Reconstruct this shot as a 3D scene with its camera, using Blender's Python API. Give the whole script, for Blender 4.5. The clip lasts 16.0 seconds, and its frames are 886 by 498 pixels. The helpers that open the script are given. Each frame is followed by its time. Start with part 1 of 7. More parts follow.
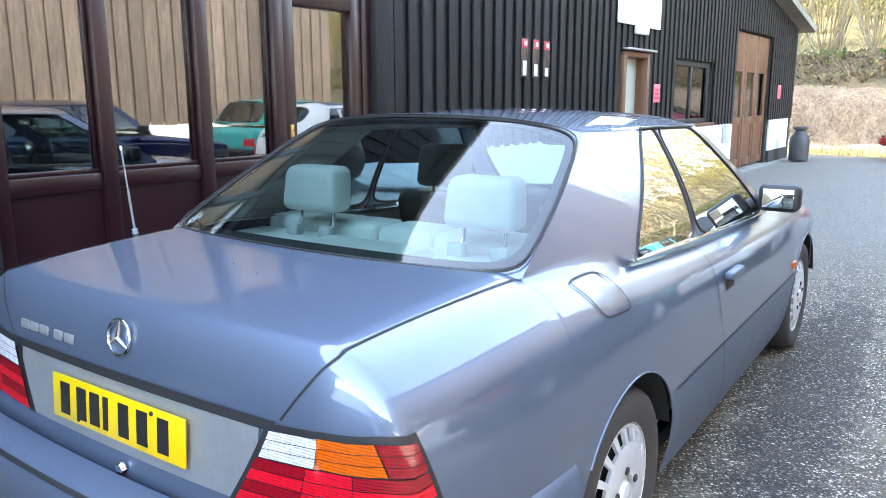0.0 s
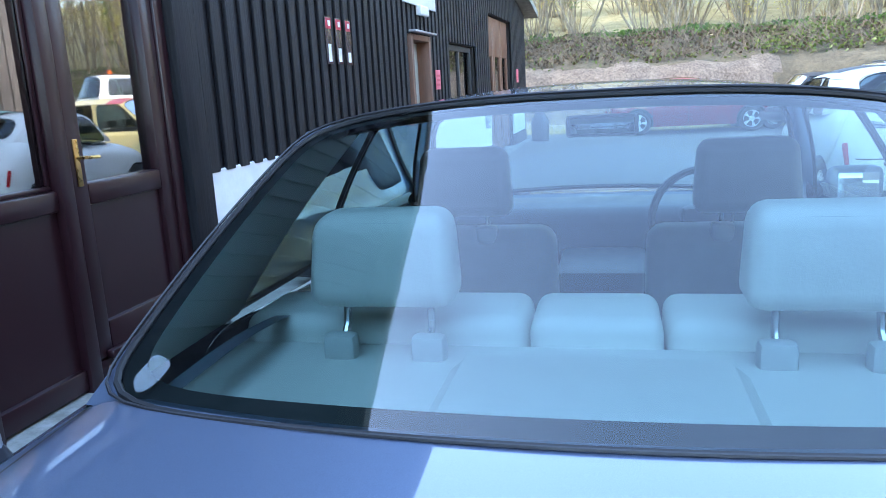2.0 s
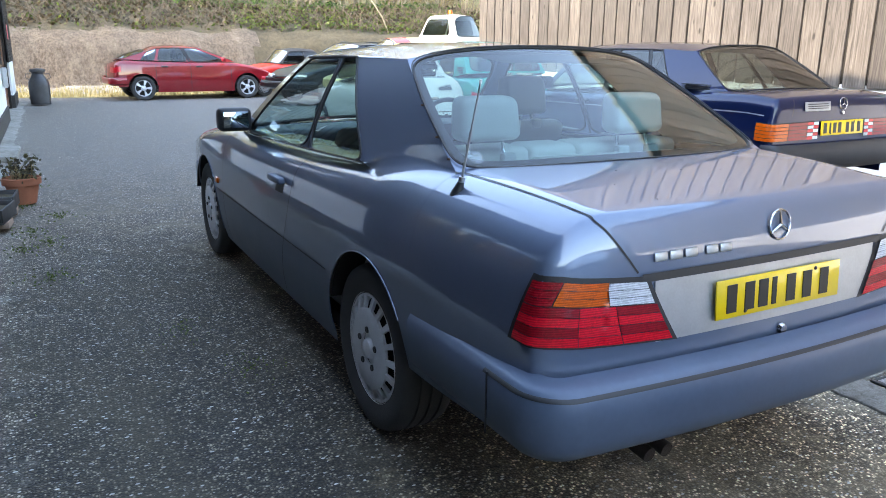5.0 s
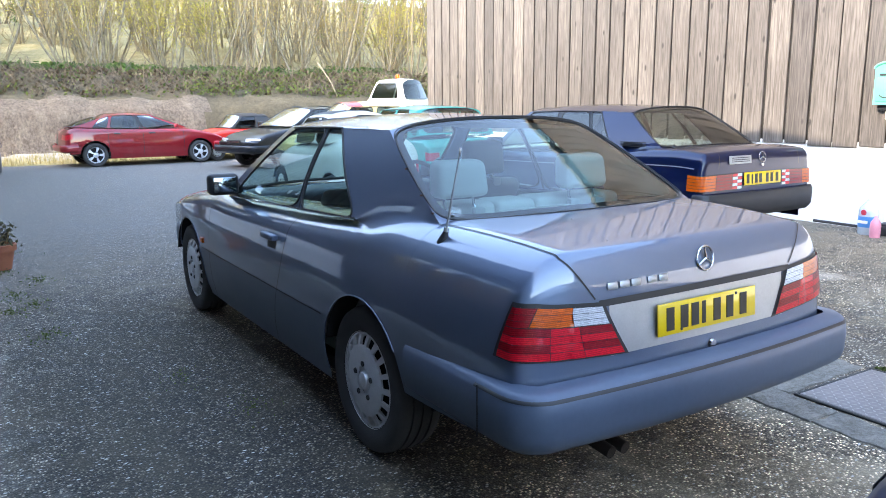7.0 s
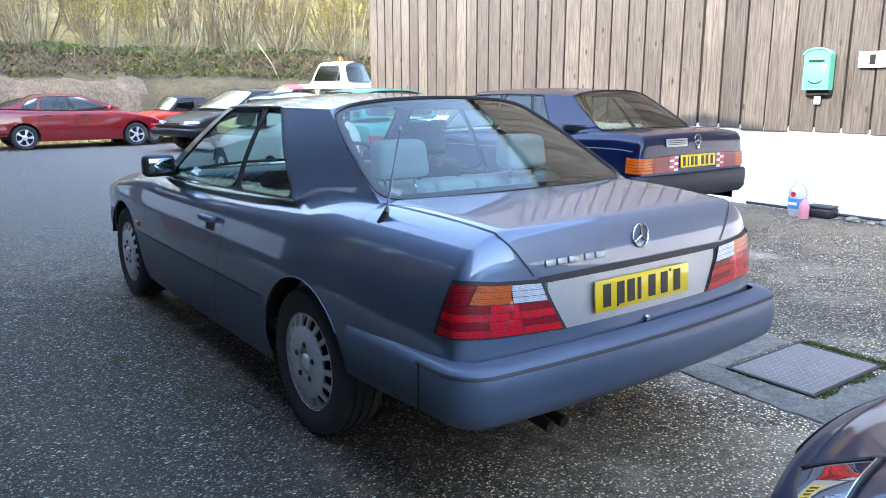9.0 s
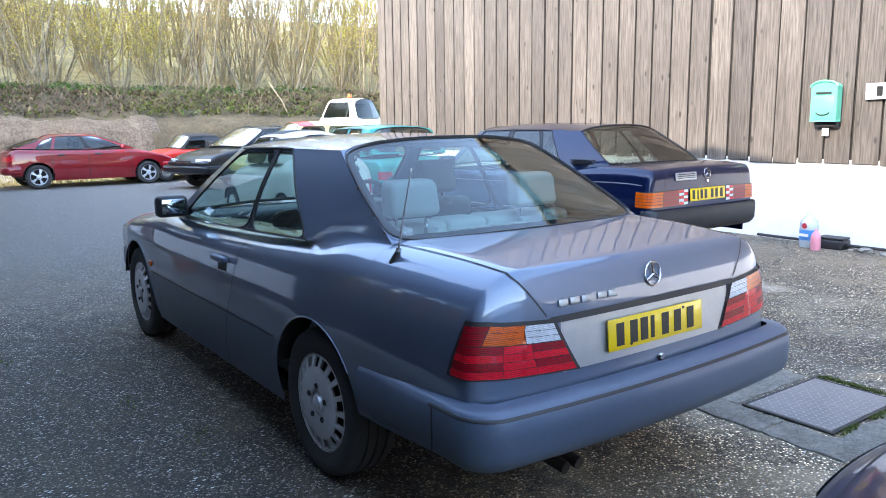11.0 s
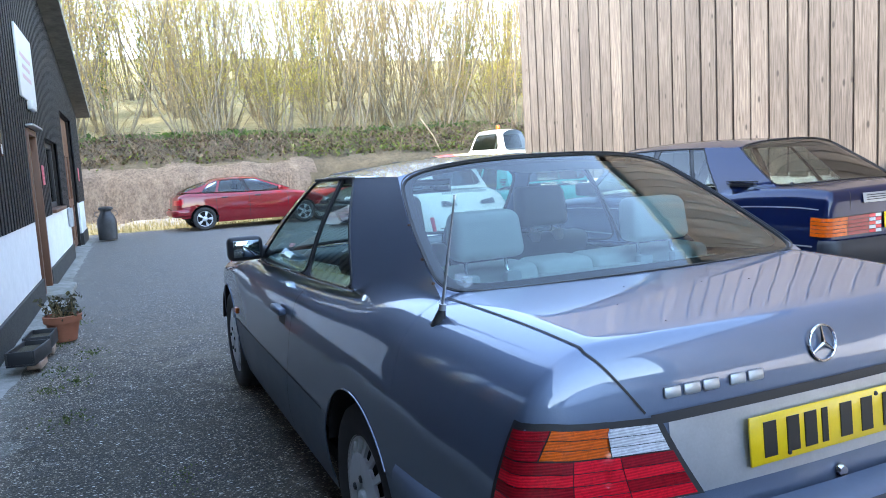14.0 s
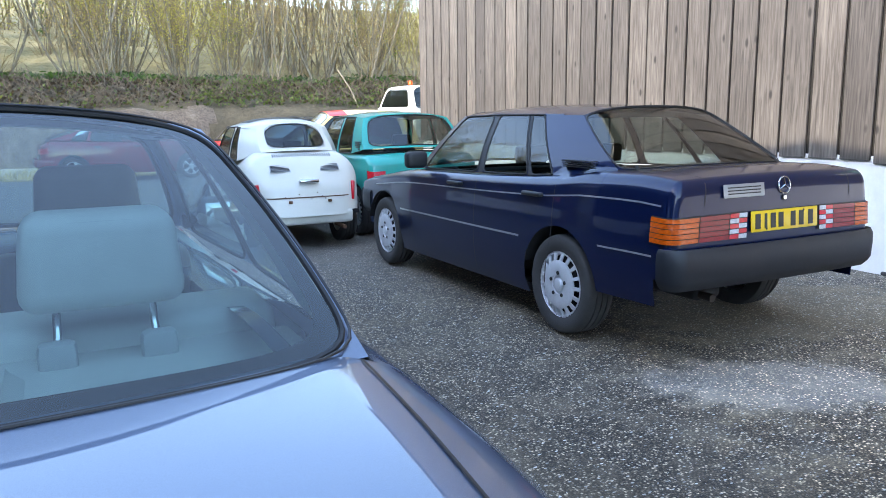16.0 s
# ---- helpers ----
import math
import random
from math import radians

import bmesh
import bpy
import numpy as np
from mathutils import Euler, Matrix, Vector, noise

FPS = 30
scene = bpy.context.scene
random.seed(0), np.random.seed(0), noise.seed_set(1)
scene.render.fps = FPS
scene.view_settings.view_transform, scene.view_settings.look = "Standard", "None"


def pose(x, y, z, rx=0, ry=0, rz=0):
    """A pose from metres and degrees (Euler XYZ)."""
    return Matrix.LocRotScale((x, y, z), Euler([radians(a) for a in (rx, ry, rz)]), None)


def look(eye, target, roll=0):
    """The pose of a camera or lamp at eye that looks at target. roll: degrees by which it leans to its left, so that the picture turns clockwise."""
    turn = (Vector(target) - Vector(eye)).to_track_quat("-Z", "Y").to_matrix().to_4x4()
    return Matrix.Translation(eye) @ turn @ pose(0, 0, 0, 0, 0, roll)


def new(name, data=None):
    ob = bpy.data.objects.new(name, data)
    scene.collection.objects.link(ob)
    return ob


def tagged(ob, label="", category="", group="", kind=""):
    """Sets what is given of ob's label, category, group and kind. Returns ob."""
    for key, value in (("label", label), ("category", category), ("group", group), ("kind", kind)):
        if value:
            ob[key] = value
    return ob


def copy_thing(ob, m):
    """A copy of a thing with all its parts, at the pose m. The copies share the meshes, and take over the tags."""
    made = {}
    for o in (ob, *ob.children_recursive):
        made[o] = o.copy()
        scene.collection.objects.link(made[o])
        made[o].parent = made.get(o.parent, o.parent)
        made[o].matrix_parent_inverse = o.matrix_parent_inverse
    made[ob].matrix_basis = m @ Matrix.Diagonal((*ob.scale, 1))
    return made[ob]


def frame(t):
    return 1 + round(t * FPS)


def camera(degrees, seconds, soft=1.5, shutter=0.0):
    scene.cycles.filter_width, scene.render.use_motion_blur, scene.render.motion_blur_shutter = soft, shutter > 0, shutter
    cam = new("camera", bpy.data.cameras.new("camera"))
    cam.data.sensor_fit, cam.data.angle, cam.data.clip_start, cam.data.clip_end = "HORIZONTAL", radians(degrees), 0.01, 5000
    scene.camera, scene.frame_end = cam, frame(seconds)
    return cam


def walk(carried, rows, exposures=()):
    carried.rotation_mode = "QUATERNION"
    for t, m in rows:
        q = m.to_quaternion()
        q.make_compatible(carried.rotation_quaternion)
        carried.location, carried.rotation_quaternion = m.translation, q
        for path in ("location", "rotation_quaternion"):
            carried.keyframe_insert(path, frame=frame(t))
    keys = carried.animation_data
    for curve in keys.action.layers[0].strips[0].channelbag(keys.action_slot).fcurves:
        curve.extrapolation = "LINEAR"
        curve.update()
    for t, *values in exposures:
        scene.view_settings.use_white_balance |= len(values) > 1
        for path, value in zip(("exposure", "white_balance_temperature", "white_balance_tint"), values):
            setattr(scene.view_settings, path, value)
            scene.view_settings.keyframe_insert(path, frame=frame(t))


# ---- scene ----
cam = camera(60.9, 16.0, 0.95)
METRES, EYE, TILT, LEAN, TURN = 7.58, 1.44, -0.55, 0.0, 36.0
ROWS = [
    (0.0, 0.0, 0.0, 0.0, -0.03, -10.72, 0.18),
    (0.5, -0.0228, 0.0606, -0.0013, -5.22, -9.91, 0.34),
    (1.0, -0.04, 0.1099, -0.0067, -10.0, -8.72, 1.58),
    (1.5, -0.0643, 0.1546, -0.0066, -15.43, -10.0, 2.77),
    (2.0, -0.1099, 0.1955, -0.0023, -22.36, -11.62, 3.32),
    (2.5, -0.1562, 0.2361, -0.0052, -31.17, -13.14, 3.88),
    (3.0, -0.2212, 0.2543, -0.0039, -42.49, -15.68, 3.08),
    (3.5, -0.274, 0.2398, -0.0111, -51.65, -17.41, 1.41),
    (6.0, -0.4503, 0.2018, 0.0005, -64.63, -11.94, 0.57),
    (6.5, -0.4587, 0.2002, 0.0019, -65.69, -10.82, 0.86),
    (7.0, -0.4611, 0.1972, 0.0014, -67.15, -10.53, 0.9),
    (7.5, -0.4606, 0.1935, -0.0, -68.93, -10.95, 0.73),
    (8.0, -0.4608, 0.1927, -0.0009, -70.43, -11.56, 0.56),
    (8.5, -0.4609, 0.1941, -0.0016, -71.3, -11.92, 0.44),
    (11.0, -0.4614, 0.1957, 0.0022, -70.68, -9.22, 1.2),
    (11.5, -0.4615, 0.1962, 0.0022, -70.05, -8.77, 1.31),
    (12.0, -0.4618, 0.1967, 0.0019, -68.68, -8.54, 1.61),
    (12.5, -0.4616, 0.1972, 0.0019, -66.16, -8.29, 2.09),
    (13.0, -0.4469, 0.1955, 0.0004, -63.39, -7.84, 2.7),
    (13.5, -0.4036, 0.1914, -0.0009, -60.53, -7.19, 3.34),
    (14.0, -0.3534, 0.1969, -0.0067, -58.54, -6.24, 3.69),
    (14.5, -0.2924, 0.2061, -0.0064, -59.42, -5.85, 3.89),
    (15.0, -0.2148, 0.1975, -0.0101, -61.45, -6.36, 2.66),
    (15.5, -0.1539, 0.1814, -0.011, -62.76, -7.11, 0.81),
    (16.0, -0.0924, 0.1579, -0.0104, -61.81, -9.52, 1.18),
]
walk(cam, [(t, pose(0, 0, EYE, TILT, LEAN, TURN) @ pose(METRES * x, METRES * y, METRES * z, 90 + pitch, roll, yaw)) for t, x, y, z, yaw, pitch, roll in ROWS],
     [(0.0, 3.78, 8100, 11), (0.5, 3.58, 7500, 11), (1.0, 3.4, 7200, 11), (1.5, 3.3, 6900, 11), (2.0, 3.25, 6300, 10), (2.5, 3.0, 6300, 10), (3.0, 2.85, 7000, 10), (3.5, 2.97, 8000, 10),
      (6.0, 3.05, 7500, 12), (8.5, 3.0, 7100, 12), (11.0, 2.87, 7050, 12), (14.0, 2.92, 6950, 11), (15.0, 2.7, 6700, 10), (16.0, 2.42, 6800, 10)])

# ---- world, sun, exposure ----
SUN_AZ, SUN_EL = 263.0, 30.0          # heading the light comes from (degrees clockwise from +y), height
world = bpy.data.worlds.new("sky")
scene.world = world
world.use_nodes = True
sky = world.node_tree.nodes.new("ShaderNodeTexSky")
sky.sky_type = "NISHITA"
sky.sun_disc = False
sky.sun_elevation, sky.sun_rotation = radians(SUN_EL), radians(SUN_AZ)
sky.air_density, sky.dust_density = 1.0, 0.6
world.node_tree.links.new(sky.outputs[0], world.node_tree.nodes["Background"].inputs[0])
world.node_tree.nodes["Background"].inputs[1].default_value = 0.25
lamp = bpy.data.lights.new("sun", "SUN")
lamp.energy, lamp.angle, lamp.color = 1.5, radians(0.53), (1.0, 0.93, 0.83)
sun = new("sun", lamp)
sd = Vector((math.sin(radians(SUN_AZ)) * math.cos(radians(SUN_EL)), math.cos(radians(SUN_AZ)) * math.cos(radians(SUN_EL)), math.sin(radians(SUN_EL))))
sun.matrix_world = look(sd * 60, (0, 0, 0))


# ---- materials ----
def nodes_of(name):
    m = bpy.data.materials.new(name)
    m.use_nodes = True
    return m, m.node_tree.nodes, m.node_tree.links, m.node_tree.nodes["Principled BSDF"]


def ramp(n, l, src, stops):
    r = n.new("ShaderNodeValToRGB")
    el = r.color_ramp.elements
    while len(el) < len(stops):
        el.new(0.5)
    for e, (p, c) in zip(el, stops):
        e.position, e.color = p, (*c, 1)
    l.new(src, r.inputs[0])
    return r.outputs[0]


def noise_tex(n, l, scale, detail=4, rough=0.55, stretch=(1, 1, 1), world_space=False):
    tc = n.new("ShaderNodeTexCoord")
    mp = n.new("ShaderNodeMapping")
    mp.inputs["Scale"].default_value = stretch
    if world_space:
        g = n.new("ShaderNodeNewGeometry")
        l.new(g.outputs["Position"], mp.inputs[0])
    else:
        l.new(tc.outputs["Object"], mp.inputs[0])
    t = n.new("ShaderNodeTexNoise")
    t.inputs["Scale"].default_value, t.inputs["Detail"].default_value, t.inputs["Roughness"].default_value = scale, detail, rough
    l.new(mp.outputs[0], t.inputs["Vector"])
    return t.outputs["Fac"]


def mix(n, l, fac, a, b, mode="MIX"):
    x = n.new("ShaderNodeMix")
    x.data_type, x.blend_type = "RGBA", mode
    for sock, v in ((x.inputs[0], fac), (x.inputs[6], a), (x.inputs[7], b)):
        if hasattr(v, "links"):
            l.new(v, sock)
        else:
            sock.default_value = v if isinstance(v, float) else (*v, 1)
    return x.outputs[2]


def bump(n, l, p, height, strength, dist=0.01):
    b = n.new("ShaderNodeBump")
    b.inputs["Strength"].default_value, b.inputs["Distance"].default_value = strength, dist
    l.new(height, b.inputs["Height"])
    l.new(b.outputs[0], p.inputs["Normal"])


def plain(name, col, rough=0.5, metal=0.0, var=0.15, scale=12.0, bmp=0.1, coat=0.0, spec=0.5, stretch=(1, 1, 1), dist=0.004):
    """A surface with two scales of tone, uneven gloss and a fine relief."""
    m, n, l, p = nodes_of(name)
    a = noise_tex(n, l, scale, 5, 0.6, stretch)
    b = noise_tex(n, l, scale * 9, 3, 0.6, stretch)
    lo, hi = [c * (1 - var) for c in col], [min(1, c * (1 + var)) for c in col]
    c1 = ramp(n, l, a, ((0.3, lo), (0.7, hi)))
    l.new(mix(n, l, 0.35, c1, ramp(n, l, b, ((0.3, lo), (0.7, hi)))), p.inputs["Base Color"])
    rr = n.new("ShaderNodeMapRange")
    rr.inputs["To Min"].default_value, rr.inputs["To Max"].default_value = max(0.02, rough * 0.8), min(1, rough * 1.2)
    l.new(a, rr.inputs[0])
    l.new(rr.outputs[0], p.inputs["Roughness"])
    p.inputs["Metallic"].default_value, p.inputs["Coat Weight"].default_value = metal, coat
    p.inputs["Coat Roughness"].default_value, p.inputs["Specular IOR Level"].default_value = 0.04, spec
    if bmp:
        bump(n, l, p, b, bmp, dist)
    return m


def car_paint(name, col, metal=0.55, rough=0.38, dust=0.06, coat=1.0, coat_rough=0.03, coat_ior=1.6):
    m, n, l, p = nodes_of(name)
    big = noise_tex(n, l, 3.0, 5, 0.65)
    fine = noise_tex(n, l, 900.0, 2, 0.5)
    c = ramp(n, l, fine, ((0.3, [v * 0.86 for v in col]), (0.7, [min(1, v * 1.14) for v in col])))
    d = ramp(n, l, big, ((0.45, (0, 0, 0)), (0.8, (dust, dust, dust))))
    l.new(mix(n, l, d, c, (0.36, 0.34, 0.30)), p.inputs["Base Color"])
    p.inputs["Metallic"].default_value, p.inputs["Roughness"].default_value, p.inputs["Specular IOR Level"].default_value = metal, rough, 0.15
    p.inputs["Coat Weight"].default_value, p.inputs["Coat IOR"].default_value = coat, coat_ior
    rr = n.new("ShaderNodeMapRange")
    rr.inputs["From Min"].default_value, rr.inputs["From Max"].default_value = 0.4, 0.9
    rr.inputs["To Min"].default_value, rr.inputs["To Max"].default_value = coat_rough, coat_rough + 0.04
    l.new(big, rr.inputs[0])
    l.new(rr.outputs[0], p.inputs["Coat Roughness"])
    return m


def glass_mat(name, tint, ior=1.5, haze=0.02):
    """Thin pane: tinted see-through with a mirror gloss on top."""
    m, n, l, p = nodes_of(name)
    n.remove(p)
    t, g, x, f = n.new("ShaderNodeBsdfTransparent"), n.new("ShaderNodeBsdfGlossy"), n.new("ShaderNodeMixShader"), n.new("ShaderNodeFresnel")
    t.inputs[0].default_value = (*tint, 1)
    g.inputs["Roughness"].default_value = haze
    f.inputs[0].default_value = ior
    l.new(f.outputs[0], x.inputs[0])
    l.new(t.outputs[0], x.inputs[1])
    l.new(g.outputs[0], x.inputs[2])
    l.new(x.outputs[0], n["Material Output"].inputs[0])
    return m


def boards_mat(name, dark, light, knots=True, rough=0.8, spec=0.5):
    """Weathered sawn timber, grain upright, each board its own tone."""
    m, n, l, p = nodes_of(name)
    info = n.new("ShaderNodeObjectInfo")
    geo = n.new("ShaderNodeNewGeometry")
    off = n.new("ShaderNodeVectorMath")
    off.operation = "ADD"
    cmb = n.new("ShaderNodeCombineXYZ")
    mul = n.new("ShaderNodeMath")
    mul.operation = "MULTIPLY"
    mul.inputs[1].default_value = 37.0
    l.new(info.outputs["Random"], mul.inputs[0])
    for k in range(3):
        l.new(mul.outputs[0], cmb.inputs[k])
    l.new(geo.outputs["Position"], off.inputs[0])
    l.new(cmb.outputs[0], off.inputs[1])

    def tex(scale, st, detail=6, dist=0.0):
        mp = n.new("ShaderNodeMapping")
        mp.inputs["Scale"].default_value = st
        l.new(off.outputs[0], mp.inputs[0])
        t = n.new("ShaderNodeTexNoise")
        t.inputs["Scale"].default_value, t.inputs["Detail"].default_value, t.inputs["Distortion"].default_value = scale, detail, dist
        l.new(mp.outputs[0], t.inputs["Vector"])
        return t.outputs["Fac"]
    grain = tex(9.0, (6, 6, 0.35), 7, 0.6)
    big = tex(1.3, (1, 1, 0.5))
    c = ramp(n, l, grain, ((0.28, dark), (0.72, light)))
    tone = ramp(n, l, info.outputs["Random"], ((0.0, (0.68, 0.67, 0.66)), (1.0, (1.22, 1.20, 1.16))))
    c = mix(n, l, 1.0, c, tone, "MULTIPLY")
    c = mix(n, l, ramp(n, l, big, ((0.4, (0, 0, 0)), (0.75, (0.5, 0.5, 0.5)))), c, [v * 0.75 for v in dark])
    if knots:
        v = n.new("ShaderNodeTexVoronoi")
        mp = n.new("ShaderNodeMapping")
        mp.inputs["Scale"].default_value = (0, 5.2, 2.3)
        l.new(off.outputs[0], mp.inputs[0])
        l.new(mp.outputs[0], v.inputs["Vector"])
        v.inputs["Scale"].default_value = 1.0
        k = ramp(n, l, v.outputs["Distance"], ((0.055, (0.9, 0.9, 0.9)), (0.12, (0, 0, 0))))
        c = mix(n, l, k, c, [x * 0.4 for x in dark])
    l.new(c, p.inputs["Base Color"])
    p.inputs["Roughness"].default_value, p.inputs["Specular IOR Level"].default_value = rough, spec
    bump(n, l, p, grain, 0.7, 0.005)
    return m


PAINT = car_paint("blue_grey_metallic", (0.122, 0.158, 0.228), 0.55, 0.42, 0.04, coat_rough=0.010, coat_ior=1.66)
CLAD = plain("slate_plastic", (0.078, 0.106, 0.156), 0.46, 0.15, 0.10, 6, 0.04, coat=0.15)
NAVY = car_paint("navy_metallic", (0.0016, 0.0075, 0.040), 0.25, 0.30, 0.0, coat=0.8, coat_rough=0.012, coat_ior=1.42)
DARKCAR = car_paint("black_paint", (0.008, 0.009, 0.013), 0.0, 0.35, 0.02, 0.7, coat_ior=1.4)
RED = car_paint("red_paint", (0.25, 0.008, 0.014), 0.1, 0.35, 0.04)
CREAMW = car_paint("aged_white_paint", (0.74, 0.72, 0.64), 0.0, 0.42, 0.16, 0.5, 0.10)
TEAL = car_paint("teal_paint", (0.012, 0.33, 0.28), 0.0, 0.38, 0.06, 0.8, 0.05)
YELLOW = car_paint("pale_yellow_paint", (0.72, 0.58, 0.25), 0.0, 0.42, 0.06, 0.5, 0.1)
SCARLET = car_paint("scarlet_paint", (0.55, 0.03, 0.02), 0.0, 0.4, 0.05, 0.7, 0.06)
GLASSD = glass_mat("dark_tinted_glass", (0.24, 0.30, 0.30), 1.65)
GLASSM = glass_mat("smoked_rear_glass", (0.60, 0.65, 0.61), 1.9)
GLASS = glass_mat("green_tinted_glass", (0.64, 0.79, 0.77), 1.78)
CLEAR = glass_mat("window_glass", (0.80, 0.84, 0.82), 4.2)
RUBBER = plain("black_rubber", (0.012, 0.012, 0.013), 0.6, 0, 0.2, 30, 0.1)
TYRE = plain("tyre_rubber", (0.042, 0.040, 0.039), 0.85, 0, 0.25, 25, 0.3)
CHROME = plain("chrome", (0.62, 0.63, 0.65), 0.12, 1.0, 0.05, 20, 0.0)
DULLMETAL = plain("dull_aluminium", (0.42, 0.43, 0.44), 0.40, 0.7, 0.10, 15, 0.05)
RIM = plain("silver_wheel_lacquer", (0.64, 0.65, 0.67), 0.36, 0.35, 0.12, 18, 0.05)
BLACKPL = plain("black_plastic", (0.018, 0.018, 0.020), 0.5, 0, 0.2, 20, 0.08)
BUMPER = plain("dark_blue_bumper_plastic", (0.011, 0.013, 0.018), 0.5, 0, 0.15, 8, 0.06)
UNDER = plain("underbody_black", (0.008, 0.008, 0.009), 0.9, 0, 0.2, 10, 0.2)
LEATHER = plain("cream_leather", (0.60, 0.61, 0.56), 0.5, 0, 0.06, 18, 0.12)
# the cream leather twice more, darker: cabin shade put into the colour
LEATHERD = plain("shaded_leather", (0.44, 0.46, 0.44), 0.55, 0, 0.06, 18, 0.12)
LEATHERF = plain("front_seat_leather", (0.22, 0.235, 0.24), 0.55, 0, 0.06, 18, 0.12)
FOG = plain("delaminated_glass", (0.62, 0.70, 0.72), 0.6, 0, 0.1, 60)
FOG.node_tree.nodes["Principled BSDF"].inputs["Alpha"].default_value = 0.22
MIRROR = plain("mirror_glass", (0.36, 0.43, 0.48), 0.03, 1.0, 0.02, 20, 0.0)
DARKRUST = plain("sooty_exhaust", (0.035, 0.024, 0.018), 0.7, 0.4, 0.4, 30, 0.3)
DASH = plain("dark_dashboard", (0.03, 0.035, 0.045), 0.55, 0, 0.1, 20, 0.1)
def lens(name, col, pitch=0.006):
    """Moulded lens: dark base behind a fluted clear face."""
    m, n, l, p = nodes_of(name)
    tc = n.new("ShaderNodeTexCoord")
    w = n.new("ShaderNodeTexWave")
    w.bands_direction = "Z"
    w.inputs["Scale"].default_value = 0.314 / pitch
    l.new(tc.outputs["Object"], w.inputs["Vector"])
    v = n.new("ShaderNodeTexVoronoi")
    v.inputs["Scale"].default_value = 150.0
    l.new(tc.outputs["Object"], v.inputs["Vector"])
    f = mix(n, l, 0.5, w.outputs["Color"], v.outputs["Color"])
    l.new(ramp(n, l, f, ((0.2, [c * 0.72 for c in col]), (0.8, [min(1.0, c * 1.25) for c in col]))), p.inputs["Base Color"])
    p.inputs["Roughness"].default_value, p.inputs["Coat Weight"].default_value, p.inputs["Coat Roughness"].default_value = 0.30, 0.7, 0.02
    p.inputs["Specular IOR Level"].default_value = 0.2
    bump(n, l, p, f, 0.35, 0.0012)
    return m


REDLENS = lens("red_lens", (0.58, 0.006, 0.018))
REDDEEP = lens("deep_red_lens", (0.24, 0.003, 0.009))
AMBER = lens("amber_lens", (0.55, 0.085, 0.002))
CLEARLENS = lens("clear_lens", (0.50, 0.50, 0.52))
PLATE = plain("yellow_plate", (0.78, 0.50, 0.010), 0.32, 0, 0.05, 20, 0.03, coat=0.6)
INK = plain("black_characters", (0.012, 0.012, 0.012), 0.4, 0, 0.1, 30, 0.0)
REFLECTOR = plain("lamp_reflector", (0.58, 0.60, 0.64), 0.55, 0.35, 0.25, 22, 0.5, dist=0.004)
WATERGLASS = glass_mat("clear_lamp_glass", (0.92, 0.94, 0.95), 1.25)
WHITEPL = plain("white_plastic", (0.72, 0.72, 0.70), 0.4, 0, 0.05, 12, 0.03)
RUST = plain("rusty_steel", (0.13, 0.065, 0.035), 0.8, 0.3, 0.4, 30, 0.4)


# ---- helpers for meshes ----
def part(name, data, material, parent=None, label="", smooth=True):
    """One mesh object under a thing; data is a bmesh or (verts, faces)."""
    me = bpy.data.meshes.new(name)
    if isinstance(data, bmesh.types.BMesh):
        data.to_mesh(me)
        data.free()
    else:
        me.from_pydata([tuple(v) for v in data[0]], [], [tuple(f) for f in data[1]])
    if smooth:
        me.polygons.foreach_set("use_smooth", [True] * len(me.polygons))
        if smooth == 1 and len(me.polygons) < 20000:
            me.set_sharp_from_angle(angle=radians(42))
    if material:
        me.materials.append(material)
    ob = new(name, me)
    if parent is not None:
        ob.parent = parent
    if label:
        ob["label"] = label
    return ob


def empty(name, m, label, category, group="", kind=""):
    ob = new(name)
    ob.matrix_world = m
    return tagged(ob, label, category, group, kind)


def box(bm, x0, x1, y0, y1, z0, z1, bev=0.0, seg=2):
    r = bmesh.ops.create_cube(bm, size=1.0)
    vs = r["verts"]
    for v in vs:
        v.co = Vector(((x0 + x1) / 2 + v.co.x * (x1 - x0), (y0 + y1) / 2 + v.co.y * (y1 - y0), (z0 + z1) / 2 + v.co.z * (z1 - z0)))
    if bev:
        es = list({e for v in vs for e in v.link_edges})
        bmesh.ops.bevel(bm, geom=es, offset=bev, segments=seg, profile=0.5, affect="EDGES")
    return vs


def boxes(*dims, bev=0.0, seg=2):
    bm = bmesh.new()
    for d in dims:
        box(bm, *d, bev=bev, seg=seg)
    return bm


def tube(points, r, sides=8, closed=False, taper=None):
    """Round bar along a line of points."""
    pts = [Vector(p) for p in points]
    n = len(pts)
    V, F = [], []
    up = Vector((0, 0, 1))
    prev = None
    for i, p in enumerate(pts):
        a = pts[(i - 1) % n] if closed or i > 0 else p
        b = pts[(i + 1) % n] if closed or i < n - 1 else p
        d = (b - a).normalized()
        if prev is None:
            s = d.cross(up)
            if s.length < 1e-3:
                s = d.cross(Vector((1, 0, 0)))
        else:
            s = prev - d * prev.dot(d)
        s.normalize()
        prev = s
        t = d.cross(s)
        rr = r if taper is None else r + (taper - r) * i / max(1, n - 1)
        for k in range(sides):
            w = 2 * math.pi * k / sides
            V.append(p + s * (rr * math.cos(w)) + t * (rr * math.sin(w)))
    for i in range(n if closed else n - 1):
        for k in range(sides):
            j = (i + 1) % n
            F.append((i * sides + k, i * sides + (k + 1) % sides, j * sides + (k + 1) % sides, j * sides + k))
    if not closed:
        F += [tuple(range(sides))[::-1], tuple((n - 1) * sides + k for k in range(sides))]
    return V, F


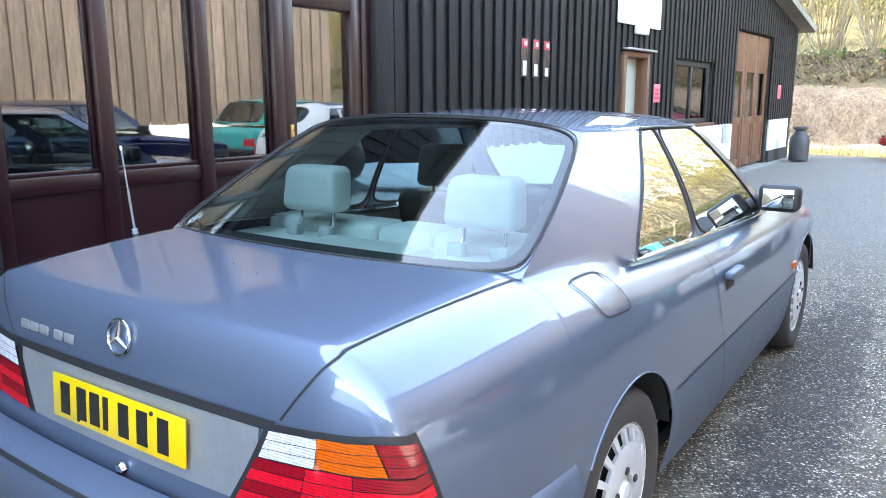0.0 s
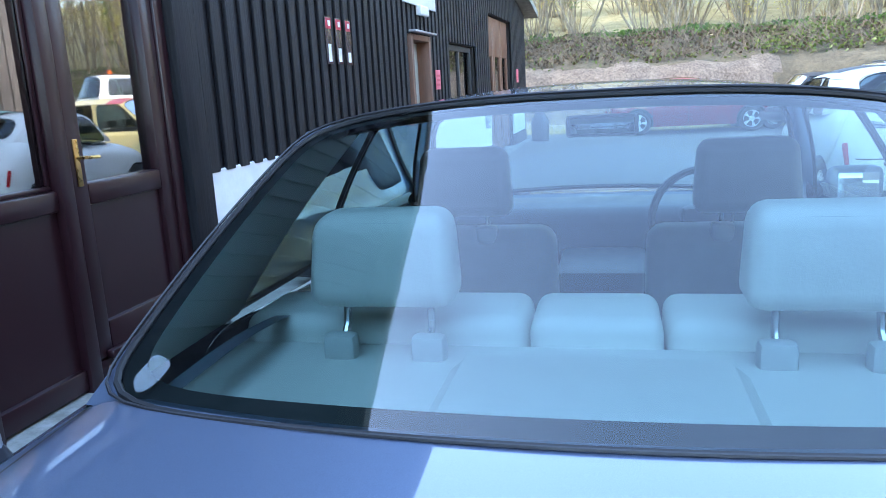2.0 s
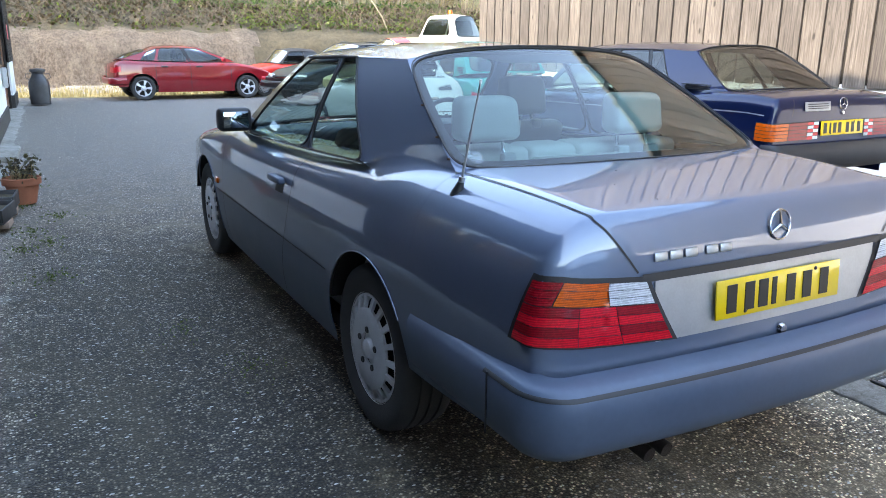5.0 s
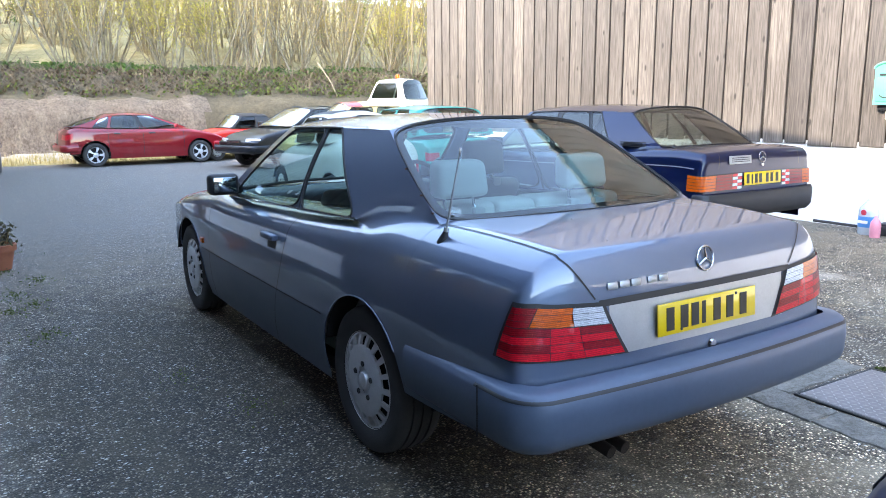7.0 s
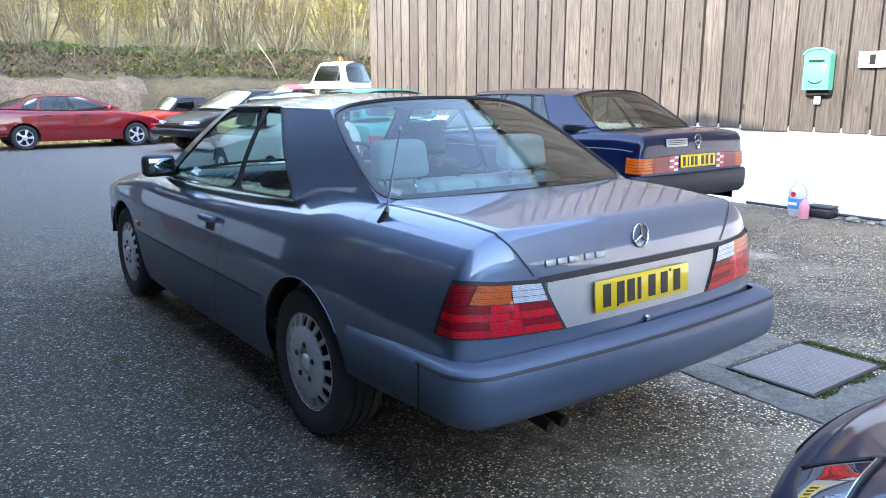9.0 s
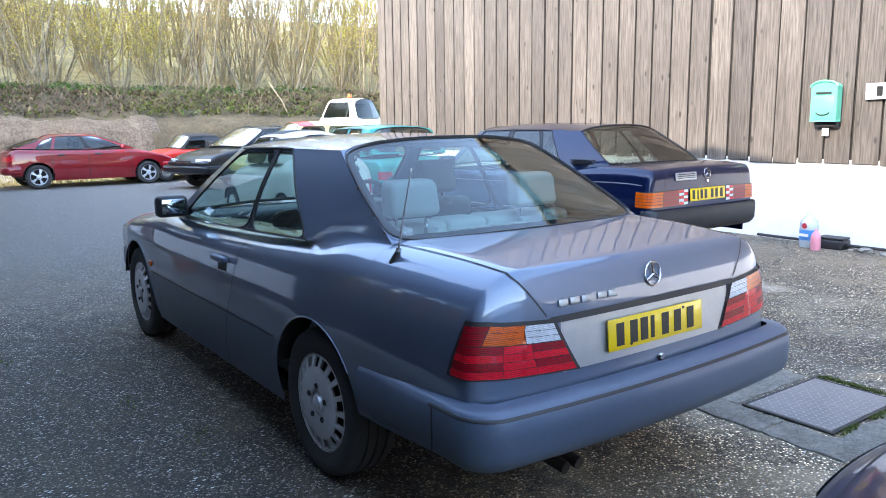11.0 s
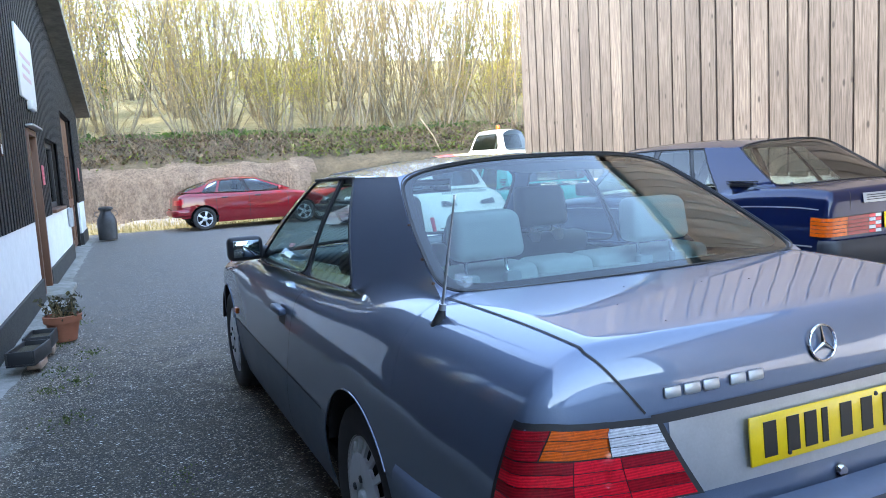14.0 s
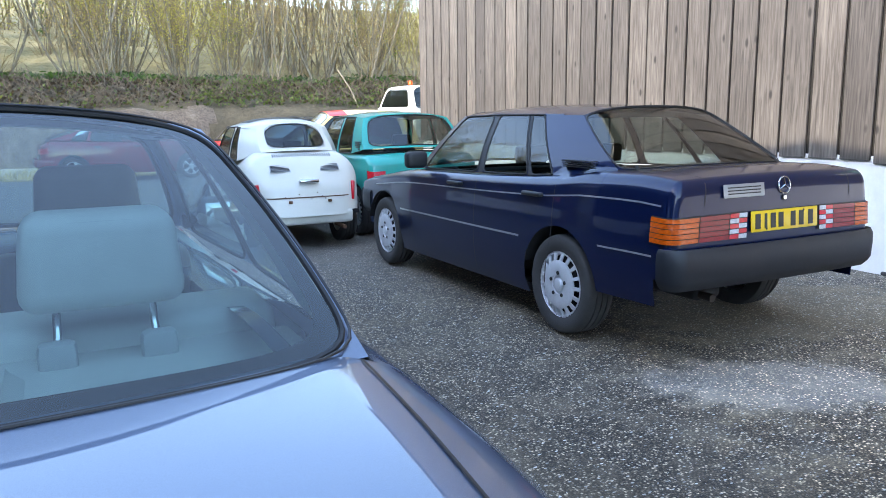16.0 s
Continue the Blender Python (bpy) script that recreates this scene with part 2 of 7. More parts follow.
def lathe(profile, seg=32, axis="z"):
    """Turned shape from (radius, height) pairs."""
    V, F = [], []
    n = len(profile)
    for k in range(seg):
        w = 2 * math.pi * k / seg
        for r, h in profile:
            p = (r * math.cos(w), r * math.sin(w), h)
            V.append(p if axis == "z" else (p[2], p[0], p[1]))
    for k in range(seg):
        j = (k + 1) % seg
        for i in range(n - 1):
            F.append((k * n + i, j * n + i, j * n + i + 1, k * n + i + 1))
    return V, F


def grid(fn, us, vs):
    V = [fn(u, v) for v in vs for u in us]
    n = len(us)
    F = [(j * n + i, j * n + i + 1, (j + 1) * n + i + 1, (j + 1) * n + i) for j in range(len(vs) - 1) for i in range(n - 1)]
    return V, F


def join(*parts):
    V, F = [], []
    for v, f in parts:
        o = len(V)
        V += list(v)
        F += [tuple(i + o for i in q) for q in f]
    return V, F


def thick(data, t):
    """Give a sheet of (verts, faces) a thickness."""
    bm = bmesh.new()
    vs = [bm.verts.new(v) for v in data[0]]
    for f in data[1]:
        try:
            bm.faces.new([vs[i] for i in f])
        except ValueError:
            pass
    bmesh.ops.recalc_face_normals(bm, faces=bm.faces)
    bmesh.ops.solidify(bm, geom=bm.faces[:], thickness=t)
    return bm


def lin(a, b, n):
    return [a + (b - a) * i / (n - 1) for i in range(n)]


def curve_at(pairs, x):
    """Smooth line through a few (x, value) pairs."""
    if x <= pairs[0][0]:
        return pairs[0][1]
    if x >= pairs[-1][0]:
        return pairs[-1][1]
    k = next(i for i in range(len(pairs) - 1) if x <= pairs[i + 1][0])
    grade = lambda i: (pairs[i + 1][1] - pairs[i][1]) / (pairs[i + 1][0] - pairs[i][0])

    def tangent(i):
        if i == 0 or i == len(pairs) - 1:
            return grade(min(i, len(pairs) - 2))
        u, v = grade(i - 1), grade(i)
        return 2 * u * v / (u + v) if u * v > 0 else 0.0
    (a, p), (b, q) = pairs[k], pairs[k + 1]
    h = b - a
    t = (x - a) / h
    return p * (1 + 2 * t) * (1 - t) ** 2 + q * t * t * (3 - 2 * t) + h * (tangent(k) * t * (1 - t) ** 2 + tangent(k + 1) * t * t * (t - 1))


# ---- cars ----
class Body:
    """Rounded-box car body: a reference box with a rounding, warped by plan, section and deck height. y from the tail."""

    def __init__(self, y0, y1, hx, zb, zt, r, top, plan, sect, crown=0.02, keep=0.55, rake=0.0, bow=0.06):
        self.y0, self.y1, self.hx, self.zb, self.zt = y0, y1, hx, zb, zt
        self.rs = r if isinstance(r, tuple) else (r, r, r)
        self.top, self.plan, self.sect, self.crown, self.keep, self.rake, self.bow = top, plan, sect, crown, keep, rake, bow

    def at(self, x, y, z, out=0.0):
        rx, ry, rz = self.rs
        lo, hi = (-self.hx + rx, self.y0 + ry, self.zb - 9), (self.hx - rx, self.y1 - ry, self.zt - rz)
        inner = [min(max(v, a), b) for v, a, b in zip((x, y, z), lo, hi)]
        d = [(v - i) / r for v, i, r in zip((x, y, z), inner, self.rs)]
        m = math.sqrt(sum(v * v for v in d))
        if m > 1e-9:
            x, y, z = (i + v * (r + out) / m for i, v, r in zip(inner, d, self.rs))
        X, Y, Z = x, y, z
        if Z > self.keep:
            Z = self.keep + (Z - self.keep) * (curve_at(self.top, Y) - self.keep) / (self.zt - self.keep)
            Z -= self.crown * (X / self.hx) ** 2 * max(0.0, (z - self.keep) / (self.zt - self.keep))
        X *= curve_at(self.plan, Y) / self.hx * curve_at(self.sect, Z)
        mid, half = (self.y0 + self.y1) / 2, (self.y1 - self.y0) / 2
        e = (Y - mid) / half
        w = max(0.0, (abs(e) - 0.8) / 0.2)
        Y -= math.copysign(1, e) * w * self.bow * (X / self.hx) ** 2
        if e < 0:
            Y += w * self.rake * (Z - self.keep)
        return Vector((X, Y, Z))

    def lines(self, a, b, n, extra=(), r=0.1):
        """Sample lines, dense in the rounded ends."""
        s = [a + r * (1 - math.cos(k * math.pi / 10)) for k in range(6)]
        s += lin(a + r, b - r, n)[1:-1]
        s += [b - r * (1 - math.cos(k * math.pi / 10)) for k in range(5, -1, -1)]
        for e in extra:
            s = [q for q in s if abs(q - e) > 0.012] + [e]
        return sorted(set(round(q, 5) for q in s))

    def shell(self, region, arches, xs_extra=(), ys_extra=(), zs_extra=(), ny=90):
        """Faces sorted into named panels by region(x, y, z) of their reference places."""
        xs = self.lines(-self.hx, self.hx, 26, xs_extra, self.rs[0])
        ys = self.lines(self.y0, self.y1, ny, ys_extra, self.rs[1])
        r = self.rs[2]
        zs = lin(self.zb, self.zt - r, 16) + [self.zt - r * (1 - math.cos(k * math.pi / 14)) for k in range(6, -1, -1)]
        for e in zs_extra:
            zs = [q for q in zs if abs(q - e) > 0.012] + [e]
        zs = sorted(set(round(q, 5) for q in zs))
        idx, V, F, tag = {}, [], [], []

        def vert(p):
            k = tuple(round(q, 5) for q in p)
            if k not in idx:
                idx[k] = len(V)
                V.append(self.at(*p))
            return idx[k]

        def face(a, b, c, d):
            cen = [sum(q) / 4 for q in zip(a, b, c, d)]
            F.append((vert(a), vert(b), vert(c), vert(d)))
            tag.append(region(*cen))
        for i in range(len(xs) - 1):
            for j in range(len(ys) - 1):
                face((xs[i], ys[j], self.zt), (xs[i + 1], ys[j], self.zt), (xs[i + 1], ys[j + 1], self.zt), (xs[i], ys[j + 1], self.zt))
            for k in range(len(zs) - 1):
                face((xs[i], self.y0, zs[k]), (xs[i + 1], self.y0, zs[k]), (xs[i + 1], self.y0, zs[k + 1]), (xs[i], self.y0, zs[k + 1]))
                face((xs[i + 1], self.y1, zs[k]), (xs[i], self.y1, zs[k]), (xs[i], self.y1, zs[k + 1]), (xs[i + 1], self.y1, zs[k + 1]))
        for j in range(len(ys) - 1):
            for k in range(len(zs) - 1):
                for s in (-1, 1):
                    q = [(s * self.hx, ys[j + 1], zs[k]), (s * self.hx, ys[j], zs[k]), (s * self.hx, ys[j], zs[k + 1]), (s * self.hx, ys[j + 1], zs[k + 1])]
                    face(*(q if s < 0 else q[::-1]))
        # wheel arches: drop what lies inside, draw the rim onto the circle
        for ya, za, ra in arches:
            gone = [False] * len(F)
            for i, f in enumerate(F):
                c = sum((V[k] for k in f), Vector()) / 4
                gone[i] = tag[i] is not None and abs(c.x) > 0.55 * self.hx and (c.y - ya) ** 2 + (c.z - za) ** 2 < ra * ra
            inner = {k for i, f in enumerate(F) if gone[i] for k in f}
            F2, T2 = [], []
            for i, f in enumerate(F):
                if not gone[i]:
                    F2.append(f)
                    T2.append(tag[i])
            F, tag = F2, T2
            used = {k for f in F for k in f}
            for k in inner & used:
                d = Vector((0, V[k].y - ya, V[k].z - za))
                if 1e-3 < d.length < ra * 1.2 and V[k].z > self.zb + 0.01:
                    d = d * (ra / d.length)
                    V[k] = Vector((V[k].x, ya + d.y, za + d.z))
        nrm = [Vector() for _ in V]
        for f in F:
            n = (V[f[1]] - V[f[0]]).cross(V[f[2]] - V[f[0]]) + (V[f[2]] - V[f[0]]).cross(V[f[3]] - V[f[0]])
            for k in f:
                nrm[k] += n
        nrm = [n.normalized() if n.length > 0 else Vector((0, 0, 1)) for n in nrm]
        out = {}
        for t in sorted({t for t in tag if t}):
            fs = [f for f, g in zip(F, tag) if g == t]
            ids = sorted({k for f in fs for k in f})
            mp = {k: i for i, k in enumerate(ids)}
            out[t] = ([V[k] for k in ids], [tuple(mp[k] for k in f) for f in fs], [nrm[k] for k in ids])
        return out

    def seam(self, refs, width=0.005, out=0.0012):
        """Flat dark line along reference points."""
        P = [self.at(*p) for p in refs]
        V, F = [], []
        for i, p in enumerate(P):
            d = (P[min(i + 1, len(P) - 1)] - P[max(i - 1, 0)]).normalized()
            q = refs[i]
            e = 0.004
            ax = [(e, 0, 0), (0, e, 0), (0, 0, e)]
            g = [self.at(q[0] + a[0], q[1] + a[1], q[2] + a[2]) - p for a in ax]
            g = sorted(g, key=lambda v: v.length)[::-1]
            n = g[0].cross(g[1]) if g[0].cross(g[1]).length > 1e-12 else Vector((0, 0, 1))
            n.normalize()
            if n.dot(p - Vector((0, (self.y0 + self.y1) / 2, 0.5))) < 0:
                n = -n
            s = d.cross(n).normalized() * (width / 2)
            V += [p + s + n * out, p - s + n * out]
        for i in range(len(P) - 1):
            F.append((2 * i, 2 * i + 1, 2 * i + 3, 2 * i + 2))
        return V, F


def inward(B, x, y, z):
    """Reference place whose warped place lies x from the middle."""
    r = x
    for _ in range(10):
        r = max(-B.hx, min(B.hx, r * x / B.at(r, y, z).x))
    return (r, y, z)


def panel(name, data, material, parent, label=""):
    ob = part(name, data[:2], material, parent, label, smooth=2)
    ob.data.normals_split_custom_set_from_vertices([tuple(n) for n in data[2]])
    return ob


def wheel(parent, y, x, z, R, w, rim_r, side, rim_mat, slots=17, style="disc"):
    """Tyre with grooves, rim with a ring of slots or spokes, hub cap and bolts; the outer face looks along side."""
    hub = part("wheel", lathe([(rim_r * 0.99, -w * 0.40), (rim_r * 0.90, -w * 0.2), (rim_r * 0.90, w * 0.3), (rim_r, w * 0.42), (rim_r * 1.015, w * 0.45), (rim_r * 0.985, w * 0.40)], 40, "x"), rim_mat, parent)
    hub.location = (x, y, z)
    hub.rotation_euler = (0, 0, 0 if side > 0 else math.pi)
    tp = [(rim_r * 0.98, -w * 0.42), (rim_r + (R - rim_r) * 0.5, -w * 0.52), (R * 0.965, -w * 0.47), (R * 0.995, -w * 0.36)]
    for g in (-0.22, 0.0, 0.22):
        tp += [(R, w * (g - 0.03)), (R - 0.008, w * (g - 0.02)), (R - 0.008, w * (g + 0.02)), (R, w * (g + 0.03))]
    tp += [(R * 0.995, w * 0.36), (R * 0.965, w * 0.47), (R * 0.93, w * 0.505), (rim_r + (R - rim_r) * 0.5, w * 0.525), (rim_r * 1.06, w * 0.47), (rim_r * 0.98, w * 0.42)]
    part("tyre", lathe(tp, 56, "x"), TYRE, hub)
    face_x = w * 0.40
    if style == "disc":
        n = slots * 6
        rings = [(0.30, 0.012), (0.52, 0.014), (0.70, 0.010), (0.725, 0.008), (0.925, -0.004), (0.945, -0.006), (1.0, -0.004)]
        V = [(face_x + h, rim_r * a * math.cos(2 * math.pi * k / n), rim_r * a * math.sin(2 * math.pi * k / n)) for a, h in rings for k in range(n)]
        F = []
        for i in range(len(rings) - 1):
            for k in range(n):
                if i == 3 and k % 6 in (1, 2, 3, 4):
                    continue
                F.append((i * n + k, i * n + (k + 1) % n, (i + 1) * n + (k + 1) % n, (i + 1) * n + k))
        part("rim_face", thick((V, F), -0.012), rim_mat, hub)
    else:
        V, F = [], []
        for s in range(slots):
            a = 2 * math.pi * s / slots
            for (r0, w0), (r1, w1) in (((0.18, 0.30), (1.0, 0.20)),):
                o = len(V)
                for rr, ww in ((r0, w0), (r1, w1)):
                    for e in (-1, 1):
                        b = a + e * ww * (0.7 if rr < 0.5 else 1)
                        V.append((face_x + (0.012 if rr < 0.5 else -0.004), rim_r * rr * math.cos(b), rim_r * rr * math.sin(b)))
                F.append((o, o + 1, o + 3, o + 2))
        part("rim_face", thick((V, F), -0.018), rim_mat, hub, smooth=False)
    part("hub_cap", lathe([(0.0, face_x + 0.034), (rim_r * 0.12, face_x + 0.033), (rim_r * 0.17, face_x + 0.029), (rim_r * 0.20, face_x + 0.014), (rim_r * 0.34, face_x + 0.006)], 28, "x"), rim_mat, hub)
    for k in range(5):
        a = 2 * math.pi * k / 5 + 0.3
        b = part("bolt", lathe([(0.0, 0.002), (0.010, 0.004), (0.0125, 0.002), (0.0135, -0.006)], 8, "x"), BLACKPL, hub)
        b.location = (face_x + 0.0265, rim_r * 0.36 * math.cos(a), rim_r * 0.36 * math.sin(a))
    # near-black disc added in place of the shade behind the slots
    part("slot_shade_disc", lathe([(0.0, face_x - 0.035), (rim_r * 0.985, face_x - 0.035)], 32, "x"), UNDER, hub)
    return hub


def wells(parent, arches, hx, depth=0.32):
    """Dark tubs inside the arches and the underside."""
    for ya, za, ra in arches:
        for s in (-1, 1):
            V, F = grid(lambda u, v: (s * (hx * 0.985 - depth * v), ya + (ra + 0.006) * math.cos(u), za + (ra + 0.006) * math.sin(u)), lin(0.26, math.pi - 0.26, 20), (0, 1))
            o = len(V)
            V.append((s * (hx * 0.985 - depth), ya, za))
            F += [(o, 20 + i, 20 + i + 1) for i in range(19)]
            part("wheel_well", (V, F), UNDER, parent)


def ring(outline, inner, fn):
    """Strip between two closed outlines of the same count in (u, v), laid on fn."""
    n = len(outline)
    V = [fn(*p) for p in outline] + [fn(*p) for p in inner]
    return V, [(i, (i + 1) % n, n + (i + 1) % n, n + i) for i in range(n)]


def superellipse(n, e, k=1.0):
    P = []
    for i in range(n):
        a = 2 * math.pi * i / n
        c, s = math.cos(a), math.sin(a)
        d = (abs(c) ** e + abs(s) ** e) ** (1 / e)
        P.append((k * c / d, k * s / d))
    return P


def square(n):
    P = []
    for i in range(n):
        a = 2 * math.pi * i / n
        c, s = math.cos(a), math.sin(a)
        d = max(abs(c), abs(s))
        P.append((c / d, s / d))
    return P


def pane(parent, fn, paint, glass, e=7, seal=0.010, k=0.965, n=64, label="", seal_mat=None, name="window"):
    """Glass with rounded corners on a surface fn(u, v), the strip of bodywork round it and its rubber seal."""
    out = superellipse(n, e, k)
    if paint:
        part("window_surround", ring(square(n), out, fn), paint, parent)
    V, F = [fn(0, 0)], []
    rings = 7
    for r in range(1, rings + 1):
        V += [fn(p[0] * r / rings, p[1] * r / rings) for p in out]
    F += [(0, 1 + i, 1 + (i + 1) % n) for i in range(n)]
    for r in range(rings - 1):
        a = 1 + r * n
        F += [(a + i, a + n + i, a + n + (i + 1) % n, a + (i + 1) % n) for i in range(n)]
    w = part(name, (V, F), glass, parent, label)
    part("rubber_seal", tube([fn(*p) for p in superellipse(n, e, k + 0.002)], seal, 6, True), seal_mat or RUBBER, w)
    return w


# ---- surfaces of the place ----
def asphalt_mat():
    m, n, l, p = nodes_of("worn_asphalt")
    g = n.new("ShaderNodeNewGeometry")

    def vor(scale):
        v = n.new("ShaderNodeTexVoronoi")
        v.inputs["Scale"].default_value = scale
        l.new(g.outputs["Position"], v.inputs["Vector"])
        return v
    st = vor(105.0)
    sep = n.new("ShaderNodeSeparateColor")
    l.new(st.outputs["Color"], sep.inputs[0])
    stones = ramp(n, l, sep.outputs[0], ((0.0, (0.028, 0.023, 0.018)), (0.55, (0.070, 0.060, 0.048)), (0.82, (0.130, 0.113, 0.090)), (0.955, (0.52, 0.48, 0.41))))
    edge = ramp(n, l, st.outputs["Distance"], ((0.30, (1, 1, 1)), (0.60, (0.22, 0.22, 0.22))))
    c = mix(n, l, 1.0, stones, edge, "MULTIPLY")
    big = noise_tex(n, l, 0.55, 6, 0.62, world_space=True)
    mid = noise_tex(n, l, 2.6, 6, 0.65, world_space=True)
    fine = noise_tex(n, l, 34.0, 4, 0.7, world_space=True)
    c = mix(n, l, ramp(n, l, mid, ((0.46, (0, 0, 0)), (0.66, (0.50, 0.50, 0.50)))), c, mix(n, l, fine, (0.07, 0.063, 0.053), (0.20, 0.185, 0.16)))
    c = mix(n, l, ramp(n, l, big, ((0.52, (0, 0, 0)), (0.70, (0.55, 0.55, 0.55)))), c, mix(n, l, fine, (0.035, 0.030, 0.022), (0.10, 0.082, 0.055)))
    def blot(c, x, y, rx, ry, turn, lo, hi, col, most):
        """A patch of changed colour with a ragged edge."""
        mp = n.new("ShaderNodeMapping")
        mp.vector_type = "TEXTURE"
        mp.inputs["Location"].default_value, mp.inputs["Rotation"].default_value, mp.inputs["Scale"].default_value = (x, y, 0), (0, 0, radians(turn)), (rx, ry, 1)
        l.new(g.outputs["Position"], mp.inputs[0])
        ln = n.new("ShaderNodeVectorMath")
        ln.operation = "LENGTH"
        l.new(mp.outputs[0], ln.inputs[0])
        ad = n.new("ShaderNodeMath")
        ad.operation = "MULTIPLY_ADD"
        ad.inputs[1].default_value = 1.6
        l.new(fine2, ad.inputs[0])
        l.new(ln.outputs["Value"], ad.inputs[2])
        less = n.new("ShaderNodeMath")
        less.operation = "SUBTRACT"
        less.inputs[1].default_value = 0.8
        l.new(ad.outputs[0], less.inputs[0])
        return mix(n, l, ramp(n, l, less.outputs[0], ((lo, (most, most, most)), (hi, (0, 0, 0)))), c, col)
    fine2 = noise_tex(n, l, 5.0, 7, 0.7, world_space=True)
    def tone(c, k):
        return mix(n, l, 1.0, c, k, "MULTIPLY")
    c = tone(c, (1.72, 1.60, 1.44))
    c = blot(c, 0.75, 4.3, 1.1, 3.6, 0, 0.70, 0.99, tone(c, (0.92, 0.87, 0.79)), 0.9)
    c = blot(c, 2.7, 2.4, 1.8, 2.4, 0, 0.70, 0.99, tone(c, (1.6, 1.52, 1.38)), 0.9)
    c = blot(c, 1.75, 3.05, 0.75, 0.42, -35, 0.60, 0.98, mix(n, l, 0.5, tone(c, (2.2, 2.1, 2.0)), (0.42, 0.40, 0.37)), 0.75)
    c = blot(c, 2.9, 4.0, 1.3, 0.75, -10, 0.70, 0.99, mix(n, l, 0.6, c, mix(n, l, fine, (0.10, 0.075, 0.045), (0.32, 0.25, 0.16))), 0.9)
    # narrow darker strip along the coupe's right flank
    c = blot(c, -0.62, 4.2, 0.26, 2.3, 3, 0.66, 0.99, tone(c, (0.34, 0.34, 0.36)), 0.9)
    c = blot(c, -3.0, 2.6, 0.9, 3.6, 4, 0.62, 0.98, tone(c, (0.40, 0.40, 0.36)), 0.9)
    # ground behind the coupe painted brighter, to offset deep shade under its tail
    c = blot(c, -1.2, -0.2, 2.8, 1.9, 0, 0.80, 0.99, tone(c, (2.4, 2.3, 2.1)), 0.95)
    # worn concrete showing along the dark wall
    sx = n.new("ShaderNodeSeparateXYZ")
    l.new(g.outputs["Position"], sx.inputs[0])
    wob = n.new("ShaderNodeMath")
    wob.operation = "MULTIPLY_ADD"
    wob.inputs[1].default_value = 1.5
    l.new(mid, wob.inputs[0])
    l.new(sx.outputs[0], wob.inputs[2])
    near = n.new("ShaderNodeMapRange")
    near.inputs["From Min"].default_value, near.inputs["From Max"].default_value = -3.30, -2.95
    near.inputs["To Min"].default_value, near.inputs["To Max"].default_value = 0.9, 0.0
    l.new(wob.outputs[0], near.inputs[0])
    c = mix(n, l, near.outputs[0], c, ramp(n, l, fine, ((0.36, (0.07, 0.068, 0.045)), (0.5, (0.17, 0.16, 0.135)), (0.66, (0.30, 0.29, 0.26)))))
    # paler and finer towards the open end of the yard
    s = n.new("ShaderNodeSeparateXYZ")
    l.new(g.outputs["Position"], s.inputs[0])
    far = n.new("ShaderNodeMapRange")
    far.inputs["From Min"].default_value, far.inputs["From Max"].default_value = 5.5, 9.0
    l.new(s.outputs[1], far.inputs[0])
    c = mix(n, l, mix(n, l, 0.55, (0, 0, 0), far.outputs[0]), c, mix(n, l, mid, (0.14, 0.133, 0.122), (0.20, 0.19, 0.175)))
    def chips(c, scale, share, lo, hi, turn):
        """Pale stone chips, longer than wide, laid in the binder."""
        mp = n.new("ShaderNodeMapping")
        mp.inputs["Rotation"].default_value, mp.inputs["Scale"].default_value = (0, 0, radians(turn)), (1.0, 1.9, 1.0)
        l.new(g.outputs["Position"], mp.inputs[0])
        v = n.new("ShaderNodeTexVoronoi")
        v.inputs["Scale"].default_value = scale
        l.new(mp.outputs[0], v.inputs["Vector"])
        sc = n.new("ShaderNodeSeparateColor")
        l.new(v.outputs["Color"], sc.inputs[0])
        pick = mix(n, l, 1.0, ramp(n, l, sc.outputs[0], ((1 - share - 0.02, (0, 0, 0)), (1 - share, (1, 1, 1)))), ramp(n, l, v.outputs["Distance"], ((0.28, (1, 1, 1)), (0.37, (0, 0, 0)))), "MULTIPLY")
        pick = mix(n, l, 1.0, pick, ramp(n, l, fine2, ((0.34, (0.35, 0.35, 0.35)), (0.56, (1, 1, 1)))), "MULTIPLY")
        return mix(n, l, pick, c, mix(n, l, sc.outputs[1], lo, hi))
    c = chips(c, 40.0, 0.11, (0.26, 0.24, 0.21), (0.80, 0.77, 0.71), 25)
    c = chips(c, 78.0, 0.13, (0.17, 0.15, 0.125), (0.58, 0.55, 0.50), -40)
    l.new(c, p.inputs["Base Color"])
    rr = ramp(n, l, mid, ((0.3, (0.62, 0.62, 0.62)), (0.7, (0.95, 0.95, 0.95))))
    l.new(rr, p.inputs["Roughness"])
    add = n.new("ShaderNodeMath")
    add.operation = "MULTIPLY_ADD"
    add.inputs[1].default_value = -0.8
    l.new(st.outputs["Distance"], add.inputs[0])
    l.new(fine, add.inputs[2])
    bump(n, l, p, add.outputs[0], 0.7, 0.008)
    return m


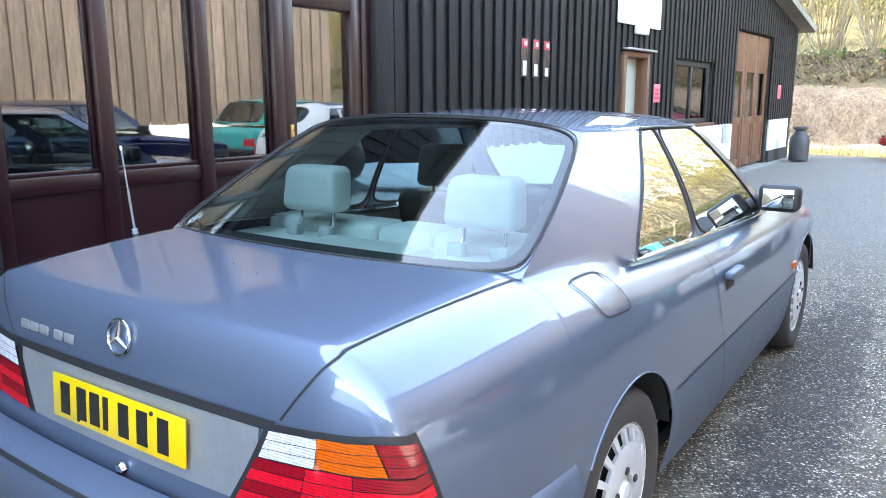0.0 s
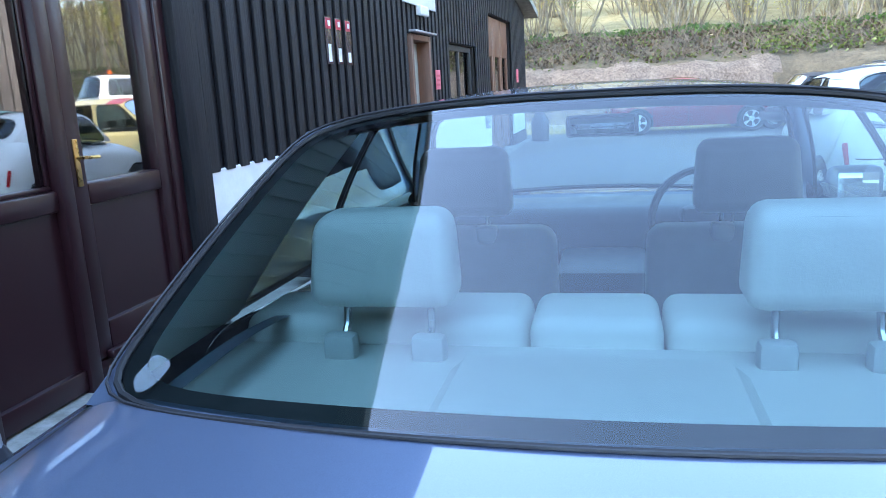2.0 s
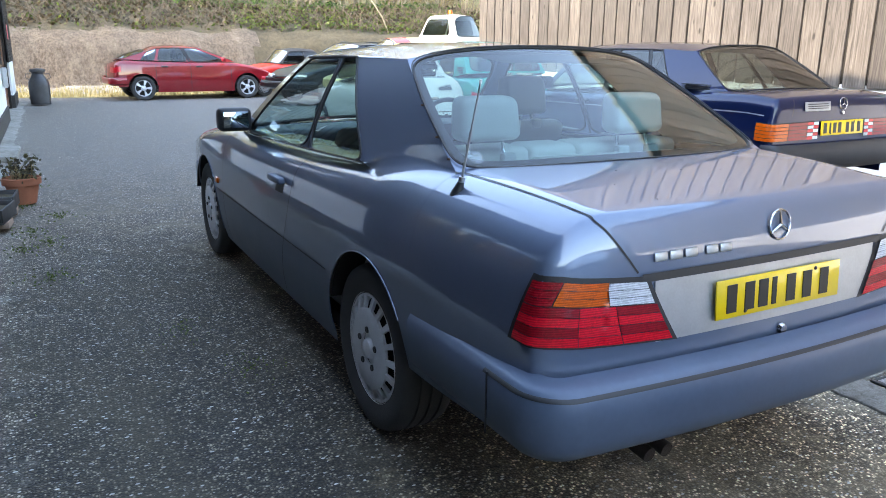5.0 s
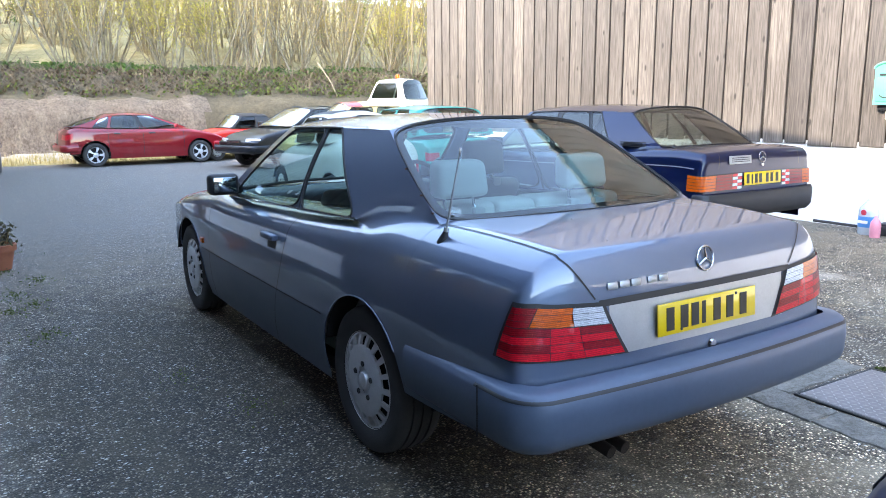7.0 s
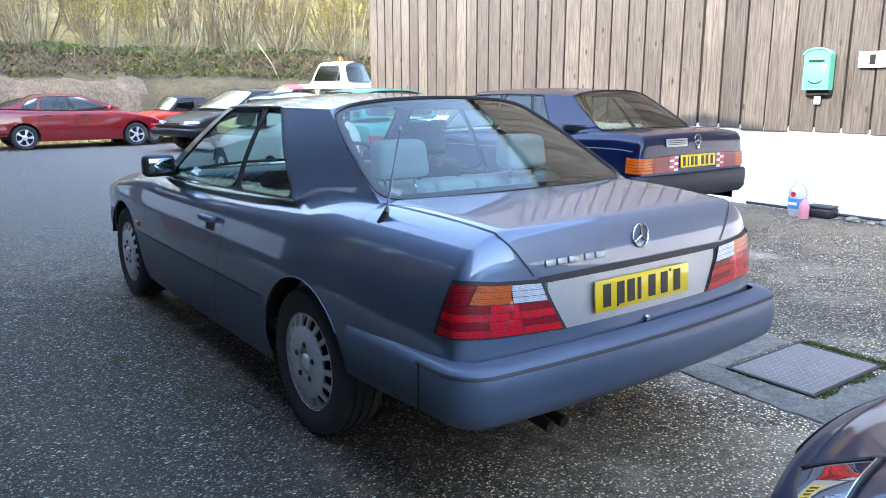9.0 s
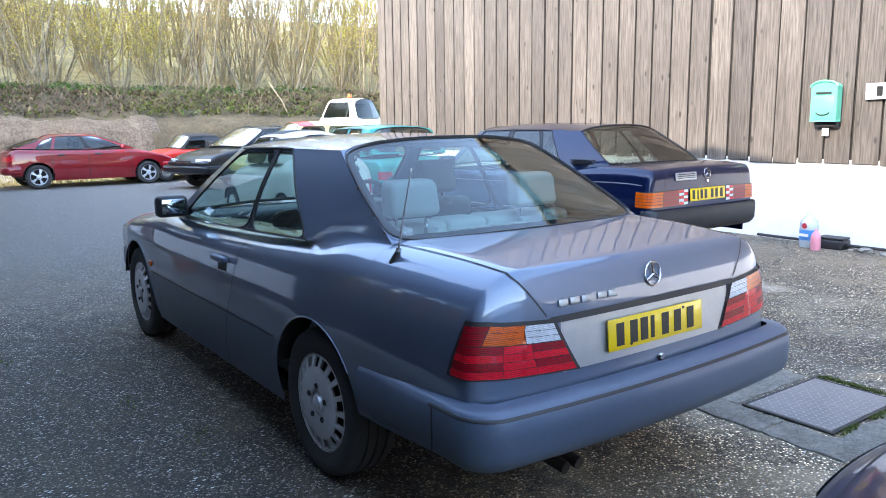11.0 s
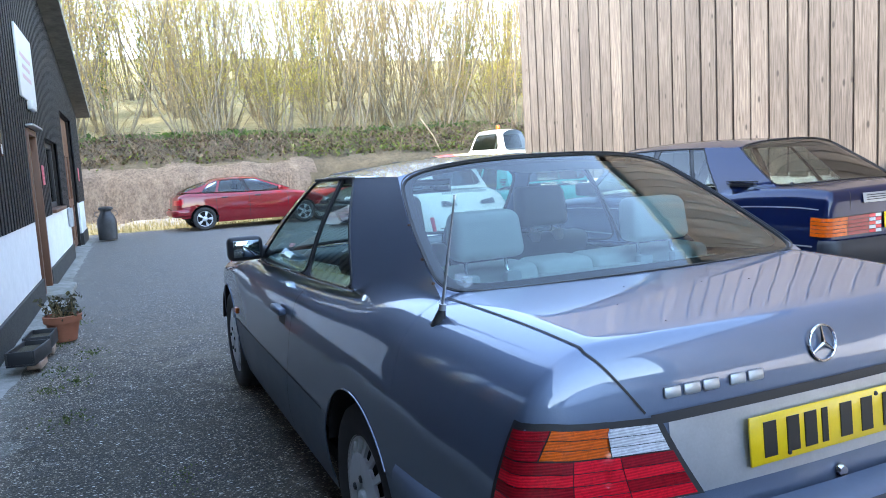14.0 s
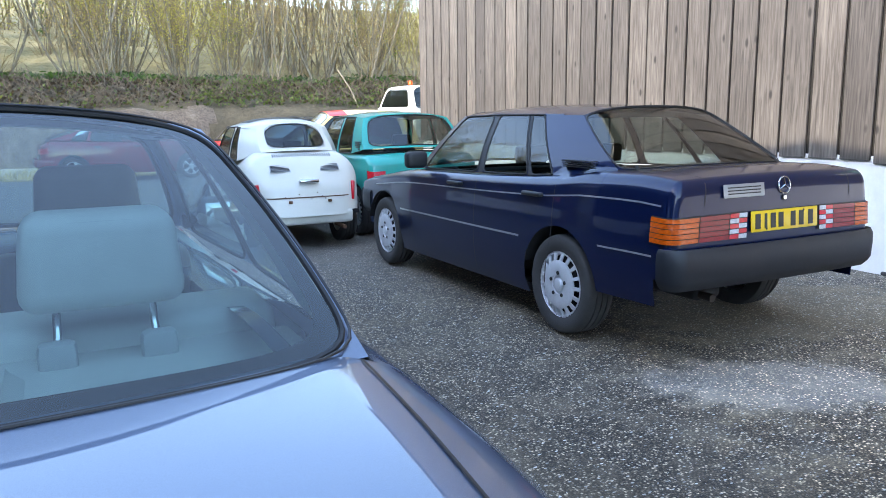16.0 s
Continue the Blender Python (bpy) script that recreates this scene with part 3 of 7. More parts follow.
def patchy(name, cols, scale, rough=0.9, bmp=0.5, dist=0.02, stretch=(1, 1, 1)):
    """Three tones mixed by noise at two scales, on world places."""
    m, n, l, p = nodes_of(name)
    a = noise_tex(n, l, scale, 8, 0.68, stretch, True)
    b = noise_tex(n, l, scale * 7, 6, 0.7, stretch, True)
    c = ramp(n, l, a, ((0.32, cols[0]), (0.5, cols[1]), (0.68, cols[2])))
    c = mix(n, l, 0.5, c, ramp(n, l, b, ((0.35, cols[0]), (0.65, cols[2]))))
    l.new(c, p.inputs["Base Color"])
    p.inputs["Roughness"].default_value = rough
    bump(n, l, p, b, bmp, dist)
    return m


ASPHALT = asphalt_mat()
SLABC = patchy("worn_yard_concrete", ((0.075, 0.066, 0.052), (0.175, 0.162, 0.140), (0.30, 0.28, 0.245)), 8.0, 0.92, 1.0, 0.012)
CONCRETE = patchy("mossy_concrete", ((0.12, 0.115, 0.09), (0.24, 0.235, 0.21), (0.36, 0.355, 0.33)), 1.6, 0.92, 0.7, 0.012)
BLACKW = boards_mat("tarred_timber", (0.005, 0.005, 0.007), (0.017, 0.016, 0.019), knots=False, rough=0.6, spec=0.3)
GREYW = boards_mat("weathered_timber", (0.050, 0.041, 0.035), (0.165, 0.144, 0.126))
GAPW = plain("timber_gap", (0.018, 0.015, 0.013), 0.9)
WHITEW = patchy("white_painted_render", ((0.66, 0.66, 0.65), (0.76, 0.76, 0.75), (0.80, 0.80, 0.79)), 1.3, 0.85, 0.35, 0.006)
SKIRT = patchy("black_bitumen_base", ((0.015, 0.015, 0.015), (0.03, 0.03, 0.03), (0.055, 0.052, 0.045)), 2.2, 0.75, 0.5, 0.01)
PVC = plain("mahogany_pvc", (0.020, 0.0055, 0.0075), 0.30, 0, 0.14, 6, 0.05, stretch=(1, 1, 0.15))
BROWN = plain("brown_stained_timber", (0.13, 0.055, 0.028), 0.5, 0, 0.2, 6, 0.15, stretch=(3, 3, 0.3))
DOORGREY = plain("sage_door_paint", (0.36, 0.37, 0.31), 0.5, 0, 0.06, 4, 0.05)
TIN = patchy("mossy_roof_sheet", ((0.10, 0.10, 0.08), (0.17, 0.165, 0.14), (0.26, 0.25, 0.21)), 1.2, 0.9, 0.4)
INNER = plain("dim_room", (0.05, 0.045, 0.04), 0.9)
CURTAIN = plain("pale_blind", (0.42, 0.41, 0.37), 0.9, 0, 0.1, 3, 0.1, stretch=(6, 6, 0.2))
CHALK = patchy("chalky_earth", ((0.045, 0.034, 0.024), (0.135, 0.104, 0.078), (0.27, 0.22, 0.175)), 2.4, 0.95, 1.0, 0.16, (1, 1, 0.55))
SCRUB = patchy("leaf_litter_soil", ((0.030, 0.024, 0.014), (0.070, 0.055, 0.033), (0.12, 0.10, 0.06)), 1.4, 0.95, 1.0, 0.08)
GRASSY = patchy("spring_grass_soil", ((0.13, 0.115, 0.045), (0.27, 0.225, 0.10), (0.44, 0.37, 0.19)), 1.8, 0.95, 0.8, 0.05)
RUBBLE = patchy("chalk_rubble", ((0.17, 0.155, 0.12), (0.30, 0.28, 0.24), (0.46, 0.45, 0.41)), 3.0, 0.95, 1.0, 0.05)
END_Y, FACE_X, EAST_X, EAST_Y = 20.3, -4.1, 4.35, 13.1


# ---- ground, one sheet ----
def hill(x, y):
    """Height of the land: a level yard, a cut bank behind it, and a wooded slope."""
    rise = 0.022 * max(0.0, min(x, 6.0)) * max(0.0, min(1.0, (14 - y) / 6))
    w = noise.noise(Vector((x * 0.16, y * 0.16, 3.1)))
    yb = 23.2 + 0.6 * w + 0.02 * x
    d = y - yb
    z = rise + 0.25 * max(0.0, min(1.0, (d + 2.0) / 2.0)) ** 2
    z += curve_at(((0.0, 0.0), (0.5, 1.2), (1.0, 1.55), (3.2, 2.35), (6.0, 2.7), (60.0, 13.0), (160, 18)), d) if d > 0 else 0.0
    if d > -1.5:
        z += 0.16 * noise.noise(Vector((x * 0.9, y * 0.9, 0.4))) * min(1.0, (d + 1.5) / 1.5) + 0.06 * noise.noise(Vector((x * 3, y * 3, 1.4))) * min(1.0, (d + 1.5) / 1.5)
    return z


def land():
    xs = sorted(set([-400, -250, -150, -90, -60] + lin(-45, -12, 34) + lin(-12, 22, 137) + lin(22, 60, 36) + [90, 150, 250, 400]))
    ys = sorted(set([-400, -250, -120, -60, -30, -15] + lin(-10, 20, 31) + lin(20, 30, 81) + lin(30, 60, 31) + [75, 100, 150, 250, 400]))
    V, F = grid(lambda x, y: Vector((x, y, hill(x, y))), xs, ys)
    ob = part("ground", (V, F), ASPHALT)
    for k in (SCRUB, CHALK, GRASSY, RUBBLE):
        ob.data.materials.append(k)
    for pl in ob.data.polygons:
        c = pl.center
        d = c.y - (23.2 + 0.6 * noise.noise(Vector((c.x * 0.16, c.y * 0.16, 3.1))) + 0.02 * c.x)
        j = 0.6 * noise.noise(Vector((c.x * 0.7, c.y * 0.7, 7.7)))
        if d > 0.95 + j * 0.6:
            pl.material_index = 3 if d + j > 3.0 else 1
        elif d > -0.15 + 0.2 * j:
            pl.material_index = 2 if c.x < 2.2 + 2 * j else 1
        elif d > -0.9 + j * 0.4:
            pl.material_index = 4 if c.x < 5 else 1
        elif d > -1.7 + j * 0.5:
            pl.material_index = 3
    return tagged(ob, kind="structure")


land()


def apron():
    """Broken concrete strip along the dark wall."""
    def edge(y):
        return -3.93 + 0.07 * noise.noise(Vector((0, y * 0.9, 0))) + 0.05 * noise.noise(Vector((3, y * 3.1, 0)))
    V, F = grid(lambda u, y: Vector((FACE_X - 0.25 + (edge(y) - FACE_X + 0.25) * u, y, 0.014 * (1 - u ** 6) + 0.004 * noise.noise(Vector((u * 4, y * 4, 0))) + 0.002)), lin(0, 1, 9), lin(-6, 19.6, 180))
    return tagged(part("pavement", (V, F), CONCRETE), "pale mossy concrete apron along the dark wall", "pavement", kind="structure")


apron()


# ---- dark timber workshop on the west ----
def verge(y):
    return 3.05 + 0.165 * (END_Y - y) if y > 4 else 3.05 + 0.165 * (END_Y - 4) - 0.165 * (4 - y)


OPEN_W = ((1.80, 4.66, 0.0, 2.42), (9.74, 10.66, 0.0, 2.06), (11.85, 13.75, 1.00, 2.05), (15.2, 17.9, 0.05, 2.72))


def west():
    w = tagged(new("wall_west"), kind="structure")
    # masonry core with the openings through it
    ys = sorted({-8.0, END_Y} | {v for o in OPEN_W for v in o[:2]})
    bm = bmesh.new()
    for a, b in zip(ys, ys[1:]):
        o = [q for q in OPEN_W if q[0] <= a and b <= q[1]]
        spans = [(0.0, o[0][2]), (o[0][3], None)] if o else [(0.0, None)]
        for z0, z1 in spans:
            n = max(1, int((b - a) / 2)) if z1 is None else 1
            for k in range(n):
                p, q = a + (b - a) * k / n, a + (b - a) * (k + 1) / n
                if (z1 if z1 is not None else 99) - z0 < 0.06:
                    continue
                vs = box(bm, FACE_X - 0.30, FACE_X - 0.055, p, q, z0, z1 if z1 is not None else 3.0)
                if z1 is None:
                    for v in vs:
                        if v.co.z > 2.9:
                            v.co.z = verge(v.co.y) - 0.05
    part("wall_core", bm, GAPW, w, smooth=False)
    # white panels below the boards
    for y0, y1 in ((4.93, 9.66), (10.74, 15.1), (18.1, 19.9)):
        part("white_panel", boxes((FACE_X - 0.06, FACE_X - 0.012, y0, y1, 0.27, 0.97), bev=0.006), WHITEW, w, "white painted render panel", smooth=False)
        part("black_base", boxes((FACE_X - 0.06, FACE_X + 0.012, y0 - 0.02, y1 + 0.02, 0.0, 0.275), bev=0.008), SKIRT, w, smooth=False)
    return w


WEST = west()


def west_glazing():
    """Mahogany-brown glazed front with a door, panes over solid panels."""
    g = tagged(new("window_1"), "mahogany-brown glazed shopfront with solid lower panels", "window", kind="structure")
    x0, x1 = FACE_X - 0.16, FACE_X - 0.05
    ups = (1.80, 2.42, 3.10, 3.74, 4.66)
    for y in ups:
        part("window_post", boxes((x0, x1 + 0.02, y - 0.045, y + 0.045, 0.0, 2.42), bev=0.012), PVC, g)
    for a, b in zip(ups, ups[1:]):
        for z0, z1 in ((0.03, 0.14), (2.32, 2.44)):
            part("window_rail", boxes((x0, x1, a + 0.046, b - 0.046, z0, z1), bev=0.01), PVC, g)
        if b < 4:
            part("window_rail", boxes((x0, x1 - 0.002, a + 0.046, b - 0.046, 0.93, 1.03), bev=0.012), PVC, g)
            part("solid_panel", boxes((x0 + 0.04, x1 - 0.03, a + 0.046, b - 0.046, 0.14, 0.93)), PVC, g)
            part("window_pane", boxes((x0 + 0.05, x0 + 0.056, a + 0.046, b - 0.046, 1.03, 2.32)), CLEAR, g, smooth=False)
            for z0, z1, ya, yb in ((1.03, 1.055, a + 0.046, b - 0.046), (2.295, 2.32, a + 0.046, b - 0.046), (1.055, 2.295, a + 0.046, a + 0.072), (1.055, 2.295, b - 0.072, b - 0.046)):
                part("glazing_bead", boxes((x0 + 0.056, x1 - 0.035, ya, yb, z0, z1), bev=0.008), PVC, g)
    d = part("glazed_door", boxes((x0 + 0.02, x1 + 0.004, 3.79, 3.90, 0.15, 2.27), (x0 + 0.02, x1 + 0.004, 4.50, 4.61, 0.15, 2.27), (x0 + 0.02, x1 + 0.004, 3.90, 4.50, 2.10, 2.27), (x0 + 0.02, x1 + 0.004, 3.90, 4.50, 0.93, 1.04),
                                  (x0 + 0.02, x1 + 0.004, 3.90, 4.50, 0.15, 0.33), bev=0.012), PVC, g, "half-glazed mahogany-brown door")
    part("door_panel", boxes((x0 + 0.05, x1 - 0.025, 3.90, 4.50, 0.33, 0.93)), PVC, d)
    part("door_pane", boxes((x0 + 0.05, x0 + 0.056, 3.90, 4.50, 1.04, 2.10)), CLEAR, d, smooth=False)
    part("weather_bar", boxes((x1, x1 + 0.05, 3.84, 4.56, 0.14, 0.19), bev=0.015), PVC, d)
    part("handle_plate", boxes((x1 + 0.004, x1 + 0.012, 3.825, 3.86, 1.03, 1.26), bev=0.003), BRASS, d, "brass handle plate")
    part("door_handle", tube([(x1 + 0.008, 3.842, 1.17), (x1 + 0.05, 3.842, 1.17), (x1 + 0.052, 3.87, 1.168), (x1 + 0.050, 3.95, 1.165)], 0.009, 8), BRASS, d, "brass lever handle")
    # box behind the panes; the room's dimness is put into its dark colour
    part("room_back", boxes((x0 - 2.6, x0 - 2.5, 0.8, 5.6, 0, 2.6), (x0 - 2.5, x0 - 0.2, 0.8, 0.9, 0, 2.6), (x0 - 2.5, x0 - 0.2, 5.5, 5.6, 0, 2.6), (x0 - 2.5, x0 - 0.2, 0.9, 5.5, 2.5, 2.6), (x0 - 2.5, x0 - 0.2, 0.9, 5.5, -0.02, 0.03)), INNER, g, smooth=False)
    return g


BRASS = plain("brass", (0.55, 0.36, 0.14), 0.28, 1.0, 0.1, 20, 0.02)
west_glazing()


def west_fittings():
    x = FACE_X
    part("corner_post", boxes((x - 0.06, x + 0.03, 4.705, 4.93, 0.0, 4.9), bev=0.01), BLACKW, WEST)
    # small door in its recess
    d = tagged(new("door_1"), "sage-grey painted side door in a dark frame", "door", kind="structure")
    part("door_leaf", boxes((x - 0.20, x - 0.155, 9.84, 10.56, 0.06, 1.98), bev=0.006), DOORGREY, d)
    part("door_frame", boxes((x - 0.22, x + 0.01, 9.74, 9.83, 0.0, 2.06), (x - 0.22, x + 0.01, 10.57, 10.66, 0.0, 2.06), (x - 0.22, x + 0.01, 9.83, 10.57, 1.99, 2.06), bev=0.008), BROWN, d)
    part("lead_drip", boxes((x - 0.02, x + 0.09, 9.68, 10.72, 2.075, 2.10), bev=0.006), DULLMETAL, d)
    part("door_handle", boxes((x - 0.155, x - 0.11, 9.90, 9.93, 0.98, 1.12), bev=0.006), DULLMETAL, d)
    part("door_step", boxes((x - 0.25, x + 0.28, 9.66, 10.74, 0.0, 0.075), bev=0.02), CONCRETE, d)
    # window
    w = tagged(new("window_2"), "dark-framed workshop window set back in the boards", "window", kind="structure")
    part("window_frame", boxes((x - 0.14, x - 0.09, 11.86, 11.94, 1.02, 2.03), (x - 0.14, x - 0.09, 13.66, 13.74, 1.02, 2.03), (x - 0.14, x - 0.09, 11.94, 13.66, 1.95, 2.03), (x - 0.14, x - 0.09, 11.94, 13.66, 1.02, 1.10), (x - 0.14, x - 0.09, 12.76, 12.83, 1.10, 1.95), bev=0.008), BLACKPL, w)
    part("window_pane", boxes((x - 0.122, x - 0.116, 11.94, 13.66, 1.10, 1.95)), CLEAR, w, smooth=False)
    part("window_sill", boxes((x - 0.10, x + 0.05, 11.83, 13.77, 0.97, 1.02), bev=0.01), BROWN, w)
    part("blind", boxes((x - 0.24, x - 0.22, 11.9, 13.7, 1.05, 2.0)), CURTAIN, w, smooth=False)
    # brown double doors with tall lights
    b = tagged(new("door_2"), "brown timber workshop doors with tall glazed lights", "door", kind="structure")
    for y0 in (15.22, 16.12, 17.02):
        lf = part("door_leaf", boxes((x - 0.16, x - 0.10, y0, y0 + 0.13, 0.06, 2.70), (x - 0.16, x - 0.10, y0 + 0.73, y0 + 0.86, 0.06, 2.70), (x - 0.16, x - 0.10, y0 + 0.13, y0 + 0.73, 0.06, 0.22),
                                     (x - 0.16, x - 0.10, y0 + 0.13, y0 + 0.73, 0.92, 1.06), (x - 0.16, x - 0.10, y0 + 0.13, y0 + 0.73, 1.95, 2.70), bev=0.008), BROWN, b)
        part("door_panel", boxes((x - 0.145, x - 0.115, y0 + 0.13, y0 + 0.73, 0.22, 0.92)), BROWN, lf)
        part("door_pane", boxes((x - 0.135, x - 0.129, y0 + 0.13, y0 + 0.73, 1.06, 1.95)), CLEAR, lf, smooth=False)
    part("blind", boxes((x - 0.26, x - 0.24, 15.2, 17.9, 1.0, 2.0)), CURTAIN, b, smooth=False)
    # dark sheet behind the leaves, the dimness inside given as colour
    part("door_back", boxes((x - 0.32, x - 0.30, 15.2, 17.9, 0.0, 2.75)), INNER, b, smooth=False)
    # signs and fittings on the boards
    s = part("sign_board", boxes((x + 0.005, x + 0.03, 9.45, 10.95, 2.40, 3.22), bev=0.004), WHITEPL, None)
    tagged(s, "white sign board with faint pink writing on dark boards", "sign")
    for k, (a, c) in enumerate(((2.88, 0.5), (2.76, 0.35), (2.64, 0.42))):
        part("sign_writing", boxes((x + 0.031, x + 0.033, 10.15 - c, 10.15 + c, a, a + 0.05)), PINKF, s, smooth=False)
    lb = part("bulkhead_light", boxes((x + 0.005, x + 0.075, 10.02, 10.42, 2.29, 2.41), bev=0.02, seg=3), WHITEPL, None)
    tagged(lb, "white oblong bulkhead light above the door", "light")
    for i, y in enumerate((7.10, 7.34, 7.58)):
        f = part("safety_sign", boxes((x + 0.004, x + 0.010, y - 0.07, y + 0.07, 1.66, 2.06), bev=0.002), CLEARSIGN, None)
        tagged(f, "narrow clear sign plate with red and white marks", "sign", "safety signs on the boards")
        part("sign_patch", boxes((x + 0.0105, x + 0.0125, y - 0.06, y + 0.06, 1.96, 2.05)), SIGNRED, f, smooth=False)
        part("sign_bar", boxes((x + 0.0105, x + 0.0125, y - 0.035, y + 0.035, 1.68, 1.83 - 0.03 * i)), WHITEPL, f, smooth=False)
        part("sign_bar", boxes((x + 0.0130, x + 0.0140, y - 0.015, y + 0.04, 1.985, 2.03)), WHITEPL, f, smooth=False)
    for y0, y1, z0, z1 in ((10.85, 11.10, 1.38, 1.64), (18.5, 18.8, 1.42, 1.72)):
        r = part("notice", boxes((x + 0.006, x + 0.012, y0, y1, z0, z1), bev=0.002), PINK, None)
        tagged(r, "small pink and red notice fixed to the boards", "sign", "pink notices")
        for k in range(3):
            part("notice_bar", boxes((x + 0.0125, x + 0.014, y0 + 0.03, y1 - 0.03, z0 + 0.05 + 0.06 * k, z0 + 0.075 + 0.06 * k)), SIGNRED, r, smooth=False)
    mb = part("meter_box", boxes((x + 0.0, x + 0.07, 14.45, 14.72, 0.62, 0.95), bev=0.015), GREYPL, None)
    tagged(mb, "small grey electric box on the white panel", "box")
    # far roof edge
    roof = tagged(new("roof_west"), kind="structure")
    for a, b in ((-8.4, 4.0), (4.0, END_Y + 0.35)):
        V = []
        for y in (a, b):
            for xx, dz in ((x + 0.30, 0.0), (x - 9.0, 0.0), (x - 9.0, 0.14), (x + 0.30, 0.14)):
                V.append((xx, y, verge(y) + dz))
        part("roof_slope", (V, [(0, 1, 2, 3), (7, 6, 5, 4), (0, 4, 5, 1), (1, 5, 6, 2), (2, 6, 7, 3), (3, 7, 4, 0)]), TIN, roof, smooth=False)
    part("end_wall", boxes((x - 9, x - 0.06, END_Y - 0.2, END_Y, 0, 2.98)), SKIRT, WEST, smooth=False)


PINKF = plain("faint_pink_print", (0.66, 0.45, 0.47), 0.5, 0, 0.1, 20, 0)
PINK = plain("pink_print", (0.62, 0.13, 0.17), 0.5, 0, 0.1, 20, 0)
SIGNRED = plain("red_print", (0.45, 0.03, 0.05), 0.45, 0, 0.1, 20, 0)
CLEARSIGN = plain("dark_sign_plate", (0.05, 0.035, 0.04), 0.25, 0, 0.1, 20, 0)
GREYPL = plain("grey_plastic", (0.38, 0.40, 0.41), 0.5)
west_fittings()


# ---- weathered timber barn on the east ----
def east():
    e = tagged(new("wall_east"), kind="structure")
    part("wall_core", boxes((EAST_X + 0.03, EAST_X + 5.0, -9, EAST_Y - 0.02, 1.0, 6.6)), GAPW, e, smooth=False)
    part("white_base", boxes((EAST_X + 0.02, EAST_X + 5.0, -9, EAST_Y - 0.04, -0.1, 1.02), bev=0.004), WHITEW, e, "white painted render base, scuffed", smooth=False)
    tagged(part("roof_east", boxes((EAST_X - 0.25, EAST_X + 5.3, -9.3, EAST_Y + 0.3, 6.6, 6.75)), TIN), kind="structure")
    return e


EAST = east()


def south():
    """Added timber wall, unseen; closes the yard behind the first steps, dims the coupe."""
    w = tagged(new("wall_south"), kind="structure")
    part("wall_boarding", boxes(*[(-4.4 + 0.2 * k, -4.41 + 0.2 * (k + 1), -9.2, -9.0 + 0.012 * (k % 2), 0.0, 2.2) for k in range(62)]), GREYW, w, smooth=False)


south()


class Cabin:
    """Glasshouse from upright edges, front to rear: (y, z, x at the belt; y, z, x at the roof; what follows: glass, paint or black)."""

    def __init__(self, cols, rise, front_bow, rear_bow, bow=0.018, flare=None):
        self.flare = flare
        self.cols, self.rise, self.front_bow, self.rear_bow, self.bow = cols, rise, front_bow, rear_bow, bow

    def col(self, i, t):
        yb, zb, xb, yt, zt, xt = self.cols[i][:6]
        return Vector((xb + (xt - xb) * t + self.bow * math.sin(math.pi * t), yb + (yt - yb) * t, zb + (zt - zb) * t))

    def side(self, i, s):
        def fn(u, v):
            p = self.col(i, (v + 1) / 2).lerp(self.col(i + 1, (v + 1) / 2), (u + 1) / 2)
            return Vector((p.x * s, p.y, p.z))
        return fn

    def quarter(self, i, s, na=37, nv=84):
        """Rear pillar that grows out of the shoulder of the body in one hollow curve."""
        B, fn, cols = self.flare, self.side(i, s), []
        for a in lin(0, 1, na):
            u = 2 * a - 1
            base = fn(u, -1)
            path = [B.at(s * B.hx, base.y, z, 0.0004) for z in lin(0.76, B.zt, 30)]
            x = B.hx
            for _ in range(8):
                x *= abs(base.x) / max(0.05, abs(B.at(s * x, base.y, B.zt).x))
                x = min(x, B.hx)
            path += [B.at(s * q, base.y, B.zt, 0.0004) for q in lin(B.hx, x, 12)[1:]]
            corner = path[-1]
            rise = [p for p in (fn(u, v) for v in lin(-1, 1, 41)) if p.z > corner.z + 0.008]
            e = min(1.0, a / 0.30)
            d = 0.006 + 0.062 * e * e * (3 - 2 * e) * (1 - a ** 4)

            def at_length(line, want):
                for p, q in zip(line, line[1:]):
                    w = (q - p).length
                    if want <= w:
                        return p.lerp(q, want / w)
                    want -= w
                return line[-1]
            low, up = [corner] + path[-2::-1], [corner] + rise
            far = lambda line, keep: [p for k, p in enumerate(line) if sum((line[j + 1] - line[j]).length for j in range(k)) > keep]
            p0, p1 = at_length(low, d), at_length(up, d)
            line = far(low, d)[::-1] + [p0.lerp(corner, t).lerp(corner.lerp(p1, t), t) for t in lin(0, 1, 13)] + far(up, d)
            total = sum((q - p).length for p, q in zip(line, line[1:]))
            cols.append([at_length(line, total * k / (nv - 1) - 1e-7) for k in range(nv)])
        V = [c[k] for k in range(nv) for c in cols]
        F = [(j * na + i, j * na + i + 1, (j + 1) * na + i + 1, (j + 1) * na + i) for j in range(nv - 1) for i in range(na - 1)]
        # a lap under the skin behind it
        lap = [k for k in range(nv) if abs(cols[-1][k].x) > abs(corner.x) + 0.012]
        n0 = len(V)
        V += [cols[-1][k] + Vector((-s * 0.0015, -0.012, -0.0015)) for k in lap]
        F += [(k * na + na - 1, n0 + k, n0 + k + 1, (k + 1) * na + na - 1) for k in lap[:-1]]
        return V, (F if s > 0 else [f[::-1] for f in F])

    def head(self, i, s, bow):
        c = self.col(i, 1)
        return Vector((c.x * s, c.y + bow * (1 - s * s), c.z + self.rise * (1 - abs(s) ** 2.7)))

    def screen(self, i, bow_top, bow_low, low_rise=0.02, bulge=0.015):
        def fn(u, v):
            t = (v + 1) / 2
            b = self.col(i, 0)
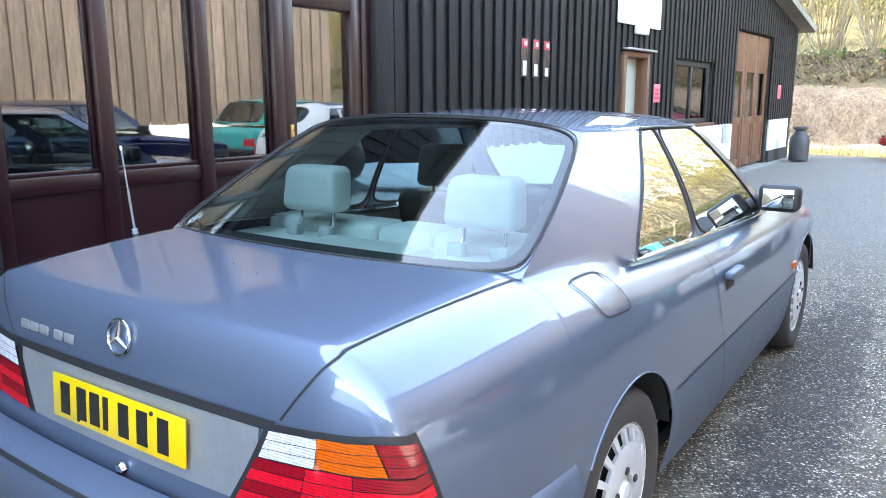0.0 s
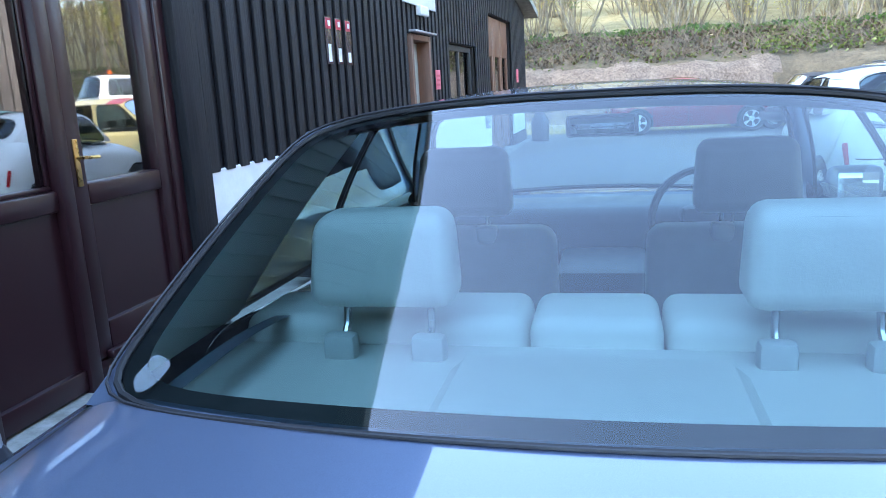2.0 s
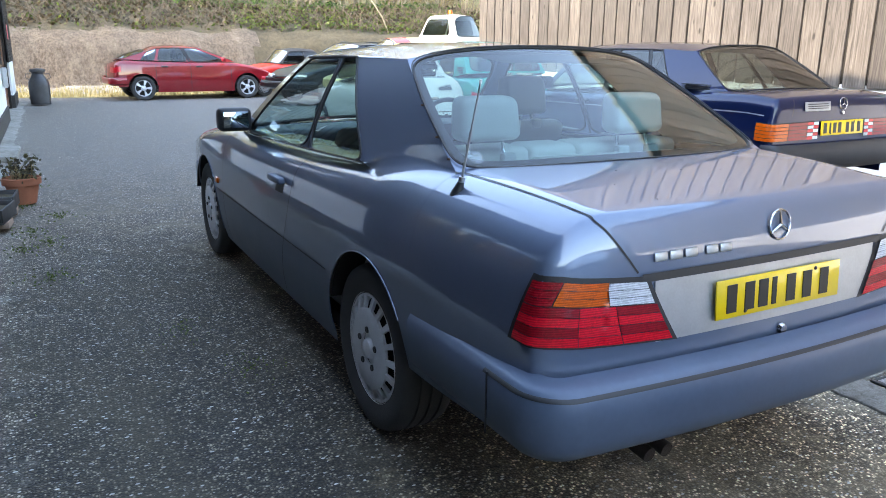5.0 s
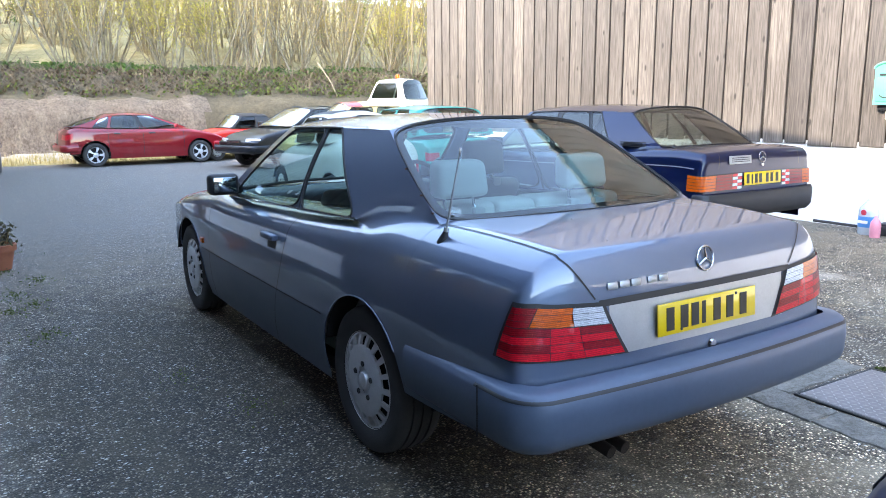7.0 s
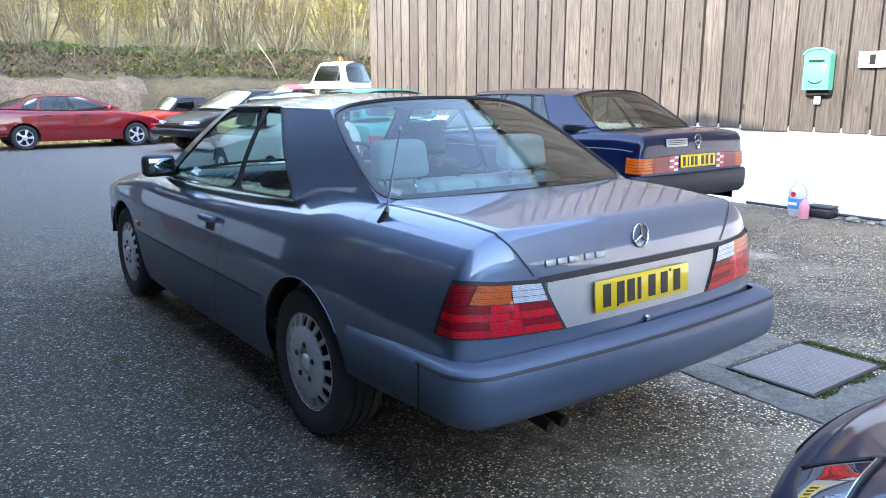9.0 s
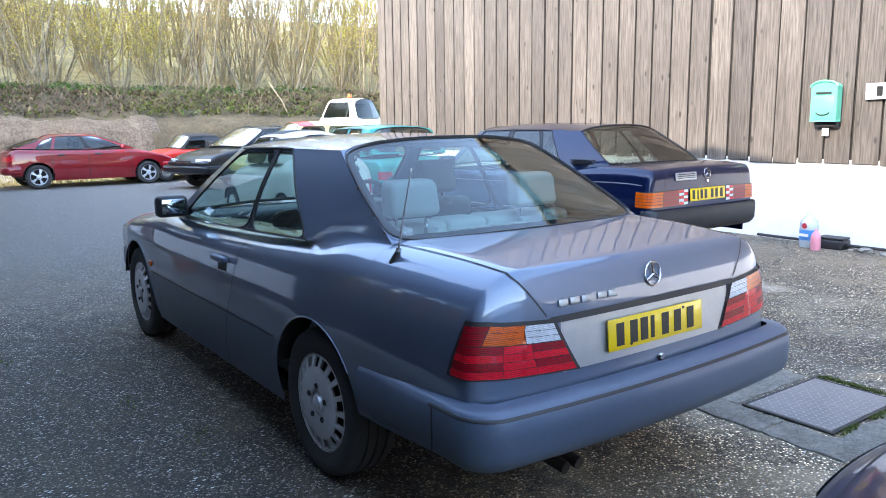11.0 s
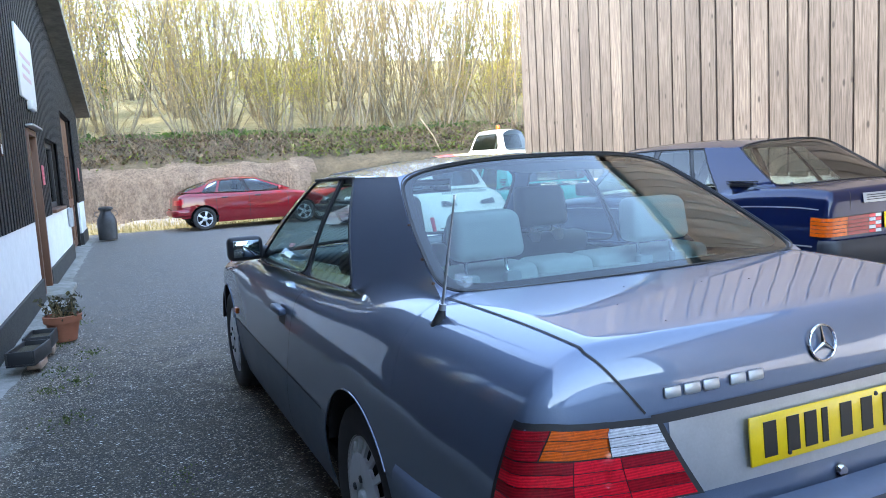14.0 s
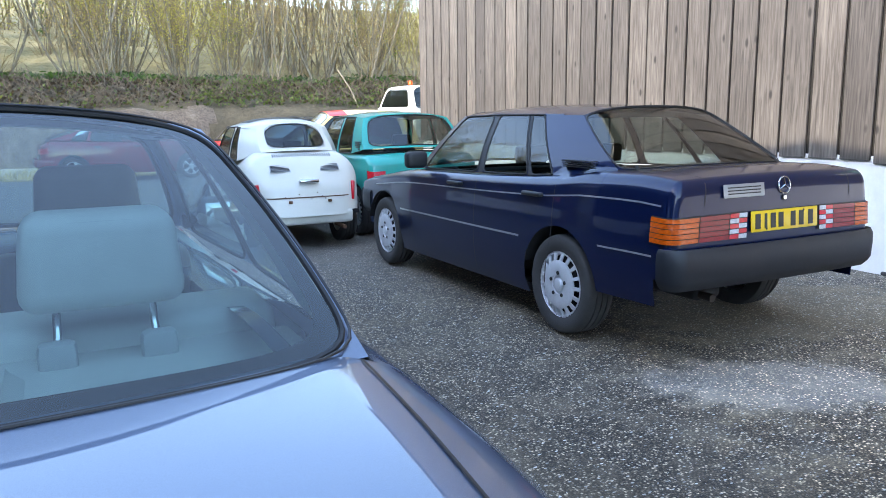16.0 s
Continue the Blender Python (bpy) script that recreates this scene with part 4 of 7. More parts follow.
            low = Vector((b.x * u, b.y + bow_low * (1 - u * u), b.z + low_rise * (1 - u * u)))
            p = low.lerp(self.head(i, u, bow_top), t)
            p.z += bulge * math.sin(math.pi * t) * (1 - u * u)
            p.x += u * self.bow * math.sin(math.pi * t)
            return p
        return fn

    def roof(self, drop=0.0):
        n = len(self.cols) - 1
        tops = [self.col(i, 1) for i in range(n + 1)]

        def fn(s, w):
            f, r = self.head(0, s, self.front_bow), self.head(n, s, self.rear_bow)
            y = f.y + (r.y - f.y) * w
            x = curve_at([(-t.y, t.x) for t in tops], -(tops[0].y + (tops[-1].y - tops[0].y) * w))
            z = curve_at([(-t.y, t.z) for t in tops], -(tops[0].y + (tops[-1].y - tops[0].y) * w))
            return Vector((x * s, y, z + self.rise * (1 - abs(s) ** 2.7) + 0.018 * math.sin(math.pi * w) * (1 - s * s) - drop))
        return fn

    def build(self, parent, paint, glass, liner, trim=CHROME, front_glass=None, rear_glass=None, low=(0.12, -0.07), low_rise=(0.03, 0.015), belt_trim=True, e=9, rear_e=7, frit=False, rear_k=0.985):
        n = len(self.cols) - 1
        ss = [-1 + 2 * k / 24 for k in range(25)]
        part("roof", grid(self.roof(), ss, lin(0, 1, 18)), paint, parent)
        part("headliner", grid(self.roof(0.03), ss, lin(0.02, 0.98, 10)), liner, parent)
        for i in range(n):
            kind = self.cols[i][6]
            for s in (-1, 1):
                fn = self.side(i, s)
                if kind == "glass":
                    pane(parent, fn, paint, glass, e, 0.0065, 0.98, 96, name="side_window")
                elif kind == "paint" and i == n - 1 and self.flare:
                    part("pillar", self.quarter(i, s), paint, parent)
                    part("pillar_trim", grid(lambda u, v, fn=fn, s=s: fn(u * 0.96, v * 0.97) + Vector((-s * 0.03, 0, 0)), lin(-1, 1, 9), lin(-1, 1, 13)), liner, parent)
                else:
                    part("pillar", grid(fn, lin(-1, 1, 9), lin(-1, 1, 13)), paint if kind == "paint" else BLACKPL, parent)
        pane(parent, self.screen(0, self.front_bow, low[0], low_rise[0]), paint, front_glass or glass, 10, 0.010, 0.97, name="windscreen")
        rear = self.screen(n, self.rear_bow, low[1], low_rise[1])
        w = pane(parent, rear, paint, rear_glass or glass, rear_e, 0.0055, rear_k, 144, name="rear_window")
        part("screen_trim", tube([rear(*p) + Vector((0, -0.004, 0.006)) for p in superellipse(144, rear_e + 2, rear_k + 0.012)], 0.0026, 5, True), BLACKPL, w)
        if frit:
            edge = superellipse(144, rear_e, 0.98)
            part("dark_border", ring(edge, [(u * 0.955, v * (0.955 if v > 0 else 0.90)) for u, v in edge], lambda u, v: rear(u, v) + Vector((0, 0.004, -0.004))), RUBBER, w, "dark border round the glass")
        for s in (-1, 1):
            top = [self.side(i, s)(u, 1.0) for i in range(n) for u in (-1, 0, 1)][:-1]
            part("roof_edge", tube([p + Vector((-s * 0.012, 0, -0.010)) for p in top], 0.017, 10), paint, parent)
            lit = [i for i in range(n) if self.cols[i][6] != "paint"]
            drip = [self.side(i, s)(u, 0.985) for i in range(lit[0], lit[-1] + 1) for u in (-1, 0, 1)]
            part("gutter", tube([p + Vector((s * 0.005, 0, 0.003)) for p in drip], 0.006, 6), BLACKPL, parent)
            if belt_trim:
                g = [i for i in range(n) if self.cols[i][6] == "glass"]
                lowl = [self.side(i, s)(u, -1.0) for i in range(g[0], g[-1] + 1) for u in (-1, 0, 1)]
                part("belt_trim", tube([p + Vector((s * 0.006, 0, 0.004)) for p in lowl], 0.007, 6), trim, parent)
        return w


def headrest(parent, x, y, z, w=0.27, h=0.20, d=0.12, mat_=None, posts=0.10, post_len=0.10):
    bm = bmesh.new()
    box(bm, -w / 2, w / 2, -d / 2, d / 2, 0, h, 0.035, 4)
    for v in bm.verts:
        v.co.y += 0.02 * (v.co.z / h - 0.5) + 0.015 * (1 - (2 * v.co.x / w) ** 2)
        v.co.x *= 1 - 0.10 * (v.co.z / h)
    o = part("headrest", bm, mat_ or LEATHER, parent)
    o.location = (x, y, z)
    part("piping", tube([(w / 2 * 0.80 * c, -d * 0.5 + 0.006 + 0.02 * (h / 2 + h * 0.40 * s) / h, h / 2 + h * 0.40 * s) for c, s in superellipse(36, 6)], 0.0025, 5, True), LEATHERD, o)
    for s in (-1, 1):
        part("headrest_post", tube([(s * posts, 0.0, 0.01), (s * posts * 1.02, -0.005, -post_len * 0.5), (s * posts * 1.05, -0.035, -post_len)], 0.007, 8), CHROME, o)
        b = boxes((s * posts * 1.05 - 0.030, s * posts * 1.05 + 0.030, -0.060, -0.020, -post_len - 0.025, -post_len + 0.030), bev=0.012)
        part("post_socket", b, LEATHERD, o)
    return o


def seat_pad(parent, name, x0, x1, y0, y1, z0, z1, tilt=0.0, mat_=None, bev=0.05):
    bm = boxes((x0, x1, y0, y1, z0, z1), bev=bev, seg=4)
    for v in bm.verts:
        v.co.y -= tilt * (v.co.z - z0)
    return part(name, bm, mat_ or LEATHER, parent)


def blank_plate(parent, w, h, m, chars=((0.10, 1), (0.24, 1), (0.35, 1), (0.44, 0.5), (0.58, 1), (0.72, 1), (0.87, 1)), back=None, name="number_plate"):
    """Plate with its characters as plain bars."""
    p = part(name, boxes((-w / 2, w / 2, -0.003, 0.003, -h / 2, h / 2), bev=0.0025), back or PLATE, parent, "yellow number plate with black bars")
    p.matrix_local = m
    for f, k in chars:
        c = part("character_bar", boxes((-0.019 * k, 0.019 * k, -0.0052, -0.0032, -h * 0.36, h * 0.36)), INK, p)
        c.location = ((f - 0.5) * w * 0.97, 0, 0)
    for f in (-0.28, 0.28):
        b = part("plate_screw", lathe([(0.0, 0.004), (0.005, 0.003), (0.006, 0)], 10), BLACKPL, p)
        b.location, b.rotation_euler = (f * w, -0.003, h * 0.38 * (1 if f > 0 else -1)), (math.pi / 2, 0, 0)
    return p


def badge(parent, m, r=0.042):
    """Round chrome boot emblem as a plain ring and disc."""
    b = part("emblem", tube([(r * math.cos(a), 0, r * math.sin(a)) for a in lin(0, 2 * math.pi, 33)[:-1]], 0.0035, 8, True), CHROME, parent, "round chrome emblem")
    b.matrix_local = m
    for k in range(3):
        a = math.pi / 2 + k * 2 * math.pi / 3
        part("emblem_ray", tube([(0, -0.003, 0), (r * math.cos(a), 0, r * math.sin(a))], 0.0055, 6, taper=0.0018), CHROME, b)
    return b


def lamp_patch(body, x_in_low, x_in_top, z0, z1, y_side, s, f0, f1, v0, v1, out=0.008, n=22, m=6):
    """Piece of a tail or head lamp that wraps the corner: f along from the inner edge to the end on the flank, v up. rear: y0 side."""
    pair = lambda q: q if isinstance(q, tuple) else (q, q)
    (a0, b0), (a1, b1), (ys0, ys1) = pair(z0), pair(z1), pair(y_side)

    def fn(f, v):
        lo, hi = a0 + (b0 - a0) * f, a1 + (b1 - a1) * f
        z = lo + (hi - lo) * v
        xi = x_in_low + (x_in_top - x_in_low) * v
        total = (body.hx - xi) + ys0 + (ys1 - ys0) * v
        d = f * total
        if d <= body.hx - xi:
            p, nrm = ((xi + d) * s, body.y0, z), Vector((0, -1, 0))
        else:
            p, nrm = (body.hx * s, body.y0 + d - (body.hx - xi), z), Vector((s, 0, 0))
        q = body.at(*p)
        c = Vector((s * (body.hx - 0.15), body.y0 + 0.15, q.z))
        dirn = (q - c)
        dirn.z = 0
        k = nrm if abs(p[0]) < body.hx - body.rs[0] or p[1] > body.y0 + body.rs[1] else dirn.normalized()
        return q + k * out
    V, F = grid(fn, lin(f0, f1, n), lin(v0, v1, m))
    return V, (F if s > 0 else [f[::-1] for f in F])


def sweep(path, section, closed=False):
    """Section (out, z) drawn along plan points (x, y, nx, ny)."""
    k = len(section)
    V = [(x + nx * o, y + ny * o, z) for x, y, nx, ny in path for o, z in section]
    F = [(i * k + j, i * k + j + 1, (i + 1) * k + j + 1, (i + 1) * k + j) for i in range(len(path) - 1) for j in range(k - 1)]
    F += [tuple(range(k))[::-1], tuple((len(path) - 1) * k + j for j in range(k))]
    return V, F


def u_path(hx, y_end, y_far, r, bow, sgn=1, n=10):
    """Plan of a bumper: along one flank, round the end, along the other; y_far is the end, sgn +1 for a tail at low y."""
    P = []
    for t in lin(y_far, y_end + sgn * r, 4)[:-1]:
        P.append((-hx, t, -1, 0))
    for a in lin(0, math.pi / 2, n):
        P.append((-hx + r - r * math.cos(a), y_end + sgn * (r - r * math.sin(a)), -math.cos(a), -sgn * math.sin(a)))
    for x in lin(-hx + r, hx - r, 16)[1:-1]:
        P.append((x, y_end, 0, -sgn))
    Q = [(-x, y, -nx, ny) for x, y, nx, ny in P[:3 + n]][::-1]
    P += Q
    return [(x, y - sgn * bow * (1 - (x / hx) ** 2), nx, ny) for x, y, nx, ny in P]


def coupe():
    """The blue-grey two-door coupe, tail at local y = 0."""
    car = empty("coupe_car", pose(-1.600, 1.846, 0, 0, 0, 1.4) @ Matrix.Translation((0, -1.10, 0)), "blue-grey metallic two-door coupe parked on the yard", "car")
    B = Body(0.12, 4.58, 0.87, 0.20, 1.0, (0.190, 0.05, 0.130),
             ((0.12, 0.984), (0.45, 1.006), (0.85, 1.022), (1.02, 1.025), (1.37, 0.992), (2.03, 0.953), (3.0, 0.920), (3.25, 0.925), (4.2, 0.83), (4.58, 0.76)),
             ((0.12, 0.80), (0.35, 0.835), (0.75, 0.862), (1.6, 0.872), (3.0, 0.872), (4.0, 0.855), (4.52, 0.80)),
             ((0.2, 0.945), (0.35, 0.985), (0.5, 1.0), (0.68, 0.997), (0.78, 0.982), (0.86, 0.958), (0.93, 0.930), (1.02, 0.900)), 0.010, 0.52, 0.10, 0.05)
    arches = ((1.165, 0.31, 0.365), (3.88, 0.31, 0.365))

    def region(x, y, z):
        a = abs(x)
        if z > 0.99 and a < 0.625 and 0.755 + 0.075 * (a / 0.62) ** 2 < y < 3.15:
            return None
        if 0.81 < y < 1.355 and z > 0.76 and a > 0.66:
            return None
        if y < 0.84 and a < 0.625 and z > 0.64:
            return "boot_lid"
        if y > 3.15 and a < 0.70 and z > 0.7:
            return "bonnet"
        if z < 0.40 and y < 1.12 or z < 0.42 and y > 3.95:
            return None
        if z < 0.52:
            return "cladding"
        if a > 0.86 and 2.05 < y < 3.36:
            return "door" if x < 0 else "door_b"
        return "body"
    out = B.shell(region, arches, (-0.70, -0.66, -0.625, 0.625, 0.66, 0.70), (0.72, 0.755, 0.78, 0.81, 1.355, 2.05, 3.15, 3.36), [0.52, 0.64] + lin(0.76, 0.90, 9))
    for k, d in out.items():
        panel(k.split("_b")[0] if k == "door_b" else k, d, CLAD if k == "cladding" else PAINT, car, "slate-grey plastic cladding" if k == "cladding" else "")
    wells(car, arches, 0.87)
    part("underbody", boxes((-0.76, 0.76, 1.05, 4.05, 0.20, 0.26), (-0.70, 0.70, 0.16, 1.0, 0.385, 0.42), (-0.70, 0.70, 4.0, 4.36, 0.385, 0.42), (-0.3, 0.35, 0.35, 0.95, 0.30, 0.385)), UNDER, car)
    for ya, za, ra in arches:
        for s in (-1, 1):
            part("arch_lip", tube([(s * (B.at(s * 0.87, ya + ra * math.cos(a), min(0.52, za + ra * math.sin(a))).x * s + 0.001), ya + ra * math.cos(a), za + ra * math.sin(a)) for a in lin(*((-0.15, math.pi - 0.62) if ya < 2 else (0.35, math.pi + 0.15)), 30)], 0.0032, 6), PAINT, car)
            wheel(car, ya, s * 0.745, 0.312, 0.312, 0.20, 0.205, s, RIM)
    # shut lines
    def lid_edge(y, z):
        return inward(B, -0.624 - 0.050 * (y - 0.12) / 0.68 + 0.77 * max(0.0, 0.972 - B.at(-0.6, y, z).z), y, z)
    lines = {"boot_gap": [lid_edge(y, 1.0) for y in lin(0.80, 0.20, 50) + lin(0.19, 0.12, 12)] + [lid_edge(0.12, z) for z in lin(0.995, 0.84, 24)]}
    lines["boot_gap_"] = [(-p[0], p[1], p[2]) for p in lines["boot_gap"]]
    for s in (-1, 1):
        lines["door_gap_rear%d" % s] = [(s * 0.87, curve_at(((0.22, 2.22), (0.40, 2.15), (0.53, 2.09), (0.75, 2.00), (1.0, 1.945)), z), z) for z in lin(0.22, 0.985, 26)]
        lines["door_gap_front%d" % s] = [(s * 0.87, 3.36 - 0.1 * (z - 0.2), z) for z in lin(0.22, 0.95, 16)]
        lines["clad_line%d" % s] = [(s * 0.87, y, 0.52) for y in lin(1.53, 3.52, 24)]
    for k, refs in lines.items():
        part("shut_line", B.seam(refs, 0.0055, 0.002), RUBBER, car)
    # fuel flap on the right wing
    c = [(0.87, 1.07 + 0.092 * p[0] - 0.035 * p[1], 0.928 + 0.068 * p[1]) for p in superellipse(40, 5)]
    part("fuel_flap_gap", B.seam(c + c[:1], 0.006, 0.004), RUBBER, car)
    # glasshouse
    C = Cabin([(3.22, 0.905, 0.765, 2.55, 1.325, 0.575, "paint"), (3.05, 0.900, 0.785, 2.46, 1.325, 0.585, "glass"), (1.975, 0.940, 0.786, 1.995, 1.335, 0.592, "black"),
               (1.96, 0.940, 0.786, 1.98, 1.335, 0.592, "glass"), (1.355, 0.960, 0.770, 1.82, 1.335, 0.597, "paint"), (0.81, 1.004, 0.688, 1.405, 1.335, 0.57, "paint")], 0.048, 0.08, -0.05, flare=B)
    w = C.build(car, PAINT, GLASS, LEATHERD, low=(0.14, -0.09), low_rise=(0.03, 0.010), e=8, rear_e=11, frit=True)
    # tail panel
    def zr(z):
        return 0.52 + (z - 0.52) * 0.48 / (0.975 - 0.52)
    part("tail_garnish", B.seam([(x, 0.12, zr(0.808)) for x in lin(-0.56, 0.56, 24)], 0.022, 0.006), BLACKPL, car)
    part("plate_panel", B.seam([(x, 0.12, zr(0.715)) for x in lin(-0.50, 0.50, 24)], 0.165, 0.003), DULLMETAL, car, "silver-grey panel behind the plate")
    for s in (-1, 1):
        tl = part("tail_lamp", lamp_patch(B, 0.415, 0.535, (zr(0.632), zr(0.662)), (zr(0.812), zr(0.842)), (0.13, 0.06), s, 0, 1, 0, 1, 0.004), BLACKPL, car)
        for nm, mt, f0, f1, v0, v1 in (("reversing_lens", CLEARLENS, 0.05, 0.38, 0.60, 0.93), ("indicator_lens", AMBER, 0.385, 0.84, 0.60, 0.93), ("red_lens", REDDEEP, 0.845, 0.965, 0.60, 0.93)):
            for k in range(3):
                part(nm, lamp_patch(B, 0.415, 0.535, (zr(0.632), zr(0.662)), (zr(0.812), zr(0.842)), (0.13, 0.06), s, f0, f1, v0 + (v1 - v0) * k / 3 + 0.008, v0 + (v1 - v0) * (k + 1) / 3, 0.010, 22, 3), mt, tl)
        for k in range(4):
            for j, (a, b) in enumerate(((0.035, 0.335), (0.34, 0.605), (0.61, 0.965))):
                part("red_lens", lamp_patch(B, 0.415, 0.535, (zr(0.632), zr(0.662)), (zr(0.812), zr(0.842)), (0.13, 0.06), s, a, b, 0.03 + 0.140 * k + 0.010, 0.03 + 0.140 * (k + 1), 0.010, 12, 3), (REDLENS, REDDEEP)[(j + k) % 2 if j != 1 else 0], tl)
    py = B.at(0, 0.12, zr(0.72)).y
    blank_plate(car, 0.52, 0.111, pose(0, py - 0.012, 0.722, -4))
    badge(car, pose(0, B.at(0, 0.12, zr(0.905)).y - 0.006, 0.905, -8))
    # model badge as plain chrome bars
    for i, (x, wd) in enumerate(((-0.50, 0.05), (-0.442, 0.05), (-0.384, 0.05), (-0.30, 0.05), (-0.242, 0.05))):
        q = B.at(x, 0.12, zr(0.858))
        t = part("badge_bar", boxes((-wd / 2 + 0.003, wd / 2 - 0.003, -0.003, 0.003, -0.012, 0.012), bev=0.004), DULLMETAL, car)
        t.matrix_local = pose(q.x, q.y - 0.003, q.z, -8, 0, -2)
    lk = part("boot_lock", lathe([(0.0, 0.012), (0.013, 0.012), (0.017, 0.006), (0.018, 0)], 18), CHROME, car)
    lk.matrix_local = pose(0.02, B.at(0, 0.12, 0.595).y - 0.002, 0.60, 90)
    # bumpers
    sec = [(-0.03, 0.592), (0.030, 0.588), (0.045, 0.578), (0.052, 0.568), (0.058, 0.558), (0.062, 0.51), (0.060, 0.45), (0.050, 0.415), (0.030, 0.395), (-0.03, 0.385)]
    part("rear_bumper", sweep(u_path(0.815, 0.125, 0.78, 0.07, 0.045), [(o, z) for o, z in sec]), CLAD, car, "slate-blue plastic rear bumper")
    part("bumper_groove", sweep(u_path(0.815, 0.125, 0.33, 0.07, 0.045), [(0.046, 0.574), (0.0545, 0.5695), (0.0575, 0.5625), (0.048, 0.566)]), BLACKPL, car)
    part("front_bumper", sweep(u_path(0.775, 4.50, 4.22, 0.18, 0.05, -1), sec), CLAD, car, "slate-blue plastic front bumper")
    for s in (-1, 1):
        part("bumper_joint", boxes((s * 0.8775 - 0.0015, s * 0.8775 + 0.0015, 0.298, 0.303, 0.40, 0.575)), RUBBER, car)
    for x in (-0.42, -0.355):
        part("exhaust_pipe", tube([(x, 0.60, 0.30), (x, 0.30, 0.295), (x + 0.01, 0.17, 0.275)], 0.022, 14), DARKRUST, car)
    # side fittings
    for s in (-1, 1):
        x = B.at(s * 0.87, 2.16, 0.79).x
        h = part("door_handle", boxes((min(x, x + s * 0.035), max(x, x + s * 0.035), 2.07, 2.25, 0.772, 0.802), bev=0.009, seg=3), CLAD, car)
        # flat dark strip: shade of the handle's hollow, put in as colour
        part("recess_shade", B.seam([(s * 0.87, y, 0.795) for y in lin(2.10, 2.22, 8)], 0.070, 0.0015), RUBBER, h)
        part("side_indicator", boxes((s * 0.868 - 0.012, s * 0.868 + 0.012, 3.46, 3.52, 0.555, 0.59), bev=0.006), AMBER, car)
        mh = boxes((s * 0.88 - 0.09, s * 0.88 + 0.09, 2.86, 2.95, 0.93, 1.055), bev=0.03, seg=3)
        m = part("door_mirror", mh, BLACKPL, car)
        part("mirror_glass", boxes((s * 0.88 - 0.066, s * 0.88 + 0.066, 2.855, 2.859, 0.95, 1.035), bev=0.002), MIRROR, m)
        part("mirror_foot", tube([(s * 0.87, 2.95, 0.965), (s * 0.75, 3.0, 0.955)], 0.035, 10), BLACKPL, m)
    # aerial on the left wing
    q = B.at(*inward(B, -0.740, 0.70, 1.0))
    tip = Vector((0.034, -0.05, 0.317))
    a = part("aerial", tube([q + tip * 0.08, q + tip * 0.55], 0.0042, 8), DULLMETAL, car, "telescopic steel aerial")
    part("aerial_mast", tube([q + tip * 0.55, q + tip], 0.0028, 8), DULLMETAL, a)
    part("aerial_tip", tube([q + tip * 0.985, q + tip * 1.02], 0.0042, 8), WHITEPL, a)
    part("aerial_collar", tube([q + tip * 0.08, q + tip * 0.13], 0.010, 10), DULLMETAL, a)
    part("aerial_base", tube([q + Vector((-0.004, 0.012, -0.02)), q + tip * 0.09], 0.022, 12, taper=0.009), BLACKPL, a)
    # inside
    part("parcel_shelf", boxes((-0.68, 0.68, 0.72, 1.22, 0.89, 0.958), bev=0.012), LEATHER, car)
    lid = boxes((-0.235, 0.235, 0.83, 1.10, 0.945, 0.985), bev=0.008)
    for v in lid.verts:
        if v.co.z > 0.965:
            v.co.x *= 0.88
    part("first_aid_lid", lid, LEATHER, car)
    for x0, x1 in ((-0.66, -0.12), (-0.115, 0.115), (0.12, 0.66)):
        seat_pad(car, "rear_backrest", x0, x1, 1.165, 1.36, 0.45, 1.005, -0.10, LEATHER, 0.03)
    part("rear_bench", boxes((-0.66, 0.66, 1.34, 1.82, 0.30, 0.50), bev=0.05, seg=3), LEATHER, car)
    for x in (-0.355, 0.355):
        headrest(car, x, 1.185, 1.045, 0.262, 0.162, 0.12, LEATHER, 0.075, 0.075)
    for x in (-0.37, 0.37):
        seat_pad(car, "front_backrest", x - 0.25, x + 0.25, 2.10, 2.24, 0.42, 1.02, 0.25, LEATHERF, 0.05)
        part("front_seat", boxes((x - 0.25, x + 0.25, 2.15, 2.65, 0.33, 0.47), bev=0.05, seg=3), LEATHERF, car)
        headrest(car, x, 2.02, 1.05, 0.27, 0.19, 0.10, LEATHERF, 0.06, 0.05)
    part("dashboard", boxes((-0.68, 0.68, 2.82, 3.2, 0.55, 0.93), bev=0.06, seg=3), DASH, car)
    part("steering_wheel", tube([(0.36 + 0.19 * math.cos(a), 2.72 + 0.07 * math.sin(a), 0.90 + 0.175 * math.sin(a)) for a in lin(0, 2 * math.pi, 33)[:-1]], 0.014, 8, True), DASH, car)
    part("steering_hub", boxes((0.27, 0.45, 2.70, 2.78, 0.84, 0.95), bev=0.03), DASH, car)
    part("cabin_floor", boxes((-0.70, 0.70, 0.85, 3.2, 0.25, 0.28)), UNDER, car)
    for s in (-1, 1):
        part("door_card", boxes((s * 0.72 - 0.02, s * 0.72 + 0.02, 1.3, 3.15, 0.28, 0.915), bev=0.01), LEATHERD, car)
    part("console", boxes((-0.16, 0.16, 2.45, 2.86, 0.35, 0.78), bev=0.03), DASH, car)
    part("stereo", boxes((-0.10, 0.10, 2.846, 2.852, 0.70, 0.78)), BLACKPL, car)
    # wire and fogged corner on the rear window, rust at its edge, grit on the lid
    sc = C.screen(5, C.rear_bow, -0.09, 0.010)
